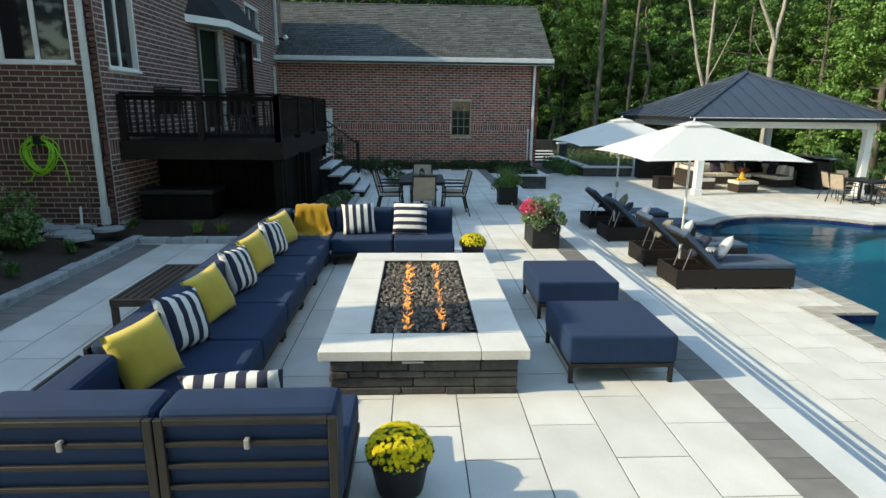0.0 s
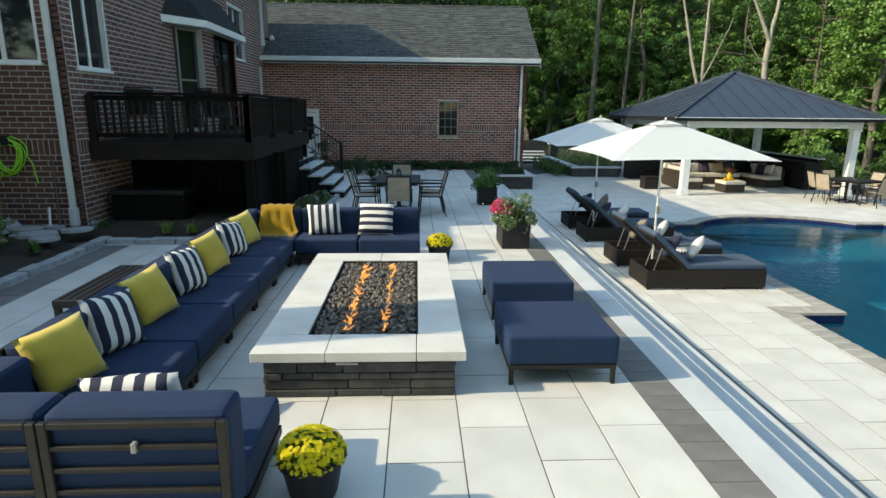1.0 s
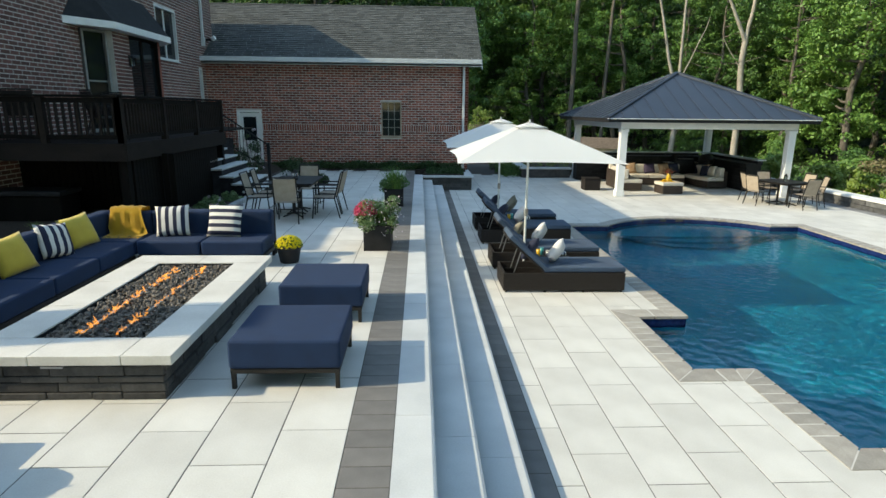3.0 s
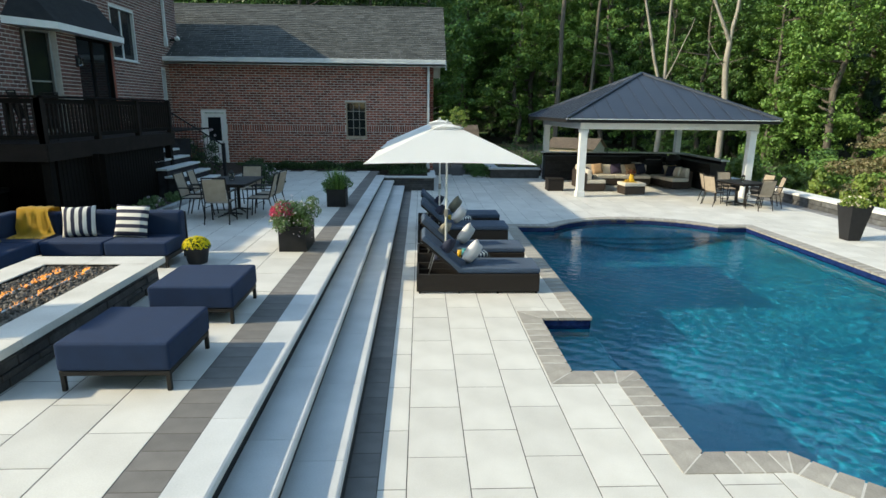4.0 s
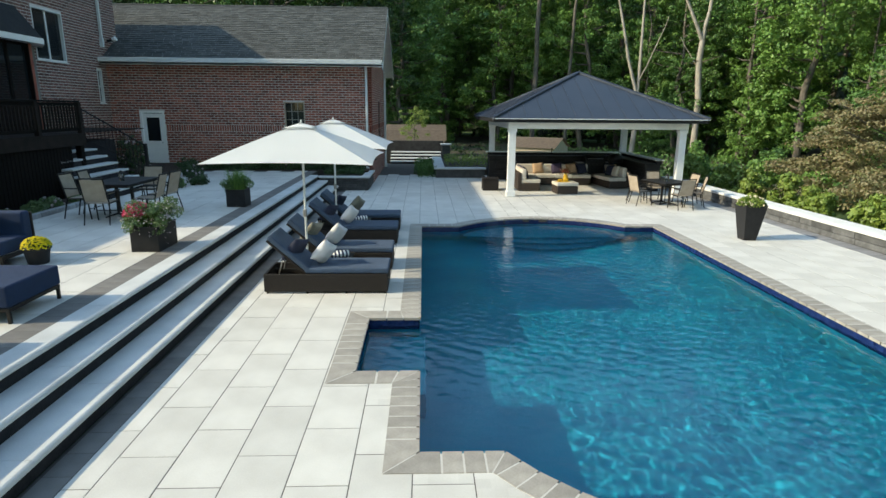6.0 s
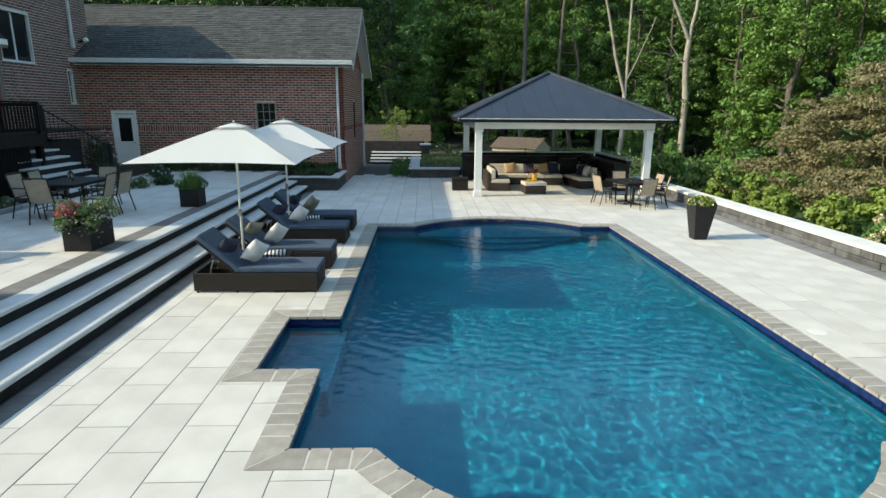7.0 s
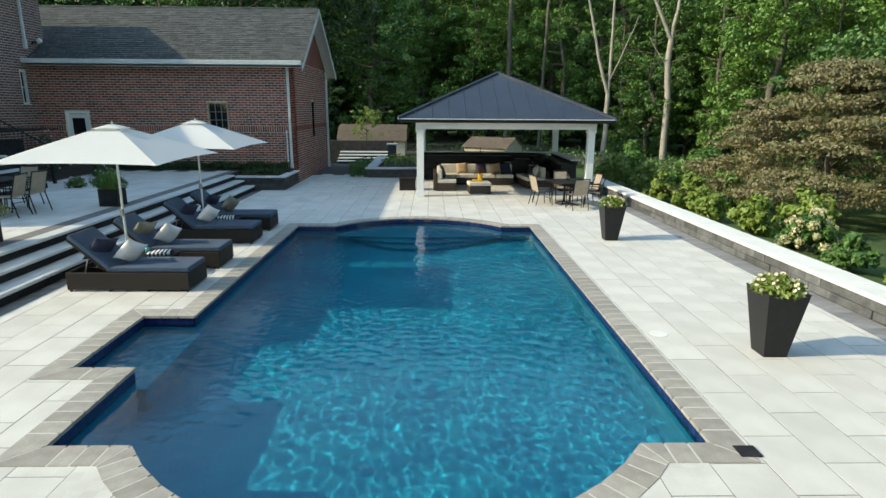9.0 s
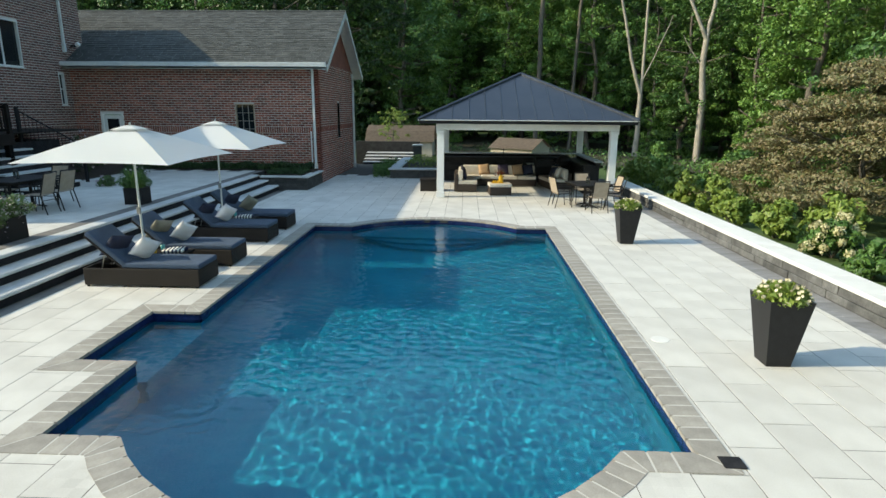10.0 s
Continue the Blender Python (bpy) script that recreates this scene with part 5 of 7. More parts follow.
for y, kinds in zip(LY, (("navy_plain", "lilac"), ("olive", "lilac"), ("navy_plain", "lilac"), ("navy_plain", "olive"))):
    for k, kd in enumerate(kinds):
        cushion(kd, 5.33 + 0.43 * k, y + 0.27 + 0.02 * k, 0.45 - 0.03 * k, 68 - 14 * k, 36 if k == 0 else 28, 0.45 - 0.06 * k, 0.42 - 0.04 * k, 0.15, 14 + 18 * k)


def side_table(y):
    t = thing("side_table", 5.62, y, 0, 0, "low dark wicker side table between the loungers", "table", "lounger side tables")
    part("tabletop", box(0, 0.62, 0, 0.5, 0.30, 0.335, 0.006, 1), "wicker", t)
    part("body", box(0.03, 0.59, 0.03, 0.47, 0.02, 0.299, 0.006, 1), "wicker", t)
    tw = thing("towel", 5.98, y + 0.22, 0.336, 12, "rolled navy and white striped towel on the side table", "towel", "striped towels")
    bm = bmesh.new()
    for k in range(5):
        tube((-0.15 + 0.02 * k, -0.12 + 0.05 * k, 0.035), (0.18 + 0.01 * k, -0.10 + 0.05 * k, 0.035), 0.034, seg=12, bm=bm)
    part("cloth", bm, "stripe_thin", tw, smooth=True)
    for k, (cx, m) in enumerate(((5.72, "drink"), (5.80, "teal"))):
        g = thing("drinking_glass", cx, y + 0.12 + 0.12 * k, 0.336, 0, "tall tumbler of amber drink" if m == "drink" else "tall teal tumbler on the side table", "glass")
        part("tumbler", lathe([(0.03, 0), (0.036, 0.12), (0.033, 0.12)], 16), m, g, smooth=True)


side_table(8.96)
side_table(12.16)


def umbrella(x, y):
    u = thing("umbrella", x, y, 0, 0, "large square white market umbrella on a slim pole", "umbrella", "poolside umbrellas")
    E, A, S = 1.94, 2.47, 1.20
    part("base", lathe([(0.26, 0), (0.26, 0.05), (0.2, 0.075), (0.05, 0.09)], 28), "bronze", u)
    part("pole", tube((0, 0, 0.08), (0, 0, A - 0.02), 0.019, seg=14), "trim", u)
    part("crank_box", box(-0.03, 0.03, -0.06, -0.018, 1.0, 1.12, 0.008, 1), "pitgrey", u)

    def skin(s0, s1, z0, z1, sag, n=8, m=6):
        bm = bmesh.new()
        rows = []
        for i in range(m + 1):
            t = i / m
            s = s0 + (s1 - s0) * t
            row = []
            for e in range(4):
                c0, c1 = ((-1, -1), (1, -1), (1, 1), (-1, 1))[e], ((1, -1), (1, 1), (-1, 1), (-1, -1))[e]
                for k in range(n):
                    f = k / n
                    px, py = c0[0] + (c1[0] - c0[0]) * f, c0[1] + (c1[1] - c0[1]) * f
                    bow = 4 * f * (1 - f)
                    pinch = 1 - 0.035 * bow * t
                    row.append(bm.verts.new((px * s * pinch, py * s * pinch, z0 + (z1 - z0) * (t ** 1.06) - sag * bow * math.sin(t * math.pi) * 0.5 + 0.02 * bow * t)))
            rows.append(row)
        for a, b in zip(rows, rows[1:]):
            q = len(a)
            for k in range(q):
                bm.faces.new((a[k], b[k], b[(k + 1) % q], a[(k + 1) % q]))
        bmesh.ops.solidify(bm, geom=bm.faces[:], thickness=0.006)
        return bm
    can = part("canopy", skin(0.12, S, A - 0.05, E, 0.035), "canvas", u, "white canvas canopy")
    part("vent", skin(0.02, 0.25, A + 0.005, A - 0.078, 0.02, 6, 3), "canvas", can, "white canvas vent cap", smooth=True)
    part("finial", lathe([(0.012, A + 0.0), (0.02, A + 0.02), (0.012, A + 0.035), (0.016, A + 0.045), (0.004, A + 0.05)], 10), "trim", u)
    hub = part("hub", tube((0, 0, A - 0.5), (0, 0, A - 0.44), 0.04, seg=12), "trim", u)
    for e in range(8):
        a = e * math.pi / 4
        r = S * (1.414 if e % 2 else 1.0) * 0.97
        ca, sa = math.cos(a), math.sin(a)
        rib = part("rib", tube((ca * 0.03, sa * 0.03, A - 0.10), (ca * r, sa * r, E - 0.025), 0.011, seg=6), "bronze", u)
        part("strut", tube((ca * 0.03, sa * 0.03, A - 0.47), (ca * r * 0.5, sa * r * 0.5, (A + E) / 2 - 0.06), 0.009, seg=6), "bronze", rib)
    return u


umbrella(5.50, 9.16)
umbrella(5.50, 12.44)


# ---- pavilion ----
pav = thing("pavilion", 0, 0, 0, 0, "open pavilion with white posts and a dark standing-seam metal hip roof", "pavilion")
CX0, CX1, CY0, CY1 = 10.20, 15.62, 18.25, 23.6
for x in (CX0, CX1):
    for y in (CY0, CY1):
        post = part("post", box(x - 0.11, x + 0.11, y - 0.11, y + 0.11, 0, 2.13, 0.006, 1), "white", pav, "square white post")
        part("post_base", box(x - 0.135, x + 0.135, y - 0.135, y + 0.135, 0, 0.18, 0.008, 1), "white", post)
        part("post_cap", box(x - 0.135, x + 0.135, y - 0.135, y + 0.135, 2.03, 2.125, 0.008, 1), "white", post)
for a, b, c, d in ((CX0 - 0.14, CX1 + 0.14, CY0 - 0.13, CY0 + 0.13), (CX0 - 0.14, CX1 + 0.14, CY1 - 0.13, CY1 + 0.13), (CX0 - 0.13, CX0 + 0.13, CY0 + 0.13, CY1 - 0.13), (CX1 - 0.13, CX1 + 0.13, CY0 + 0.13, CY1 - 0.13)):
    part("beam", box(a, b, c, d, 2.132, 2.33, 0.006, 1), "white", pav, "white painted beam")
EX0, EX1, EY0, EY1, EZ, AZ = 9.58, 16.20, 17.85, 24.0, 2.45, 3.98
APX, APY = (EX0 + EX1) / 2, (EY0 + EY1) / 2
part("ceiling", box(EX0 + 0.1, EX1 - 0.1, EY0 + 0.1, EY1 - 0.1, 2.335, 2.40), "wicker_brown", pav)
part("fascia", boxes_mesh("fascia", [(EX0 - 0.03, EX1 + 0.03, EY0 - 0.03, EY0, 2.33, 2.46), (EX0 - 0.03, EX1 + 0.03, EY1, EY1 + 0.03, 2.33, 2.46), (EX0 - 0.03, EX0, EY0, EY1, 2.33, 2.46), (EX1, EX1 + 0.03, EY0, EY1, 2.33, 2.46)], "black"), None, pav)
bm = bmesh.new()
p = [bm.verts.new(c) for c in ((EX0 - 0.05, EY0 - 0.05, EZ), (EX1 + 0.05, EY0 - 0.05, EZ), (EX1 + 0.05, EY1 + 0.05, EZ), (EX0 - 0.05, EY1 + 0.05, EZ), (APX, APY, AZ))]
for f in ((0, 1, 4), (1, 2, 4), (2, 3, 4), (3, 0, 4), (3, 2, 1, 0)):
    bm.faces.new([p[i] for i in f])
part("drip_edge", boxes_mesh("drip_edge", [(EX0 - 0.06, EX1 + 0.06, EY0 - 0.065, EY0 - 0.032, 2.43, 2.452), (EX0 - 0.06, EX1 + 0.06, EY1 + 0.032, EY1 + 0.065, 2.43, 2.452)], "white"), None, pav)
roof = part("roof", bm, "metalroof", pav, "dark blue-grey standing-seam metal roof")
corners = [Vector((EX0 - 0.05, EY0 - 0.05, EZ)), Vector((EX1 + 0.05, EY0 - 0.05, EZ)), Vector((EX1 + 0.05, EY1 + 0.05, EZ)), Vector((EX0 - 0.05, EY1 + 0.05, EZ))]
apex = Vector((APX, APY, AZ))
for e in range(4):
    a, b = corners[e], corners[(e + 1) % 4]
    n = 13
    for k in range(1, n):
        f = k / n
        s = a.lerp(b, f)
        reach = min(f, 1 - f) * 2
        mid = a.lerp(b, 0.5)
        t = s + (apex - mid) * reach
        part("seam", tube(s + Vector((0, 0, 0.012)), t + Vector((0, 0, 0.012)), 0.014, seg=4), "metalroof", roof)
    part("hip_cap", tube(a + Vector((0, 0, 0.01)), apex + Vector((0, 0, 0.01)), 0.06, seg=6), "metalroof", roof)

# stone bar along the back of the pavilion
bar = thing("bar_counter", 0, 0, 0, 0, "dark stacked-stone bar counter with a black worktop", "counter")
BARS = ((CX0 - 0.2, CX1 - 0.6, CY1 - 0.9, CY1 - 0.4), (CX1 - 0.6, CX1 - 0.1, CY0 + 1.2, CY1 - 0.4))
part("core", boxes_mesh("core", [(*b, 0, 0.918) for b in BARS], "black"), None, bar)
part("worktop", boxes_mesh("worktop", [(BARS[0][0] - 0.06, BARS[0][1] + 0.06, BARS[0][2] - 0.12, BARS[0][3] - 0.18, 0.92, 0.96), (BARS[1][0] - 0.12, BARS[1][1] - 0.18, BARS[1][2] - 0.06, BARS[1][3] - 0.5, 0.921, 0.962)], "black"), None, bar, "polished black worktop")
part("ledge", boxes_mesh("ledge", [(BARS[0][0] - 0.08, BARS[0][1] + 0.5, BARS[0][3] - 0.2, BARS[0][3] + 0.1, 1.05, 1.09), (BARS[1][1] - 0.2, BARS[1][1] + 0.1, BARS[1][2] - 0.08, BARS[1][3] - 0.21, 1.051, 1.092)], "tread"), None, bar, "raised grey stone ledge")
part("upstand", boxes_mesh("upstand", [(BARS[0][0], BARS[0][1], BARS[0][3] - 0.14, BARS[0][3] + 0.04, 0.9, 1.05), (BARS[1][1] - 0.14, BARS[1][1] + 0.04, BARS[1][2], BARS[1][3] - 0.145, 0.9, 1.051)], "barstone_shaded"), None, bar)
for b, face in ((BARS[0], "y"), (BARS[1], "x")):
    z, row = 0.0, 0
    L = b[1] - b[0] if face == "y" else b[3] - b[2]
    while z < 0.90:
        h = min(0.918 - z, (0.1, 0.15, 0.12)[row % 3])
        u = 0.0
        while u < L - 0.02:
            w = RNG.uniform(0.25, 0.6)
            e = min(L, u + w)
            o = RNG.uniform(0.01, 0.03)
            bmx = box(b[0] + u + 0.004, b[0] + e - 0.004, b[2] - o, b[2] + 0.02, z + 0.004, z + h - 0.004) if face == "y" else box(b[0] - o, b[0] + 0.02, b[2] + u + 0.004, b[2] + e - 0.004, z + 0.004, z + h - 0.004)
            part("stone", bmx, "barstone_shaded", bar)
            u = e
        z, row = z + h, row + 1
grill = thing("grill", 14.05, CY1 - 1.28, 0, 0, "black gas grill with its lid closed beside the bar", "grill")
part("cart", box(-0.36, 0.36, -0.24, 0.24, 0.06, 0.62, 0.01, 1), "black", grill)
part("body", box(-0.4, 0.4, -0.28, 0.24, 0.622, 0.76, 0.01, 1), "plastic", grill)
bm = bmesh.new()
bmesh.ops.create_cone(bm, segments=20, radius1=0.24, radius2=0.24, depth=0.76, cap_ends=True, matrix=pose(0, -0.02, 0.79, 0, 90, 0))
part("lid", bm, "black", grill)
part("handle", tube((-0.3, -0.29, 0.9), (0.3, -0.29, 0.9), 0.013, seg=8), "steel", grill)
for sx in (-1, 1):
    part("side_shelf", box(min(sx * 0.41, sx * 0.68), max(sx * 0.41, sx * 0.68), -0.22, 0.2, 0.72, 0.75, 0.006, 1), "steel", grill)
    for yy in (-0.18, 0.18):
        part("wheel", tube((sx * 0.33 - 0.02, yy, 0.045), (sx * 0.33 + 0.02, yy, 0.045), 0.045, seg=14), "plastic", grill)
for k in range(4):
    part("knob", tube((-0.27 + 0.18 * k, -0.315, 0.69), (-0.27 + 0.18 * k, -0.281, 0.69), 0.024, seg=12), "plastic", grill)


kg = thing("kettle_grill", 14.72, 21.75, 0, 20, "black kettle grill on tall legs beside the bar", "grill")
part("bowl", lathe([(0.06, 0.62), (0.2, 0.66), (0.27, 0.76), (0.29, 0.86)], 24), "plastic", kg, smooth=True)
part("lid", lathe([(0.295, 0.865), (0.27, 0.98), (0.17, 1.09), (0.02, 1.12)], 24), "plastic", kg, "black domed lid", smooth=True)
part("lid_handle", tube((-0.06, 0, 1.14), (0.06, 0, 1.14), 0.014, seg=8), "steel", kg, "steel lid handle")
for a in (0.5, 2.6, 4.7):
    part("leg", tube((math.cos(a) * 0.18, math.sin(a) * 0.18, 0.68), (math.cos(a) * 0.3, math.sin(a) * 0.3, 0.0), 0.012, seg=8), "bronze", kg)
part("side_shelf", box(0.3, 0.62, -0.2, 0.2, 0.84, 0.87, 0.006, 1), "black", kg)
tap = thing("tap", 12.5, CY1 - 0.72, 0.961, 0, "dark swan-neck tap on the bar worktop", "tap")
part("stem", tube((0, 0, 0), (0, 0, 0.22), 0.016, seg=10), "bronze", tap)
bm = bmesh.new()
for k in range(6):
    a, b = math.pi * k / 6, math.pi * (k + 1) / 6
    tube((0, -0.07 + 0.07 * math.cos(a), 0.22 + 0.07 * math.sin(a)), (0, -0.07 + 0.07 * math.cos(b), 0.22 + 0.07 * math.sin(b)), 0.013, seg=8, bm=bm)
part("spout", bm, "bronze", tap)


def wicker_seat(x, y, rz, w, label, d=0.78):
    s = thing("wicker_sofa", x, y, 0, rz, label, "sofa", "wicker sofa set in the pavilion")
    part("base", box(0, w, 0.12, d, 0.03, 0.27, 0.02, 1), "wicker_brown", s)
    part("back", box(0, w, 0.0, 0.13, 0.03, 0.62, 0.02, 1), "wicker_brown", s, "brown woven wicker back")
    n = max(1, round(w / 0.72))
    for k in range(n):
        part("seat_cushion", soft(w * k / n + 0.01, w * (k + 1) / n - 0.01, 0.14, d + 0.01, 0.272, 0.40, 0.03), "cream", s, "cream seat cushion")
        part("back_cushion", soft(w * k / n + 0.01, w * (k + 1) / n - 0.01, 0.14, 0.30, 0.401, 0.74, 0.05), "cream", s, "cream back cushion")
    return s


wicker_seat(10.62, 20.9, -90, 1.5, "brown wicker sofa with cream cushions")
wicker_seat(13.6, 21.75, 180, 2.7, "long brown wicker sofa with cream cushions")
wicker_seat(14.75, 20.1, 100, 1.45, "brown wicker loveseat with cream cushions")
for k, x, y, rz in (("tan", 11.72, 21.35, 180), ("purple", 12.42, 21.35, 175), ("tan", 12.98, 21.33, 186), ("navy_plain", 13.36, 21.3, 190), ("navy_plain", 11.0, 20.75, -80), ("purple", 11.0, 20.3, -95), ("navy_plain", 11.02, 19.85, -92),
                    ("tan", 14.28, 20.95, 100), ("navy_plain", 14.3, 21.3, 130), ("cream", 14.22, 20.35, 96), ("navy_plain", 14.12, 20.62, 108)):
    cushion(k, x, y, 0.405, rz, 20, 0.42, 0.40, 0.16, 7)
ct = thing("coffee_table", 12.15, 19.0, 0, 5, "square brown wicker ottoman table with a cream top", "table")
part("base", box(-0.36, 0.36, -0.3, 0.3, 0.0, 0.27, 0.02, 1), "wicker_brown", ct)
part("top_cushion", soft(-0.37, 0.37, -0.31, 0.31, 0.272, 0.38, 0.03), "cream", ct)
tray = thing("tray", 12.1, 19.0, 0.381, 0, "yellow serving tray with fruit", "tray")
part("plate", box(-0.22, 0.18, -0.12, 0.12, 0, 0.02, 0.006, 1), "drink", tray)
for k in range(5):
    bm = bmesh.new()
    bmesh.ops.create_icosphere(bm, subdivisions=2, radius=0.035, matrix=Matrix.Translation((-0.15 + 0.07 * k, 0.04 * math.sin(k * 2), 0.052)))
    part("fruit", bm, "drink", tray, smooth=True)
vase = thing("vase", 12.2, 19.18, 0.381, 0, "yellow glass vase of dark red flowers on the ottoman table", "vase")
part("body", lathe([(0.05, 0), (0.085, 0.06), (0.075, 0.17), (0.05, 0.22), (0.06, 0.25)], 16), "drink", vase, smooth=True)
rv = np.random.default_rng(61)
part("bouquet", quads("bouquet", rv.normal(size=(160, 3)) * (0.075, 0.075, 0.06) + (0, 0, 0.33), rv.uniform(0.02, 0.045, 160), rv, "petal_red"), None, vase, "dark red flowers with green leaves")
box1 = thing("storage_cube", 9.72, 19.75, 0, 0, "dark wicker storage cube beside the pavilion", "storage box")
part("body", box(-0.27, 0.27, -0.25, 0.25, 0, 0.38, 0.01, 1), "wicker", box1)
part("lid", box(-0.285, 0.285, -0.265, 0.265, 0.381, 0.42, 0.01, 1), "wicker", box1)


# ---- low garden wall beside the pool deck ----
LEAN = pose(16.46, 11, 0, 0, 0, 1.2) @ pose(-16.46, -11, 0)      # the wall runs slightly off the pool's line
gw = thing("garden_wall", 0, 0, 0, 0, "low grey stacked-stone garden wall with a pale cap", "wall", kind="structure")
WX0, WX1, WY1 = 16.46, 16.88, 21.0
gw.matrix_basis = LEAN
part("core", box(WX0 + 0.03, WX1 - 0.03, -6, WY1, -0.4, 0.27), "greystone", gw)
for side, xa in ((-1, WX0), (1, WX1 - 0.05)):
    z, row = 0.0 if side < 0 else -0.4, 0
    while z < 0.26:
        h = min(0.28 - z, (0.13, 0.15)[row % 2])
        y = -6.0
        while y < WY1:
            e = min(WY1, y + RNG.uniform(0.3, 0.85))
            o = RNG.uniform(0, 0.02)
            if side < 0 and 2 < y:
                part("stone", box(xa - o, xa + 0.05, y + 0.004, e - 0.004, z + 0.004, z + h - 0.004, 0.006, 1), "greystone", gw)
            y = e
        z, row = z + h, row + 1
y = -6.0
while y < WY1:
    part("cap_stone", box(WX0 - 0.05, WX1 + 0.05, y + 0.003, min(WY1, y + 0.9) - 0.003, 0.28, 0.345, 0.008, 1), "cap", gw)
    y += 0.9

# raised bed between the steps and the garage, ivy along the garage
bed = thing("raised_bed", 0, 0, 0, 0, "low dark stone planting bed with a grey cap below the garage", "planting bed", kind="structure")
part("soil", box(-1.6, 5.42, 20.72, GY0 - 0.01, 0.0, U + 0.03), "mulch", bed)
part("soil", box(3.95, 5.3, 19.62, 20.72, 0.0, U - 0.02), "mulch", bed)
z, row = 0.0, 0
while z < 0.42:
    h = (0.12, 0.09, 0.13, 0.08)[row % 4]
    for face in ("f", "s"):
        u, L = 0.0, 1.62 if face == "f" else 1.98
        while u < L - 0.01:
            e = min(L, u + RNG.uniform(0.25, 0.55))
            bmx = box(3.92 + u + 0.003, 3.92 + e - 0.003, 19.45 - RNG.uniform(0, 0.015), 19.6, z + 0.003, z + h - 0.003) if face == "f" else box(5.4, 5.54 + RNG.uniform(0, 0.015), 19.6 + u + 0.003, 19.6 + e - 0.003, z + 0.003, z + h - 0.003)
            part("stone", bmx, "darkstone", bed)
            u = e
    z, row = z + h, row + 1
part("cap_stone", box(3.88, 5.6, 19.40, 19.68, 0.422, 0.48, 0.008, 1), "tread", bed)
part("cap_stone", box(5.32, 5.6, 19.685, 21.58, 0.422, 0.48, 0.008, 1), "tread", bed)


def leaf_stuff(name, label, category, pts, size, material, seed, kind="stuff"):
    rng = np.random.default_rng(seed)
    me = quads(name, pts, rng.uniform(size * 0.6, size, len(pts)), rng, material)
    ob = new(name, me)
    return tagged(ob, label, category, kind=kind)


rng = np.random.default_rng(40)
n = 9000
pts = np.stack([rng.uniform(-1.5, 5.3, n), rng.uniform(20.75, 21.55, n), U + 0.02 + 0.22 * rng.random(n) ** 1.3], 1)
pts[:, 2] += 0.08 * np.sin(pts[:, 0] * 5) * rng.random(n)
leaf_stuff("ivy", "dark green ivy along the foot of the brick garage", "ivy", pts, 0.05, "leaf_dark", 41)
n = 1800
pts = np.stack([rng.uniform(4.0, 5.3, n), rng.uniform(19.7, 20.7, n), U - 0.03 + 0.14 * rng.random(n)], 1)
leaf_stuff("groundcover", "low green groundcover in the raised bed", "plants", pts, 0.045, "leaf_dark", 42)

# back steps and the second raised bed beyond the garage
bst = thing("back_steps", 0, 0, 0, 0, "dark stone garden steps with pale treads beside the garage", "steps", kind="structure")
for k in range(4):
    part("step", box(5.75, 8.3, 29.4 + 0.4 * k, 31.4, -0.1 if k == 0 else 0.13 * k - 0.02, 0.13 * (k + 1) - 0.05), "riser", bst)
    part("tread", box(5.72, 8.33, 29.36 + 0.4 * k, 29.8 + 0.4 * k, 0.13 * (k + 1) - 0.05, 0.13 * (k + 1), 0.008, 1), "tread", bst)
part("pier", box(8.35, 8.75, 29.2, 29.6, -0.2, 0.95), "darkstone", bst)
part("pier_cap", box(8.28, 8.82, 29.13, 29.67, 0.95, 1.02, 0.008, 1), "tread", bst)
part("wall", box(5.0, 8.5, 31.4, 31.8, -0.2, 1.04), "darkstone", bst)
bed2 = thing("raised_bed", 0, 0, 0, 0, "raised dark stone planting bed with a grey cap by the pavilion", "planting bed", kind="structure")
part("wall", box(7.92, 9.9, 23.3, 23.6, -0.1, 0.34), "darkstone", bed2)
part("wall", box(7.92, 8.22, 23.6, 28.9, -0.1, 0.34), "darkstone", bed2)
part("cap_stone", box(7.85, 9.95, 23.23, 23.67, 0.34, 0.40, 0.008, 1), "tread", bed2)
part("cap_stone", box(7.85, 8.29, 23.675, 29.0, 0.34, 0.40, 0.008, 1), "tread", bed2)
part("soil", box(8.22, 12.0, 24.7, 29.0, -0.1, 0.28), "mulch", bed2)
n = 1600
pts = np.stack([rng.uniform(8.4, 11.8, n), rng.uniform(24.8, 28.8, n), 0.28 + 0.3 * rng.random(n)], 1)
leaf_stuff("bed_plants", "yellow-green low plants in the raised bed", "plants", pts, 0.06, "leaf_lime", 43)
n = 2600
pts = np.stack([rng.uniform(7.1, 7.85, n), rng.uniform(23.3, 27.8, n), 0.0 + 0.48 * rng.random(n)], 1)
pts[:, 0] += 0.1 * np.sin(pts[:, 1] * 3)
leaf_stuff("box_hedge", "clipped dark green hedge at the foot of the raised bed", "hedge", pts, 0.05, "leaf", 44)


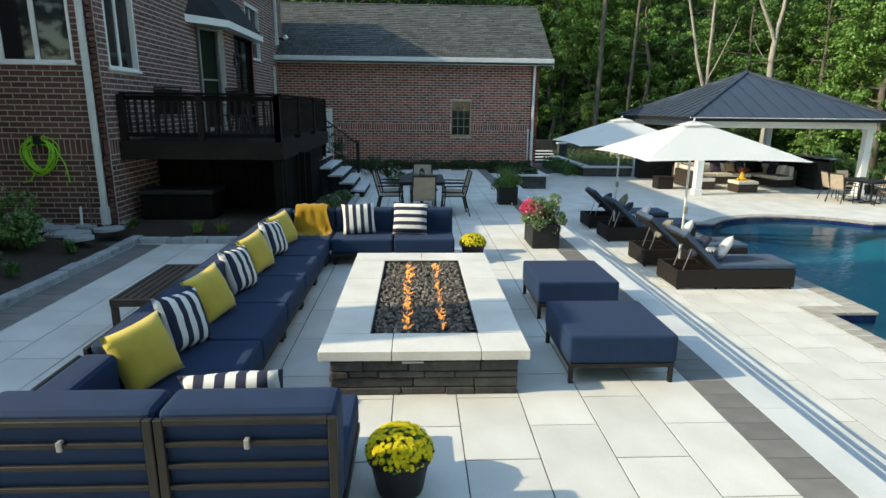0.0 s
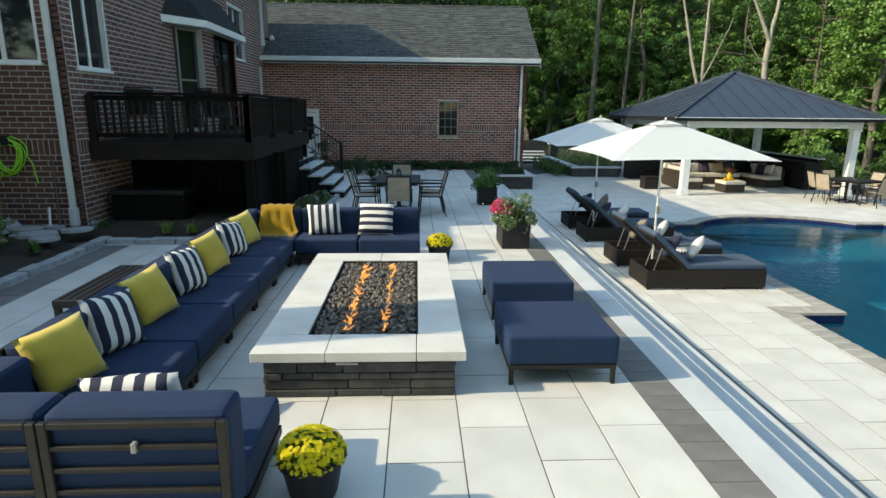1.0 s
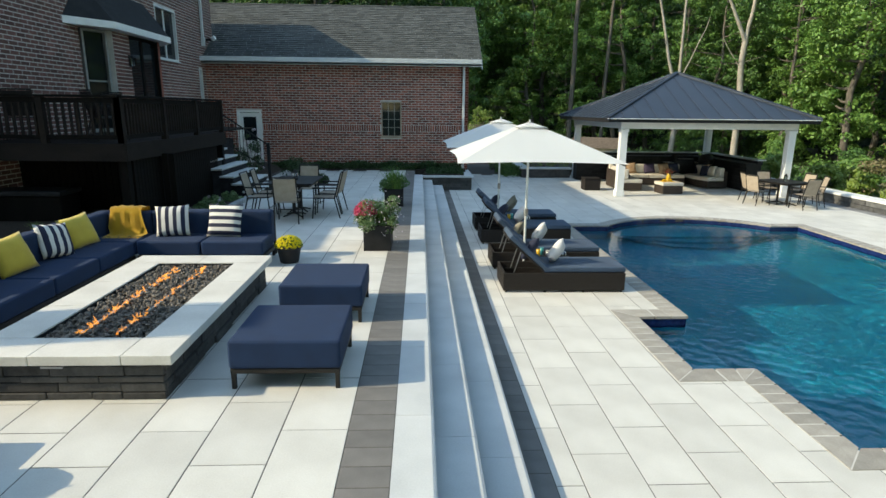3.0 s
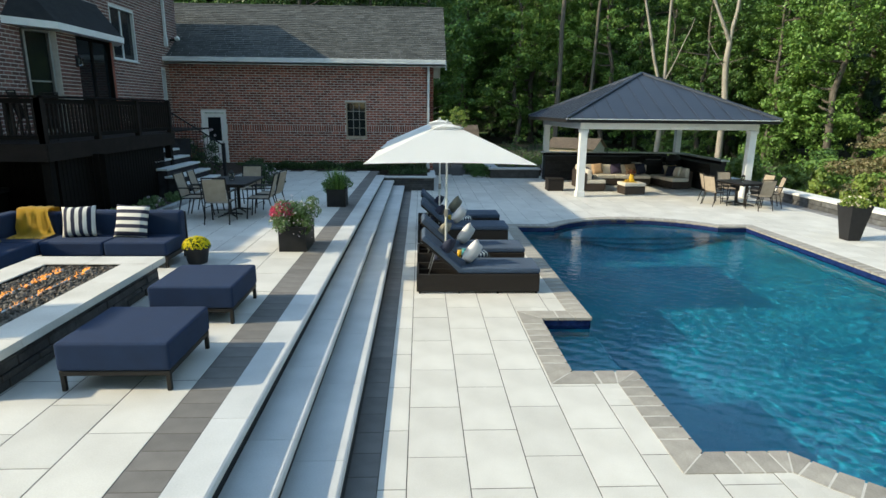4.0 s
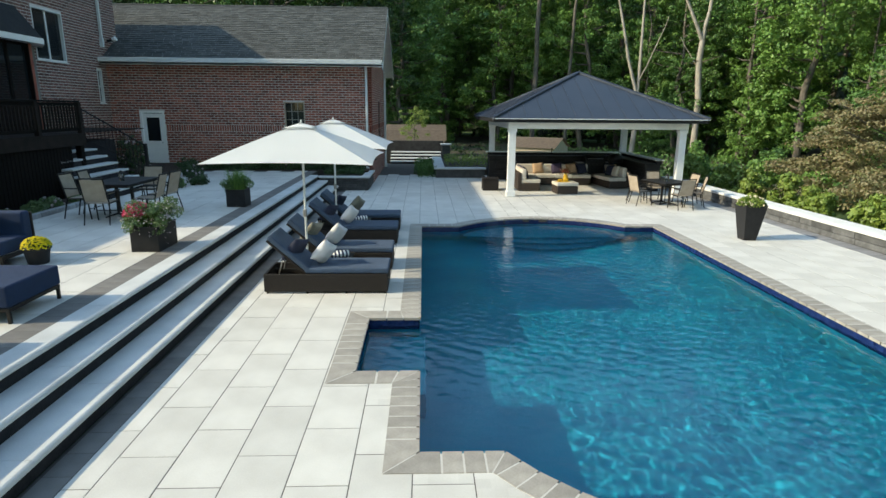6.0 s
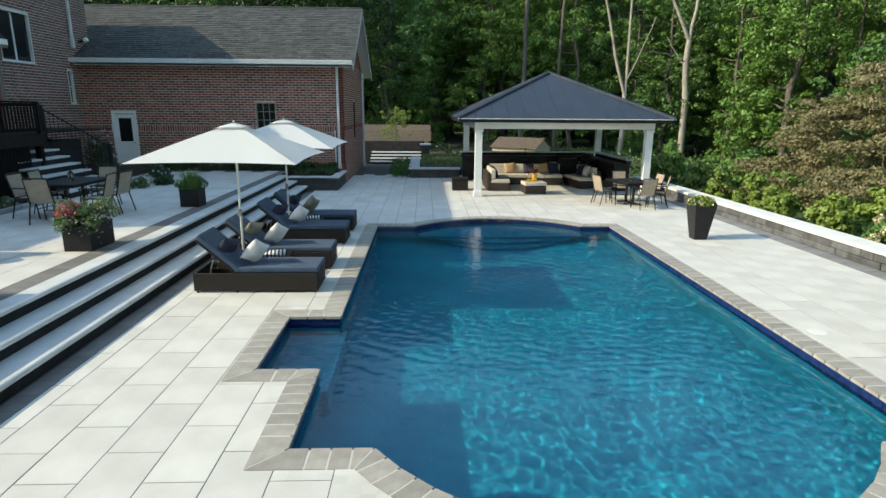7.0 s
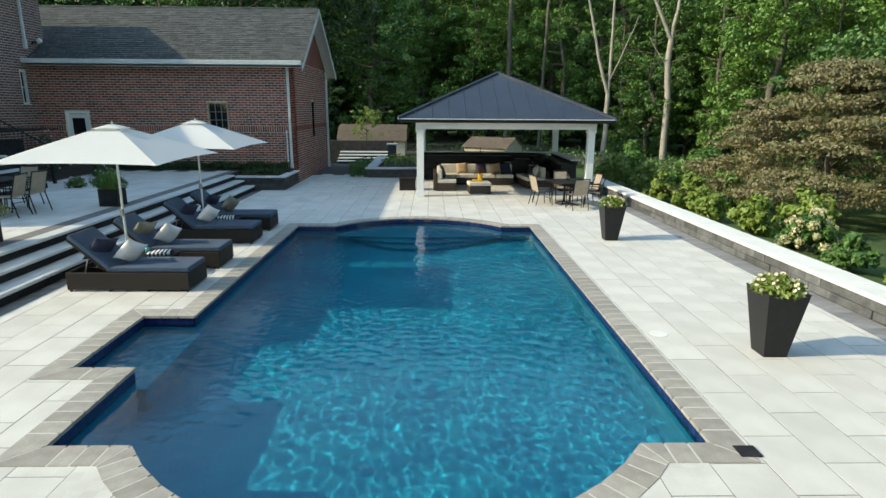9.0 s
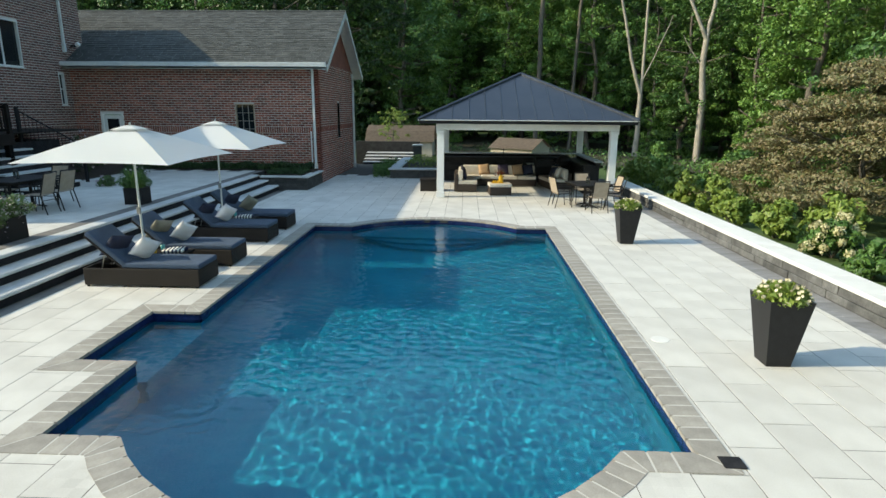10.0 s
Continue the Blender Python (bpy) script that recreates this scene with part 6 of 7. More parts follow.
# ---- sheds beyond ----
def shed(x, y, z, w, d, h, rh, label, roof_m="shedroof", gambrel=False):
    s = thing("shed", x, y, z, 0, label, "shed")
    part("wall", box(0, w, 0, d, 0, h), "shedwall", s)
    bm = bmesh.new()
    if gambrel:
        prof = [(-0.15, h - 0.05), (d * 0.18, h + rh * 0.65), (d / 2, h + rh), (d * 0.82, h + rh * 0.65), (d + 0.15, h - 0.05)]
    else:
        prof = [(-0.15, h - 0.05), (d / 2, h + rh), (d + 0.15, h - 0.05)]
    a = [bm.verts.new((-0.12, p[0], p[1])) for p in prof]
    b = [bm.verts.new((w + 0.12, p[0], p[1])) for p in prof]
    for k in range(len(prof) - 1):
        bm.faces.new((a[k], b[k], b[k + 1], a[k + 1]))
    bmesh.ops.solidify(bm, geom=bm.faces[:], thickness=0.06)
    part("roof", bm, roof_m, s)
    bm = bmesh.new()
    for xx in (0.001, w - 0.001):
        bm.faces.new([bm.verts.new((xx, min(d, max(0, p[0])), p[1] - 0.03)) for p in prof])
    part("gable", bm, "shedwall", s)
    return s


shed(4.5, 38.0, -0.9, 4.3, 3.0, 1.65, 0.95, "long beige garden shed with a brown barn roof", gambrel=True)
s2 = shed(13.0, 33.0, -0.3, 2.7, 2.1, 1.02, 0.5, "small cream garden shed with a brown roof")
s2.matrix_basis = pose(12.45, 33.6, -0.35, 0, 0, -35)


# ---- planting bed by the house ----
bedh = thing("mulch_bed", 0, 0, 0, 0, "dark mulch planting bed along the brick house", "planting bed", kind="structure")


def bed_sheet():
    bm = bmesh.new()
    g = []
    xs, ys = np.linspace(-12, -1.0, 34), np.linspace(3.5, 21.5, 46)
    for x in xs:
        row = []
        for y in ys:
            edge = min(1.0, max(0.0, (-3.25 - x) / 1.0)) if y < 8.9 else min(1.0, max(0.0, (y - 9.0) / 0.8))
            if y > 9.4:
                edge = min(edge, max(0, (-1.05 - x) * 3))
            z = U - 0.08 + 0.27 * edge + 0.03 * noise.noise((x * 2, y * 2, 0)) * (edge > 0)
            row.append(bm.verts.new((x, y, z)))
        g.append(row)
    for i in range(len(xs) - 1):
        for j in range(len(ys) - 1):
            bm.faces.new((g[i][j], g[i + 1][j], g[i + 1][j + 1], g[i][j + 1]))
    return bm


part("mulch", bed_sheet(), "mulch", bedh, smooth=True)
y = 3.6
while y < 8.95:
    e = y + RNG.uniform(0.22, 0.48)
    part("kerb_stone", box(-3.37 + RNG.uniform(-0.01, 0.01), -3.21 + RNG.uniform(-0.01, 0.01), y + 0.006, e - 0.006, U - 0.05, U + 0.09 + RNG.uniform(-0.012, 0.012), 0.012, 1), "kerb", bedh)
    y = e
x = -3.20
while x < -1.15:
    e = x + RNG.uniform(0.22, 0.48)
    part("kerb_stone", box(x + 0.006, e - 0.006, 9.0 + RNG.uniform(-0.01, 0.01), 9.16, U - 0.05, U + 0.09 + RNG.uniform(-0.012, 0.012), 0.012, 1), "kerb", bedh)
    x = e
y = 3.6
k = 0
while y < 8.9:
    part("border_paver", box(-3.20, -2.82, y + 0.003, y + 0.2, U - 0.02, U + 0.004, 0.003, 1), "band", bedh)
    y += 0.206
for k, (x, y, w, d, r) in enumerate(((-4.15, 8.85, 0.62, 0.42, 20), (-4.55, 9.25, 0.6, 0.40, -10), (-3.82, 8.55, 0.42, 0.36, 5), (-3.72, 9.2, 0.46, 0.34, 40), (-4.9, 9.0, 0.5, 0.35, 12), (-4.2, 9.4, 0.4, 0.25, -20))):
    st_ = thing("stepping_stone", x, y, U + 0.175, r, "flat grey stepping stone in the mulch bed", "stone", "stepping stones")
    bm = bmesh.new()
    ring = [bm.verts.new((w / 2 * math.cos(a) * (1 + 0.15 * noise.noise((a, k, 0))), d / 2 * math.sin(a) * (1 + 0.2 * noise.noise((a, k, 5))), 0.0)) for a in np.linspace(0, 2 * math.pi, 10)[:-1]]
    f = bm.faces.new(ring)
    g = bmesh.ops.extrude_face_region(bm, geom=[f])["geom"]
    bmesh.ops.translate(bm, verts=[v for v in g if isinstance(v, bmesh.types.BMVert)], vec=(0, 0, 0.045))
    bmesh.ops.recalc_face_normals(bm, faces=bm.faces)
    part("flag", bm, "paleflag", st_)


def shrub(x, y, z, rx, rz, material, seed, label, blooms=None, n=1600, leaf=0.05, name="shrub", bloom_n=60, bloom_r=0.07):
    r = np.random.default_rng(seed)
    s = thing(name, x, y, z, 0, label, "shrub")
    bm = bmesh.new()
    for k in range(7):
        a = k * 0.9
        tube((0, 0, -0.03), (math.cos(a) * rx * 0.6, math.sin(a) * rx * 0.6, rz * r.uniform(0.45, 0.85)), 0.012, 0.005, 5, bm)
    tagged(part("stem_cluster", bm, "bark", s), kind="stuff")
    m = 26
    c = ball_points(r, m, rx * 0.8, rx * 0.8, rz * 0.82, 0.35) + (0, 0, rz * 0.12)
    part("foliage", clumps("foliage", c, r.uniform(0.2, 0.36, m) * rx, n // m, leaf, r, material, 0.8), None, s)
    if blooms:
        heads = ball_points(r, bloom_n, rx * 0.98, rx * 0.98, rz * 0.95, 0.88) + (0, 0, rz * 0.1)
        tagged(part("bloom_cluster", clumps("bloom_cluster", heads, r.uniform(0.6, 1.0, bloom_n) * bloom_r, 46, bloom_r * 0.26, r, blooms, 1.1, 0.4, 0.1, 0.9), None, s), kind="stuff")
    return s


shrub(-4.45, 8.0, U + 0.12, 0.55, 0.85, "leaf", 51, "green shrub with pale flower heads in the mulch bed", "petal_cream", 3200, 0.035, bloom_n=22, bloom_r=0.05)
shrub(-4.5, 7.0, U + 0.12, 0.6, 0.5, "leaf_dark", 52, "dense dark green shrub in the mulch bed", None, 2600, 0.035)
shrub(-4.2, 6.1, U + 0.1, 0.5, 0.42, "leaf", 53, "low leafy shrub in the mulch bed", None, 1800, 0.035)
for k, (x, y, w) in enumerate(((-5.45, 9.35, 0.26), (-5.15, 9.42, 0.2), (-4.92, 9.38, 0.24), (-3.72, 9.72, 0.10))):
    bl = thing("boulder", x, y, U + 0.17, 0, "rough grey boulder at the foot of the brick wall", "stone", "grey boulders")
    bm = bmesh.new()
    bmesh.ops.create_icosphere(bm, subdivisions=3, radius=1.0)
    for v in bm.verts:
        d = 1 + 0.25 * noise.noise(v.co * 1.4 + Vector((k * 7, 0, 0))) + 0.1 * noise.noise(v.co * 4)
        v.co = Vector((v.co.x * w * d, v.co.y * w * 0.7 * d, max(-0.05, v.co.z * w * 0.75 * d)))
    part("rock", bm, "kerb", bl, smooth=True)
for k, (x, y) in enumerate(((-2.45, 9.45), (-3.6, 9.7), (-2.05, 9.45), (-3.7, 8.15), (-3.75, 7.0))):
    r = np.random.default_rng(60 + k)
    tf = thing("grass_tuft", x, y, U + 0.1, 0, "small tuft of lime green grass in the mulch", "grass", "grass tufts")
    vs, fs = blades(r, 70, 0.06, 0.12, 0.26, 0.9)
    me = bpy.data.meshes.new("tuft")
    me.from_pydata(vs, [], fs)
    me.materials.append(M["leaf_lime" if k in (0, 2) else "leaf"])
    part("tuft", me, None, tf)
# bed under the deck stairs
for k, (x, y, rr, h) in enumerate(((-0.8, 11.2, 0.28, 0.22), (-0.6, 11.9, 0.3, 0.24), (-0.75, 12.6, 0.3, 0.25), (-0.55, 13.3, 0.28, 0.25), (0.55, 16.1, 0.3, 0.3), (0.9, 16.8, 0.35, 0.3), (0.4, 17.8, 0.4, 0.45), (-0.3, 19.0, 0.5, 0.6), (-1.32, 17.9, 0.36, 1.6), (-3.0, 20.6, 0.6, 1.4), (-2.4, 19.9, 0.55, 1.1))):
    shrub(x, y, U, rr, h, "leaf_soft" if k < 5 else "leaf_dark", 70 + k, "small leafy plant with pale flowers by the stairs", "petal_lilac" if k % 2 == 0 else None, 1300, 0.03, bloom_n=14, bloom_r=0.04)
kb = thing("flower_bed", 0, 0, 0, 0, "narrow planting bed with a stone edge beside the stairs", "planting bed", kind="structure")
part("soil", box(-1.0, -0.36, 10.6, 13.9, U, U + 0.06), "mulch", kb)
for k in range(14):
    part("kerb_stone", box(-0.36, -0.24, 10.6 + 0.236 * k + 0.004, 10.6 + 0.236 * (k + 1) - 0.004, U, U + 0.1, 0.015, 1), "kerb", kb)

# hose on the wall, shovel and pipe leaning beside it
hose = thing("garden_hose", -4.80, HY - 0.03, 1.86, 0, "bright green garden hose coiled on a wall hook", "hose")


def hose_curve():
    cu = bpy.data.curves.new("hose_curve", "CURVE")
    cu.dimensions, cu.bevel_depth, cu.bevel_resolution = "3D", 0.011, 2
    for k in range(9):
        r = random.Random(k)
        sp = cu.splines.new("POLY")
        rx, rz, dx, dz = r.uniform(0.22, 0.34), r.uniform(0.2, 0.28), r.uniform(-0.05, 0.05), r.uniform(-0.06, 0.02)
        sp.points.add(31)
        for i in range(32):
            a = 2 * math.pi * i / 31
            sp.points[i].co = (dx + rx * math.cos(a) * (0.8 + 0.2 * math.sin(a)) , -0.03 - 0.012 * (k % 5) - 0.02 * math.sin(a + k), dz + rz * math.sin(a), 1)
    for pts_ in (((0.27, -0.08, 0.05), (0.36, -0.05, -0.15), (0.39, -0.04, -0.45)), ((-0.1, -0.08, -0.28), (-0.2, -0.06, -0.42), (-0.33, -0.05, -0.45))):
        sp = cu.splines.new("POLY")
        sp.points.add(2)
        for i, c in enumerate(pts_):
            sp.points[i].co = (*c, 1)
    ob = bpy.data.objects.new("tmp", cu)
    me = bpy.data.meshes.new_from_object(ob)
    bpy.data.objects.remove(ob)
    me.materials.clear()
    me.materials.append(M["hose"])
    me.name = "coil"
    return me


part("coil", hose_curve(), None, hose)
part("hook", box(-0.05, 0.05, -0.12, 0.03, 0.15, 0.3, 0.02, 2), "black", hose, "black wall hook")
for nm, x, top, m, lab in (("pipe_stub", -4.02, 0.95, "white", "short white pipe standing against the brick wall"), ("garden_tool", -3.86, 1.75, "bark", "long-handled garden tool leaning on the brick wall")):
    g = thing(nm, x - 0.3, HY - 0.12, U + 0.14, 0, lab, "tool" if nm == "garden_tool" else "pipe")
    part("shaft", tube((0.06, -0.06, 0), (0, 0.08, top - 0.6), 0.02 if nm == "pipe_stub" else 0.013, seg=8), m, g)

# ---- deck with railing, stairs and storage box ----
deck = thing("deck", 0, 0, 0, 0, "raised dark-stained timber deck with a balustrade", "deck")
DX0, DX1, DY0, DY1, DZ = HX + 0.01, -1.13, 9.93, 14.98, 2.045
for k in range(int((DY1 - DY0) / 0.14)):
    part("board", box(DX0, DX1, DY0 + 0.14 * k + 0.003, DY0 + 0.14 * (k + 1) - 0.003, DZ - 0.03, DZ), "deckwood", deck)
part("board", box(DX0, DX1 - 0.4, DY1, 19.0, DZ - 0.03, DZ), "deckwood", deck)
part("fascia", box(DX0, DX1 + 0.02, DY0 - 0.03, DY0 - 0.002, DZ - 0.29, DZ + 0.004, 0.004, 1), "deckwood", deck, "dark brown fascia board")
part("fascia", box(DX1 + 0.002, DX1 + 0.03, DY0, DY1, DZ - 0.29, DZ + 0.004, 0.004, 1), "deckwood", deck)
# Under-deck parts: the shade there is in the dark wood colour.
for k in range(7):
    part("joist", box(DX0 + 0.1 + 0.4 * k, DX0 + 0.15 + 0.4 * k, DY0, DY1, DZ - 0.25, DZ - 0.031), "darkwood_shade", deck)
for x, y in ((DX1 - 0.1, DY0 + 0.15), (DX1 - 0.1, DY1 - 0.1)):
    part("support_post", box(x - 0.07, x + 0.07, y - 0.07, y + 0.07, U, DZ - 0.29), "darkwood_shade", deck)
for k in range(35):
    part("skirting_board", box(DX1 - 0.06, DX1 - 0.03, DY0 + 0.3 + 0.12 * k, DY0 + 0.405 + 0.12 * k, U, DZ - 0.29), "darkwood_shade", deck)
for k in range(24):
    part("skirting_board", box(DX0 + 0.12 * k, DX0 + 0.105 + 0.12 * k, DY0 + 1.3, DY0 + 1.33, U, DZ - 0.25), "darkwood_shade", deck)
RT = DZ + 0.79


def rail_run(x0, y0, x1, y1, posts):
    n = Vector((x1 - x0, y1 - y0, 0))
    L = n.length
    rz = math.degrees(math.atan2(n.y, n.x))
    m = pose(x0, y0, 0, 0, 0, rz)
    part("top_rail", box(0, L, -0.065, 0.065, RT - 0.04, RT, 0.006, 1), "darkwood_shade", deck, m=m)
    part("rail", box(0, L, -0.02, 0.02, RT - 0.13, RT - 0.05), "darkwood_shade", deck, m=m)
    part("rail", box(0, L, -0.02, 0.02, DZ + 0.07, DZ + 0.14), "darkwood_shade", deck, m=m)
    for k in range(posts + 1):
        u = L * k / posts
        part("post", box(u - 0.05, u + 0.05, -0.05, 0.05, DZ + 0.001, RT - 0.041), "deckwood", deck, m=m)
    k = 0.11
    while k < L - 0.05:
        part("baluster", box(k - 0.019, k + 0.019, -0.018, 0.018, DZ + 0.141, RT - 0.131), "deckwood", deck, m=m)
        k += 0.115


rail_run(DX0 + 0.06, DY0 + 0.06, DX1 - 0.05, DY0 + 0.06, 2)
rail_run(DX1 - 0.05, DY0 + 0.06, DX1 - 0.05, DY1 - 0.05, 3)
for x, y, rz in ((-3.3, 10.8, 30), (-1.9, 11.0, -40), (-2.6, 12.2, 170)):
    c = copy_thing(chair, pose(x, y, DZ, 0, 0, rz))
    tagged(c, "dark metal patio chair on the raised deck", group="chairs on the deck")
    for ch in c.children:
        if ch.name.startswith(("seat", "backrest")) and "rail" not in ch.name:
            ch.data = ch.data.copy()
            ch.data.materials.clear()
            ch.data.materials.append(M["wicker"])
dt = thing("deck_table", -2.6, 11.3, DZ, 0, "round dark metal table on the raised deck", "table")
part("top", lathe([(0.5, 0.68), (0.5, 0.70)], 28), "bronze", dt)
part("pedestal", tube((0, 0, 0), (0, 0, 0.68), 0.05, seg=12), "bronze", dt)

stairs = thing("deck_stairs", 0, 0, 0, 0, "stone stairs with pale treads from the deck to the terrace", "stairs", kind="structure")
for k in range(6):
    z = 1.60 - 0.178 * k
    x = -1.42 + 0.26 * k
    part("riser", box(x - 0.32, x - 0.03, 13.95, 15.95, max(0, U - 0.1), z - 0.05), "riser", stairs)
    part("tread", box(x - 0.34, x, 13.9, 16.0, z - 0.05, z, 0.008, 1), "tread", stairs, "pale grey stone tread")
part("landing", box(-2.9, -1.76, 15.0, 17.6, U, 1.77), "riser", stairs)
rail = thing("stair_railing", 0, 0, 0, 0, "black wrought-iron stair railing", "railing")
part("handrail", tube((-1.8, 16.1, 2.65), (-0.55, 16.9, 1.62), 0.02, seg=8), "black", rail)
part("bottom_rail", tube((-1.8, 16.1, 1.9), (-0.55, 16.9, 0.92), 0.012, seg=8), "black", rail)
part("newel", box(-0.59, -0.51, 16.86, 16.94, U, 1.68, 0.006, 1), "black", rail)
part("newel", box(-1.86, -1.78, 16.06, 16.14, 1.75, 2.75, 0.006, 1), "black", rail)
for k in range(16):
    u = k / 16 + 0.03
    x, y = -1.8 + 1.25 * u, 16.1 + 0.8 * u
    part("bar", tube((x, y, 1.9 - 0.98 * u), (x, y, 2.65 - 1.03 * u), 0.008, seg=6), "black", rail)

sb = thing("storage_box", -2.88, 10.35, U + 0.04, 0, "black resin storage chest with a lid under the deck", "storage box")
part("body", box(-0.70, 0.50, -0.3, 0.3, 0, 0.58, 0.015, 1), "darkwood_shade", sb)
part("lid", box(-0.73, 0.53, -0.33, 0.33, 0.581, 0.66, 0.02, 2), "black", sb, "grey-black lid")

# slatted low table behind the sofa
lt = thing("slatted_table", -1.30, 5.72, U, 0, "low black slatted metal table behind the sofa", "table")
for k in range(8):
    part("slat", box(-0.285 + 0.073 * k, -0.285 + 0.073 * k + 0.058, -0.565, 0.565, 0.375, 0.395, 0.004, 1), "black", lt)
for a, b, c, d in ((-0.33, 0.33, -0.61, -0.567), (-0.33, 0.33, 0.567, 0.61), (-0.33, -0.288, -0.566, 0.566), (0.29, 0.33, -0.566, 0.566)):
    part("apron", box(a, b, c, d, 0.33, 0.40, 0.004, 1), "black", lt)
for sx in (-0.3, 0.3):
    for sy in (-0.58, 0.58):
        part("leg", box(sx - 0.025, sx + 0.025, sy - 0.025, sy + 0.025, 0, 0.329), "black", lt)

# drain lids and skimmer
sk = thing("drain_cover", 13.18, 3.935, 0.006, 0, "square dark skimmer lid set in the coping", "drain cover")
part("lid", box(-0.09, 0.09, -0.08, 0.08, 0.0, 0.008, 0.003, 1), "riser", sk)
rl = thing("drain_cover", 13.44, 6.515, 0.002, 0, "round white skimmer cover in the paving", "drain cover")
part("lid", lathe([(0.11, 0.0), (0.11, 0.003), (0.10, 0.005)], 28), "cap", rl)


# ---- garden and woods ----
H, LB, LM, LF, LD = "petal_hydrangea", "leaf_lime", "leaf_lime", "leaf_light", "leaf"
for k, (x, y, rx, rz, m, bl, n) in enumerate(((18.55, 11.5, 0.55, 0.45, LD, H, 2600), (18.35, 10.0, 0.5, 0.35, LD, None, 2400), (18.8, 8.7, 0.7, 0.8, LM, None, 2400), (18.3, 13.3, 0.6, 0.6, LM, None, 2000), (18.0, 14.9, 0.55, 0.55, LB, None, 2000),
                                              (18.3, 16.6, 0.6, 0.65, LM, None, 2000), (18.0, 18.3, 0.6, 0.7, LB, None, 2000), (18.3, 20.0, 0.7, 0.8, LM, None, 2000), (19.9, 13.6, 0.8, 0.7, LB, None, 2200), (20.0, 17.8, 0.8, 0.8, LF, None, 2200),
                                              (20.6, 10.6, 0.8, 0.7, LB, None, 2200), (19.3, 6.6, 0.8, 0.8, LF, None, 2000), (17.6, 21.9, 0.8, 0.95, LB, None, 2000), (20.4, 21.5, 0.9, 1.1, LF, None, 2200), (22.5, 24.5, 1.0, 1.2, LD, None, 2200), (19.0, 24.5, 0.9, 1.2, LF, None, 2200))):
    z = -0.10 - min(1.2, max(0, x - 17.5) * 0.06)
    shrub(x, y, z, rx, rz + 0.4, m, 100 + k, "hydrangea bush with creamy white flower heads" if bl else "leafy yellow-green garden shrub beyond the wall", bl, n, 0.07, bloom_n=22, bloom_r=0.12)


def tree(name, seed, H, R, base, n, leaf, leaf_m, bark_m, trunk_r, label, limbs=9, lean=0.0, spread=0.28, flat=1.0, clump=64, wide=5.0):
    """A tapered, slightly bent trunk with limbs, and a crown of leaf sprays round the limb ends."""
    r = np.random.default_rng(seed)
    t = thing(name, 0, 0, 0, 0, label, "tree")
    bm = bmesh.new()
    pts = [Vector((0, 0, -0.4))]
    segs = 8
    for k in range(1, segs + 1):
        f = k / segs
        pts.append(Vector((lean * H * f + r.normal() * 0.012 * H, r.normal() * 0.012 * H, H * 0.93 * f)))
    for k in range(segs):
        tube(pts[k], pts[k + 1], trunk_r * (1 - 0.85 * k / segs), trunk_r * (1 - 0.85 * (k + 1) / segs), 9, bm, False)
    ends = []
    for k in range(limbs):
        f = base + (0.96 - base) * (k + r.random() * 0.6) / limbs
        i = min(segs - 1, int(f * segs))
        p = pts[i].lerp(pts[i + 1], f * segs - i)
        a = r.uniform(0, 2 * math.pi)
        prof = math.sin(math.pi * min(1, max(0.12, (1 - (f - base) / (1.05 - base)) * 0.9 + 0.1))) ** 0.6
        L = R * prof * r.uniform(0.75, 1.15)
        q = p + Vector((math.cos(a) * L, math.sin(a) * L, L * r.uniform(0.1, 0.6) * flat))
        w = trunk_r * (1 - 0.85 * f) * 0.5 + 0.01
        mid = p.lerp(q, 0.5) + Vector((0, 0, -0.06 * L))
        tube(p, mid, w, w * 0.65, 6, bm, False)
        tube(mid, q, w * 0.65, w * 0.2, 6, bm, False)
        ends += [np.array(q), np.array(p.lerp(q, 0.6)) + r.normal(size=3) * 0.3, np.array(q) + r.normal(size=3) * R * 0.25]
    ends.append(np.array(pts[-1]))
    part("trunk", bm, bark_m, t, smooth=True)
    if n:
        ends = np.array(ends)
        m = n // clump
        sub = ends[r.integers(0, len(ends), m)] + r.normal(size=(m, 3)) * (R * spread, R * spread, R * spread * 0.8 * flat)
        sub[:, 2] = np.maximum(sub[:, 2], 0.4)
        part("crown", clumps("crown", sub, r.uniform(0.6, 1.25, m) * leaf * wide, clump, leaf, r, leaf_m, 0.62 * (0.6 + 0.4 * flat)), None, t)
    return t


LBL = "tall leafy woodland tree in full summer green"
kinds = [tree("tree", 201, 22, 4.4, 0.06, 17000, 0.14, "leaf", "bark", 0.26, LBL, 22), tree("tree", 202, 24, 4.0, 0.10, 17000, 0.14, "leaf_light", "bark", 0.28, LBL, 22),
         tree("tree", 203, 20, 4.4, 0.05, 17000, 0.14, "leaf_dark", "bark", 0.24, "woodland tree with forest shade in its dark green", 22), tree("tree", 204, 25, 4.4, 0.26, 17000, 0.14, "leaf", "bark", 0.30, LBL, 18),
         tree("tree", 205, 19, 1.9, 0.03, 17000, 0.105, "leaf_light", "bark", 0.18, "slim tree clothed in bright green ivy", 34, spread=0.34),
         tree("tree", 206, 7, 2.2, 0.04, 6000, 0.12, "leaf", "bark", 0.10, "young green tree at the wood's edge", 14)]
TR = random.Random(77)
used = set()


def floor_z(x, y):
    return -0.10 - (min(1.2, (x - 17.5) * 0.06) if x > 17.5 else 0) - 0.02 * max(0, min(30, y - 24))


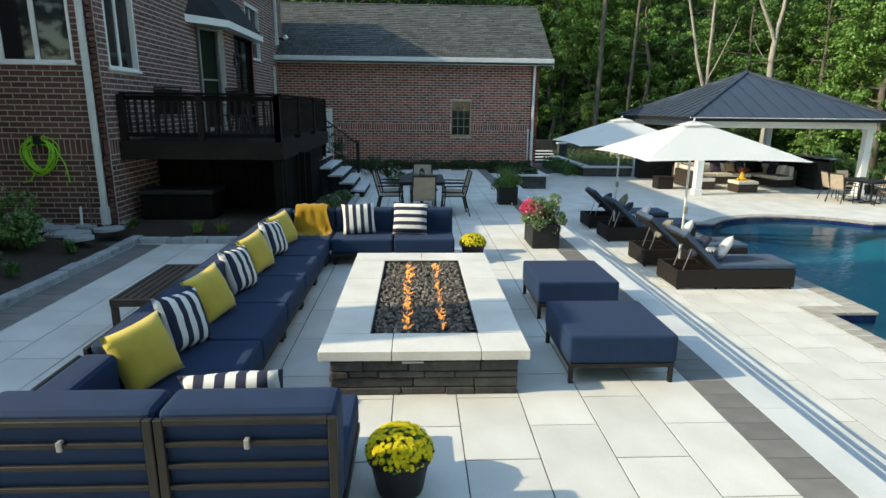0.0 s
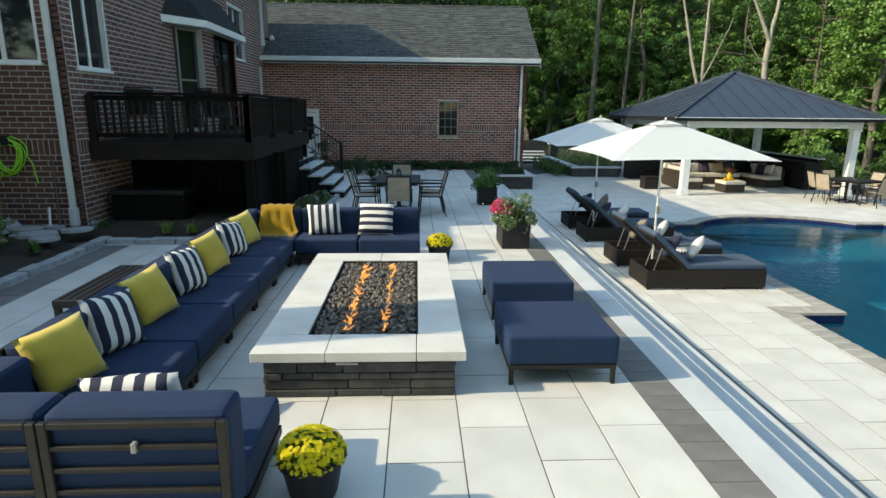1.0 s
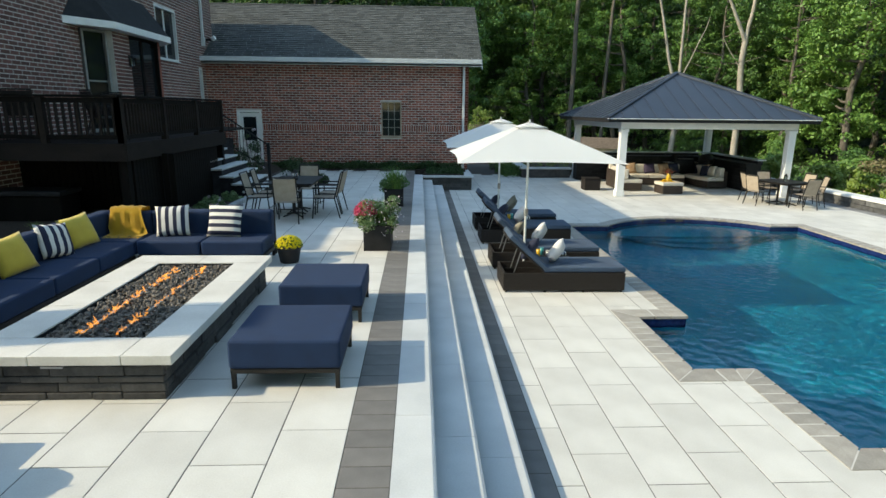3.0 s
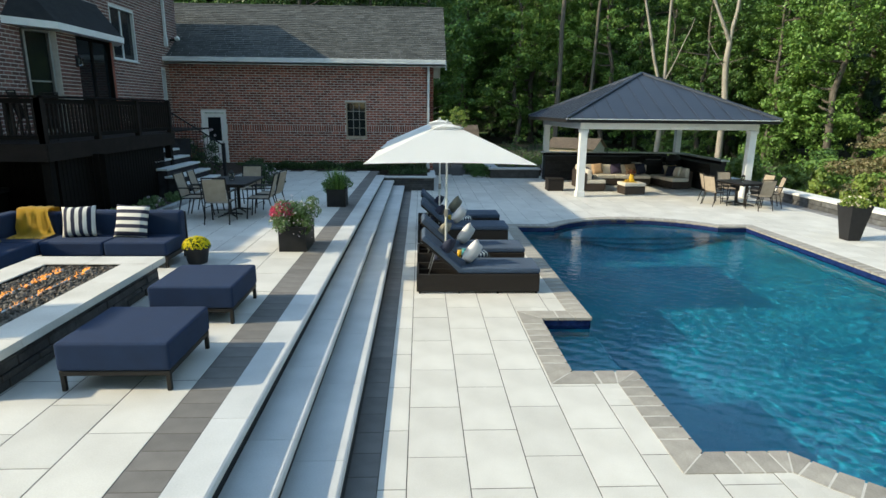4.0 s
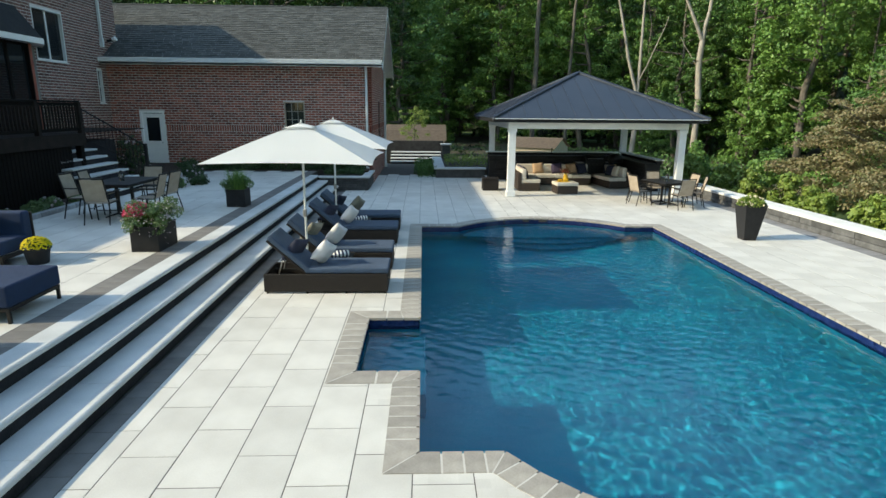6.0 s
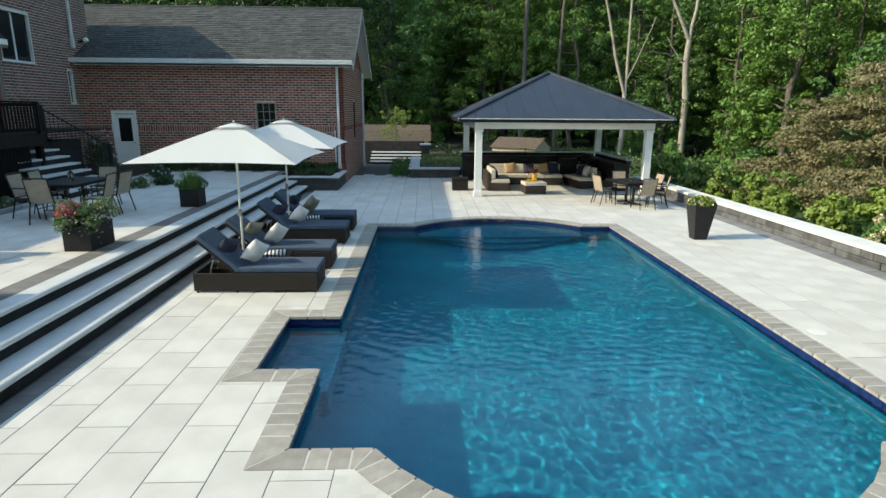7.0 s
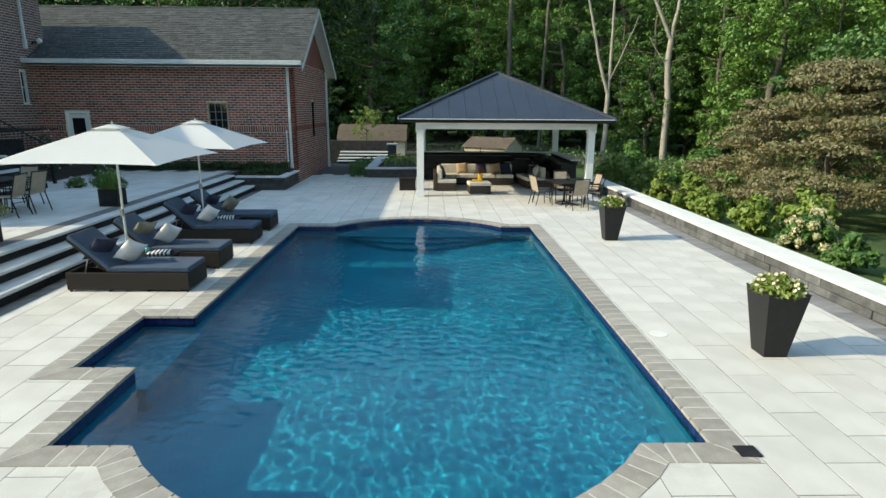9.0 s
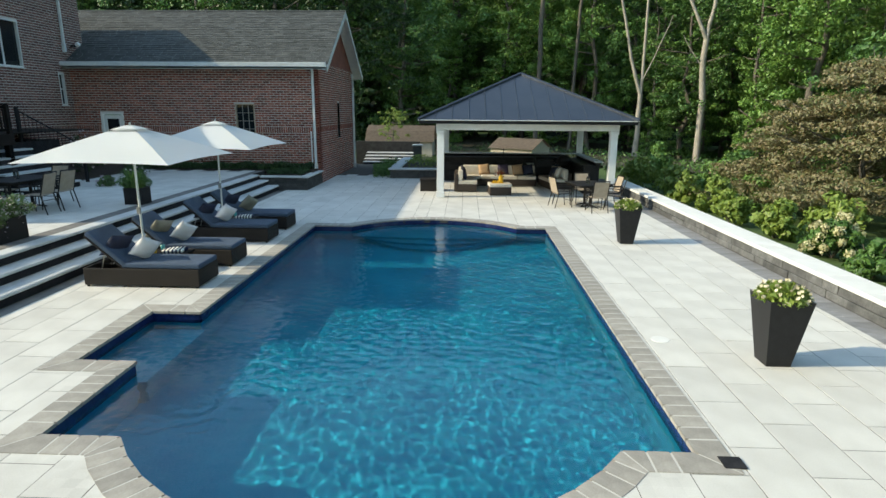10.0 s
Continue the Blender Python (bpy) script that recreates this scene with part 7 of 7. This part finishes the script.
def plant(k, x, y):
    s = TR.uniform(0.85, 1.15)
    m = pose(x, y, floor_z(x, y), 0, 0, TR.uniform(0, 360)) @ Matrix.Diagonal((s, s, s, 1))
    if k not in used:
        used.add(k)
        kinds[k].matrix_basis = m
    else:
        copy_thing(kinds[k], m)


# the wood's edge curves from behind the garage round to the right
EDGE = [(-38, 54), (-14, 58), (4, 60), (14, 58), (24, 53), (31, 46), (34, 39.5), (37, 31), (40, 22)]


def along(d):
    for a, b in zip(EDGE, EDGE[1:]):
        L = math.hypot(b[0] - a[0], b[1] - a[1])
        if d <= L:
            return a[0] + (b[0] - a[0]) * d / L, a[1] + (b[1] - a[1]) * d / L, (b[1] - a[1]) / L, -(b[0] - a[0]) / L
        d -= L
    return None


for row, (gap, back) in enumerate(((4.4, 1.5), (4.8, 7.0), (5.2, 12.5), (5.6, 18.0))):
    d = 0.5 * row
    i = 0
    while along(d):
        x, y, nx, ny = along(d)
        o = back + TR.uniform(-1.2, 1.2)
        if nx > 0 or ny < 0:
            nx, ny = -nx, -ny
        x, y = x + nx * o, y + ny * o
        # Sun and shade across the woods are put into the choice of kinds.
        if x < 9:
            k = (0, 1, 2, 0, 2, 3)[i % 6]
        else:
            k = ((4, 1, 4, 0, 4, 1) if row == 0 else (1, 0, 1, 1))[i % (6 if row == 0 else 4)]
        plant(k, x, y)
        d += gap * TR.uniform(0.75, 1.25)
        i += 1
for x, y in ((33.0, 30.0), (34.5, 21.0), (36, 15), (28.0, 17.5), (27.0, 13.0), (26.5, 21.5)):
    plant(5, x, y)
# trees close behind the sheds, every other one in the shade-dark green
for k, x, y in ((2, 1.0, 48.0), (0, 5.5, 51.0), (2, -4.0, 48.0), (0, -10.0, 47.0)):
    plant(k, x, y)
pale = "tall pale-barked tree trunk, bare low down"


def bare_tree(x, y, z, r, fork, top, lean, stems, bark_m, label, seed):
    """A tall tree whose trunk forks once; no leaves below the top. Stems: lean in x and y per metre of height, thickness share."""
    g = np.random.default_rng(seed)
    t = thing("tree", x, y, z, 0, label, "tree")

    def limb(p, dx, dy, h, r0, r1, bm, bend):
        n = 7
        for k in range(n):
            w = 0.03 + 0.008 * h
            q = p + Vector((dx * h / n + g.normal() * w * 0.5, dy * h / n + g.normal() * w * 0.5, h / n * (1 + bend * (k - 3) / n)))
            tube(p, q, r0 + (r1 - r0) * k / n, r0 + (r1 - r0) * (k + 1) / n, 8, bm, False)
            p = q
        return p

    bm = bmesh.new()
    end = limb(Vector((0, 0, -1.6)), lean, 0, fork + 1.6, r, r * 0.78, bm, 0)
    part("trunk", bm, bark_m, t, smooth=True)
    for at, dx, dy, h, share in stems:
        bm = bmesh.new()
        limb(Vector((end.x, end.y, end.z)) + Vector((0, 0, at)), dx, dy, h, r * share, r * share * 0.4, bm, 0.4)
        part("limb", bm, bark_m, t, smooth=True)
    return t


bare_tree(25.05, 48.5, -0.9, 0.24, 5.0, 20, 0.02, ((-0.15, -0.27, 0.02, 12, 0.62), (-0.1, 0.0, 0.03, 13, 0.6), (0.9, 0.38, -0.05, 5, 0.26)), "palebark", pale, 211)
bare_tree(29.15, 46.0, -1.0, 0.27, 9.0, 20, -0.05, ((-0.1, -0.45, 0, 6, 0.6), (-0.1, 0.12, 0.03, 9, 0.62), (-2.2, -0.6, 0.1, 2.5, 0.18)), "palebark", pale, 212)
bare_tree(17.2, 52.5, -0.7, 0.24, 12.0, 20, 0.004, ((-0.1, 0.05, 0, 8, 0.8),), "bark", "tall bare grey tree trunk at the wood's edge", 213)
bare_tree(20.3, 53.5, -0.7, 0.17, 12.0, 20, 0.01, ((-0.1, 0.1, 0, 8, 0.8),), "bark", "tall bare grey tree trunk at the wood's edge", 214)
mp_ = tree("maple_tree", 214, 4.9, 3.4, 0.18, 0, 0.055, "leaf_maple", "bark", 0.11, "spreading maple with bronze-green leaves", 16, flat=0.9)
r = np.random.default_rng(216)
tiers = []
for k in range(92):
    f = r.random() ** 1.1
    a, reach = r.uniform(0, 2 * math.pi), 3.9 * (1 - f ** 1.9) * (0.25 + 0.75 * r.random() ** 0.5)
    h, w = 1.15 + 3.5 * f - 0.12 * reach + r.normal() * 0.12, r.uniform(0.55, 1.05)
    q = r.normal(size=(18, 3)) * (w * 0.5, w * 0.5, 0.06)
    tiers.append(q + (reach * math.cos(a), reach * math.sin(a), h) - np.array([[0, 0, 0.16]]) * (q[:, :2] ** 2).sum(1, keepdims=True))
c = np.concatenate(tiers)
part("crown", clumps("crown", c, r.uniform(0.18, 0.42, len(c)), 58, 0.05, r, "leaf_maple", 0.36, 0.5, 0.3), None, mp_)
mp_.matrix_basis = pose(22.7, 17.2, -0.5)
yt = tree("young_tree", 215, 2.7, 0.85, 0.25, 3200, 0.036, "leaf_lime", "bark", 0.03, "young yellow-green tree in the raised bed", 9)
yt.matrix_basis = pose(6.95, 32.4, 0.1)


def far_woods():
    """Distant wooded slope all round, a dense screen of leaf sprays, forest shade in the green."""
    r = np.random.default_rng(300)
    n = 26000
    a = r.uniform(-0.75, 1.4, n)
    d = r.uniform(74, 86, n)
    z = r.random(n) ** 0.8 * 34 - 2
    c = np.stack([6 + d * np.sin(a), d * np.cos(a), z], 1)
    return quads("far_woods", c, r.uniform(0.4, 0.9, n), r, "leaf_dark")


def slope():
    """Added hillside screen closing the view, outline uneven; forest shade is in its colour."""
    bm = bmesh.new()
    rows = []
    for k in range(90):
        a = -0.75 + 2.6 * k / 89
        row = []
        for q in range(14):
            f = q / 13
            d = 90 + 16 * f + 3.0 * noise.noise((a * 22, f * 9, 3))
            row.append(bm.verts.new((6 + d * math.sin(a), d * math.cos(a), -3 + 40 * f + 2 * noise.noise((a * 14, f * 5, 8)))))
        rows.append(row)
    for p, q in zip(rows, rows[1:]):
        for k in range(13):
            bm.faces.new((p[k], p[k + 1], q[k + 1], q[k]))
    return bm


tagged(part("backdrop", slope(), "woods_shade"), "added backdrop behind the trees, forest shade in its colour", "hillside", kind="structure")
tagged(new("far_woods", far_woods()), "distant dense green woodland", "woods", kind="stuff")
r = np.random.default_rng(301)
n = 46000
x, y = r.uniform(4, 44, n), r.uniform(20, 54, n)
ok = (x + 0.62 * y > 30) & ~((x < 18) & (y < 31)) & ~((x < 10) & (y < 43))
x, y = x[ok], y[ok]
z = -0.3 - np.minimum(1.2, np.maximum(0, x - 17.5) * 0.06) - 0.02 * np.maximum(0, np.minimum(30, y - 24)) + np.abs(r.normal(size=len(x))) * 0.42 * (0.3 + 0.7 * np.sin(x * 1.1) ** 2 * np.sin(y * 0.8) ** 2)
def woodland_floor():
    """Leaf litter under the trees, following the ground; their shade is in its colour."""
    bm = bmesh.new()
    gx, gy = np.linspace(4.2, 62, 30), np.linspace(31.9, 74, 24)
    v = [[bm.verts.new((a + 0.5 * noise.noise((a, b, 1)), b, floor_z(a, b) + 0.1 + 0.05 * noise.noise((a * 0.7, b * 0.7, 5)))) for b in gy] for a in gx]
    for p, q in zip(v, v[1:]):
        for k in range(len(gy) - 1):
            bm.faces.new((p[k], q[k], q[k + 1], p[k + 1]))
    return bm


tagged(part("woodland_floor", woodland_floor(), "litter"), "leaf litter on the woodland floor, tree shade in its dark colour", "woodland floor", kind="structure")
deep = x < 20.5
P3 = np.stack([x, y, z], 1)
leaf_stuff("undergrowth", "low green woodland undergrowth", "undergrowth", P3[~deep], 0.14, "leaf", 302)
# Undergrowth deep in the wood, its shade put into the leaf colour.
leaf_stuff("undergrowth", "low woodland growth with forest shade in its green", "undergrowth", P3[deep], 0.14, "leaf_dark", 303)
# unseen trees, added to block sky light behind the camera and close the side
for x, y, k in ((-21, -13, 0), (-16, -14.5, 2), (-11.5, -13.5, 3), (-7, -14.5, 0), (-2, -13.5, 2), (2.5, -14.5, 0), (7, -13.5, 3), (12, -14.5, 2), (16.5, -13.5, 0), (21, -14, 2), (26, -12, 0), (31, -8, 1), (43, 8, 0), (42, 14, 1), (44, 0, 3)):
    plant(k, x, y)


# ---- bricks, slabs, coping and other counted pieces ----
def brick_pieces(wall_bricks, parent, count, rest="brick"):
    """The first 'count' bricks as parts sharing meshes by size, the rest joined."""
    shared = {}
    for c in wall_bricks[:count]:
        k = tuple(round(c[i + 1] - c[i], 3) for i in (0, 2, 4))
        if k not in shared:
            shared[k] = boxes_mesh("brick", [(-k[0] / 2, k[0] / 2, -k[1] / 2, k[1] / 2, -k[2] / 2, k[2] / 2)], "brick_one_shaded")
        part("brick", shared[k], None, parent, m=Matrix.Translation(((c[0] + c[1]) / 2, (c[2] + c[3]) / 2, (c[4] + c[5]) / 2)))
    if wall_bricks[count:]:
        tagged(part("brickwork", boxes_mesh("brickwork", wall_bricks[count:], rest), None, parent, "red-brown brick in running bond"), kind="stuff")


# Lower visible bricks come first and get the brick with shade in its colour.
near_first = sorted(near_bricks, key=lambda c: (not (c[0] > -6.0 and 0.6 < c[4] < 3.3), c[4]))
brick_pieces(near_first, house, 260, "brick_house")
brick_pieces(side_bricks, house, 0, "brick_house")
brick_pieces(front_bricks, garage, 0)
brick_pieces(gable_bricks, garage, 0)


def paving(parent, x0, cols, pitch, y0, rows, z, x_end, y_shift, stretch_parts, skip=None, L=0.785, x_min=-99):
    """Staggered slabs, long side along y; those in the stretch nearest to the walk are parts, the rest joined."""
    W, J, T = pitch, 0.008, 0.03
    rng = np.random.default_rng(11)
    mesh = {}
    rest, made = [], 0
    for i in range(cols):
        for j in range(rows):
            a, b = max(x_min, x0 + i * W) + J / 2, min(x_end, x0 + (i + 1) * W) - J / 2
            c = y0 + j * L + (L / 2 if i % 2 else 0) + y_shift + J / 2
            d = c + L - J
            if skip and skip(a, b, c, d):
                continue
            dz = z + float(rng.uniform(-0.0012, 0.0012))
            cells = dry_cells(a, b, c, d) if z == 0 and near_pool(a, b, c, d) else [(a, b, c, d)]
            if not cells:
                continue
            if len(cells) == 1 and stretch_parts(a, b, c, d) and made < 300:
                k = (round(b - a, 3),)
                if k not in mesh:
                    bm = box(-(b - a) / 2, (b - a) / 2, -(d - c) / 2, (d - c) / 2, -T, 0, 0.0015, 1)
                    me = bpy.data.meshes.new("slab")
                    bm.to_mesh(me)
                    bm.free()
                    me.materials.append(M["slab"])
                    mesh[k] = me
                part("slab", mesh[k], None, parent, m=Matrix.Translation(((a + b) / 2, (c + d) / 2, dz)))
                made += 1
            else:
                rest += [(*q, dz - T, dz) for q in cells]
    tagged(part("slabs", boxes_mesh("slabs", rest, "slab_rest"), None, parent, "pale grey porcelain slabs"), kind="stuff")


deck_part = lambda a, b, c, d: (b < 7.4 and 2.2 < c < 13) or (a > 13.1 and 2.5 < c < 13)
deck_skip = lambda a, b, c, d: a < 4.6 or c > 24.0 or (a > 9.6 and c > 23.6)
paving(pool_deck, 4.522, 12, 0.466, -5.775, 38, 0.0, 9.992, 0.0, deck_part, deck_skip, 0.786, 4.775)
paving(pool_deck, 9.993, 14, 0.466, -5.652, 38, 0.0, 16.33, 0.0, deck_part, deck_skip, 0.786)
paving(terrace, 3.310 - 0.4707 * 24, 24, 0.4707, -6.141, 35, U, 3.295, 0.0, lambda a, b, c, d: -3.3 < a and 2.2 < c < 11.5,
       lambda a, b, c, d: a < -3.3 and c > 3.5 or d > 20.7 or a < -1.0 and c > 9.2, 0.778)
# dark paver band and pale edge strip along the top step
y, k = -5.9, 0
shared = {}
while y < 20.6:
    if -2 < y < 14:
        if "b" not in shared:
            me = bpy.data.meshes.new("band_paver")
            bm = box(-0.155, 0.155, -0.1, 0.1, -0.03, 0, 0.003, 1)
            bm.to_mesh(me)
            bm.free()
            me.materials.append(M["band"])
            shared["b"] = me
        part("band_paver", shared["b"], None, terrace, m=Matrix.Translation((3.452, y + 0.1, U)))
    else:
        part("band_paver", box(3.297, 3.607, y + 0.003, y + 0.2, U - 0.03, U), "band", terrace)
    y += 0.206
# border pavers along the foot of the steps
y = -5.9
for k in range(82):
    if "f" not in shared:
        me = bpy.data.meshes.new("border_paver")
        bm = box(-0.112, 0.112, -0.15, 0.15, -0.03, 0, 0.003, 1)
        bm.to_mesh(me)
        bm.free()
        me.materials.append(M["band"])
        shared["f"] = me
    part("border_paver", shared["f"], None, pool_deck, m=Matrix.Translation((4.66, y + 0.1, 0.001)))
    y += 0.305
# border pavers along the low wall
y = -5.9
for k in range(140):
    if "w" not in shared:
        me = bpy.data.meshes.new("border_paver")
        bm = box(-0.19, 0.19, -0.098, 0.098, -0.03, 0, 0.003, 1)
        bm.to_mesh(me)
        bm.free()
        me.materials.append(M["border"])
        shared["w"] = me
    part("border_paver", shared["w"], None, pool_deck, m=LEAN @ Matrix.Translation((16.25, y + 0.1, 0.004)))
    y += 0.203


def coping():
    ring = offset_ring(RING, 0.03)
    out = offset_ring(RING, 0.281)
    bm = bmesh.new()
    lo, hi = [[bm.verts.new((p[0], p[1], z)) for p in ring] for z in (-0.027, 0.0045)], [[bm.verts.new((p[0], p[1], z)) for p in out] for z in (-0.027, 0.0045)]
    n = len(ring)
    for i in range(n):
        j = (i + 1) % n
        bm.faces.new((lo[1][i], hi[1][i], hi[1][j], lo[1][j]))
        bm.faces.new((lo[0][i], lo[1][i], lo[1][j], lo[0][j]))
    part("grout_bed", bm, "grout", pool)
    outer = offset_ring(RING, 0.285)
    n = len(RING)
    for i in range(n):
        a, b = Vector(RING[i]), Vector(RING[(i + 1) % n])
        oa, ob_ = outer[i], outer[(i + 1) % n]
        m = max(1, round((b - a).length / 0.195))
        L = (b - a).length
        d = (b - a) / L
        n_out = Vector((d.y, -d.x)) * 0.285
        ua, ub = (oa - a).dot(d), (ob_ - a).dot(d)
        for k in range(m):
            s, t = (k + 0.04) / m * L, (k + 0.96) / m * L
            so, to = max(ua + 0.006, min(ub, s)), min(ub - 0.006, max(ua, t))
            if k == 0:
                so = ua + 0.006
            if k == m - 1:
                to = ub - 0.006
            bm = bmesh.new()
            ring = [a + d * s, a + d * t, a + d * max(to, so + 0.004) + n_out, a + d * so + n_out]
            mid = sum(ring, Vector((0, 0))) / 4
            lo = [bm.verts.new((*(q - mid), -0.028)) for q in ring]
            hi = [bm.verts.new((*((q - mid) * 0.985), 0.006)) for q in ring]
            bm.faces.new(hi)
            bm.faces.new(lo[::-1])
            for e in range(4):
                bm.faces.new((lo[e], lo[(e + 1) % 4], hi[(e + 1) % 4], hi[e]))
            bmesh.ops.recalc_face_normals(bm, faces=bm.faces)
            part("coping_stone", bm, "coping", pool, m=Matrix.Translation((*mid, 0)))


coping()
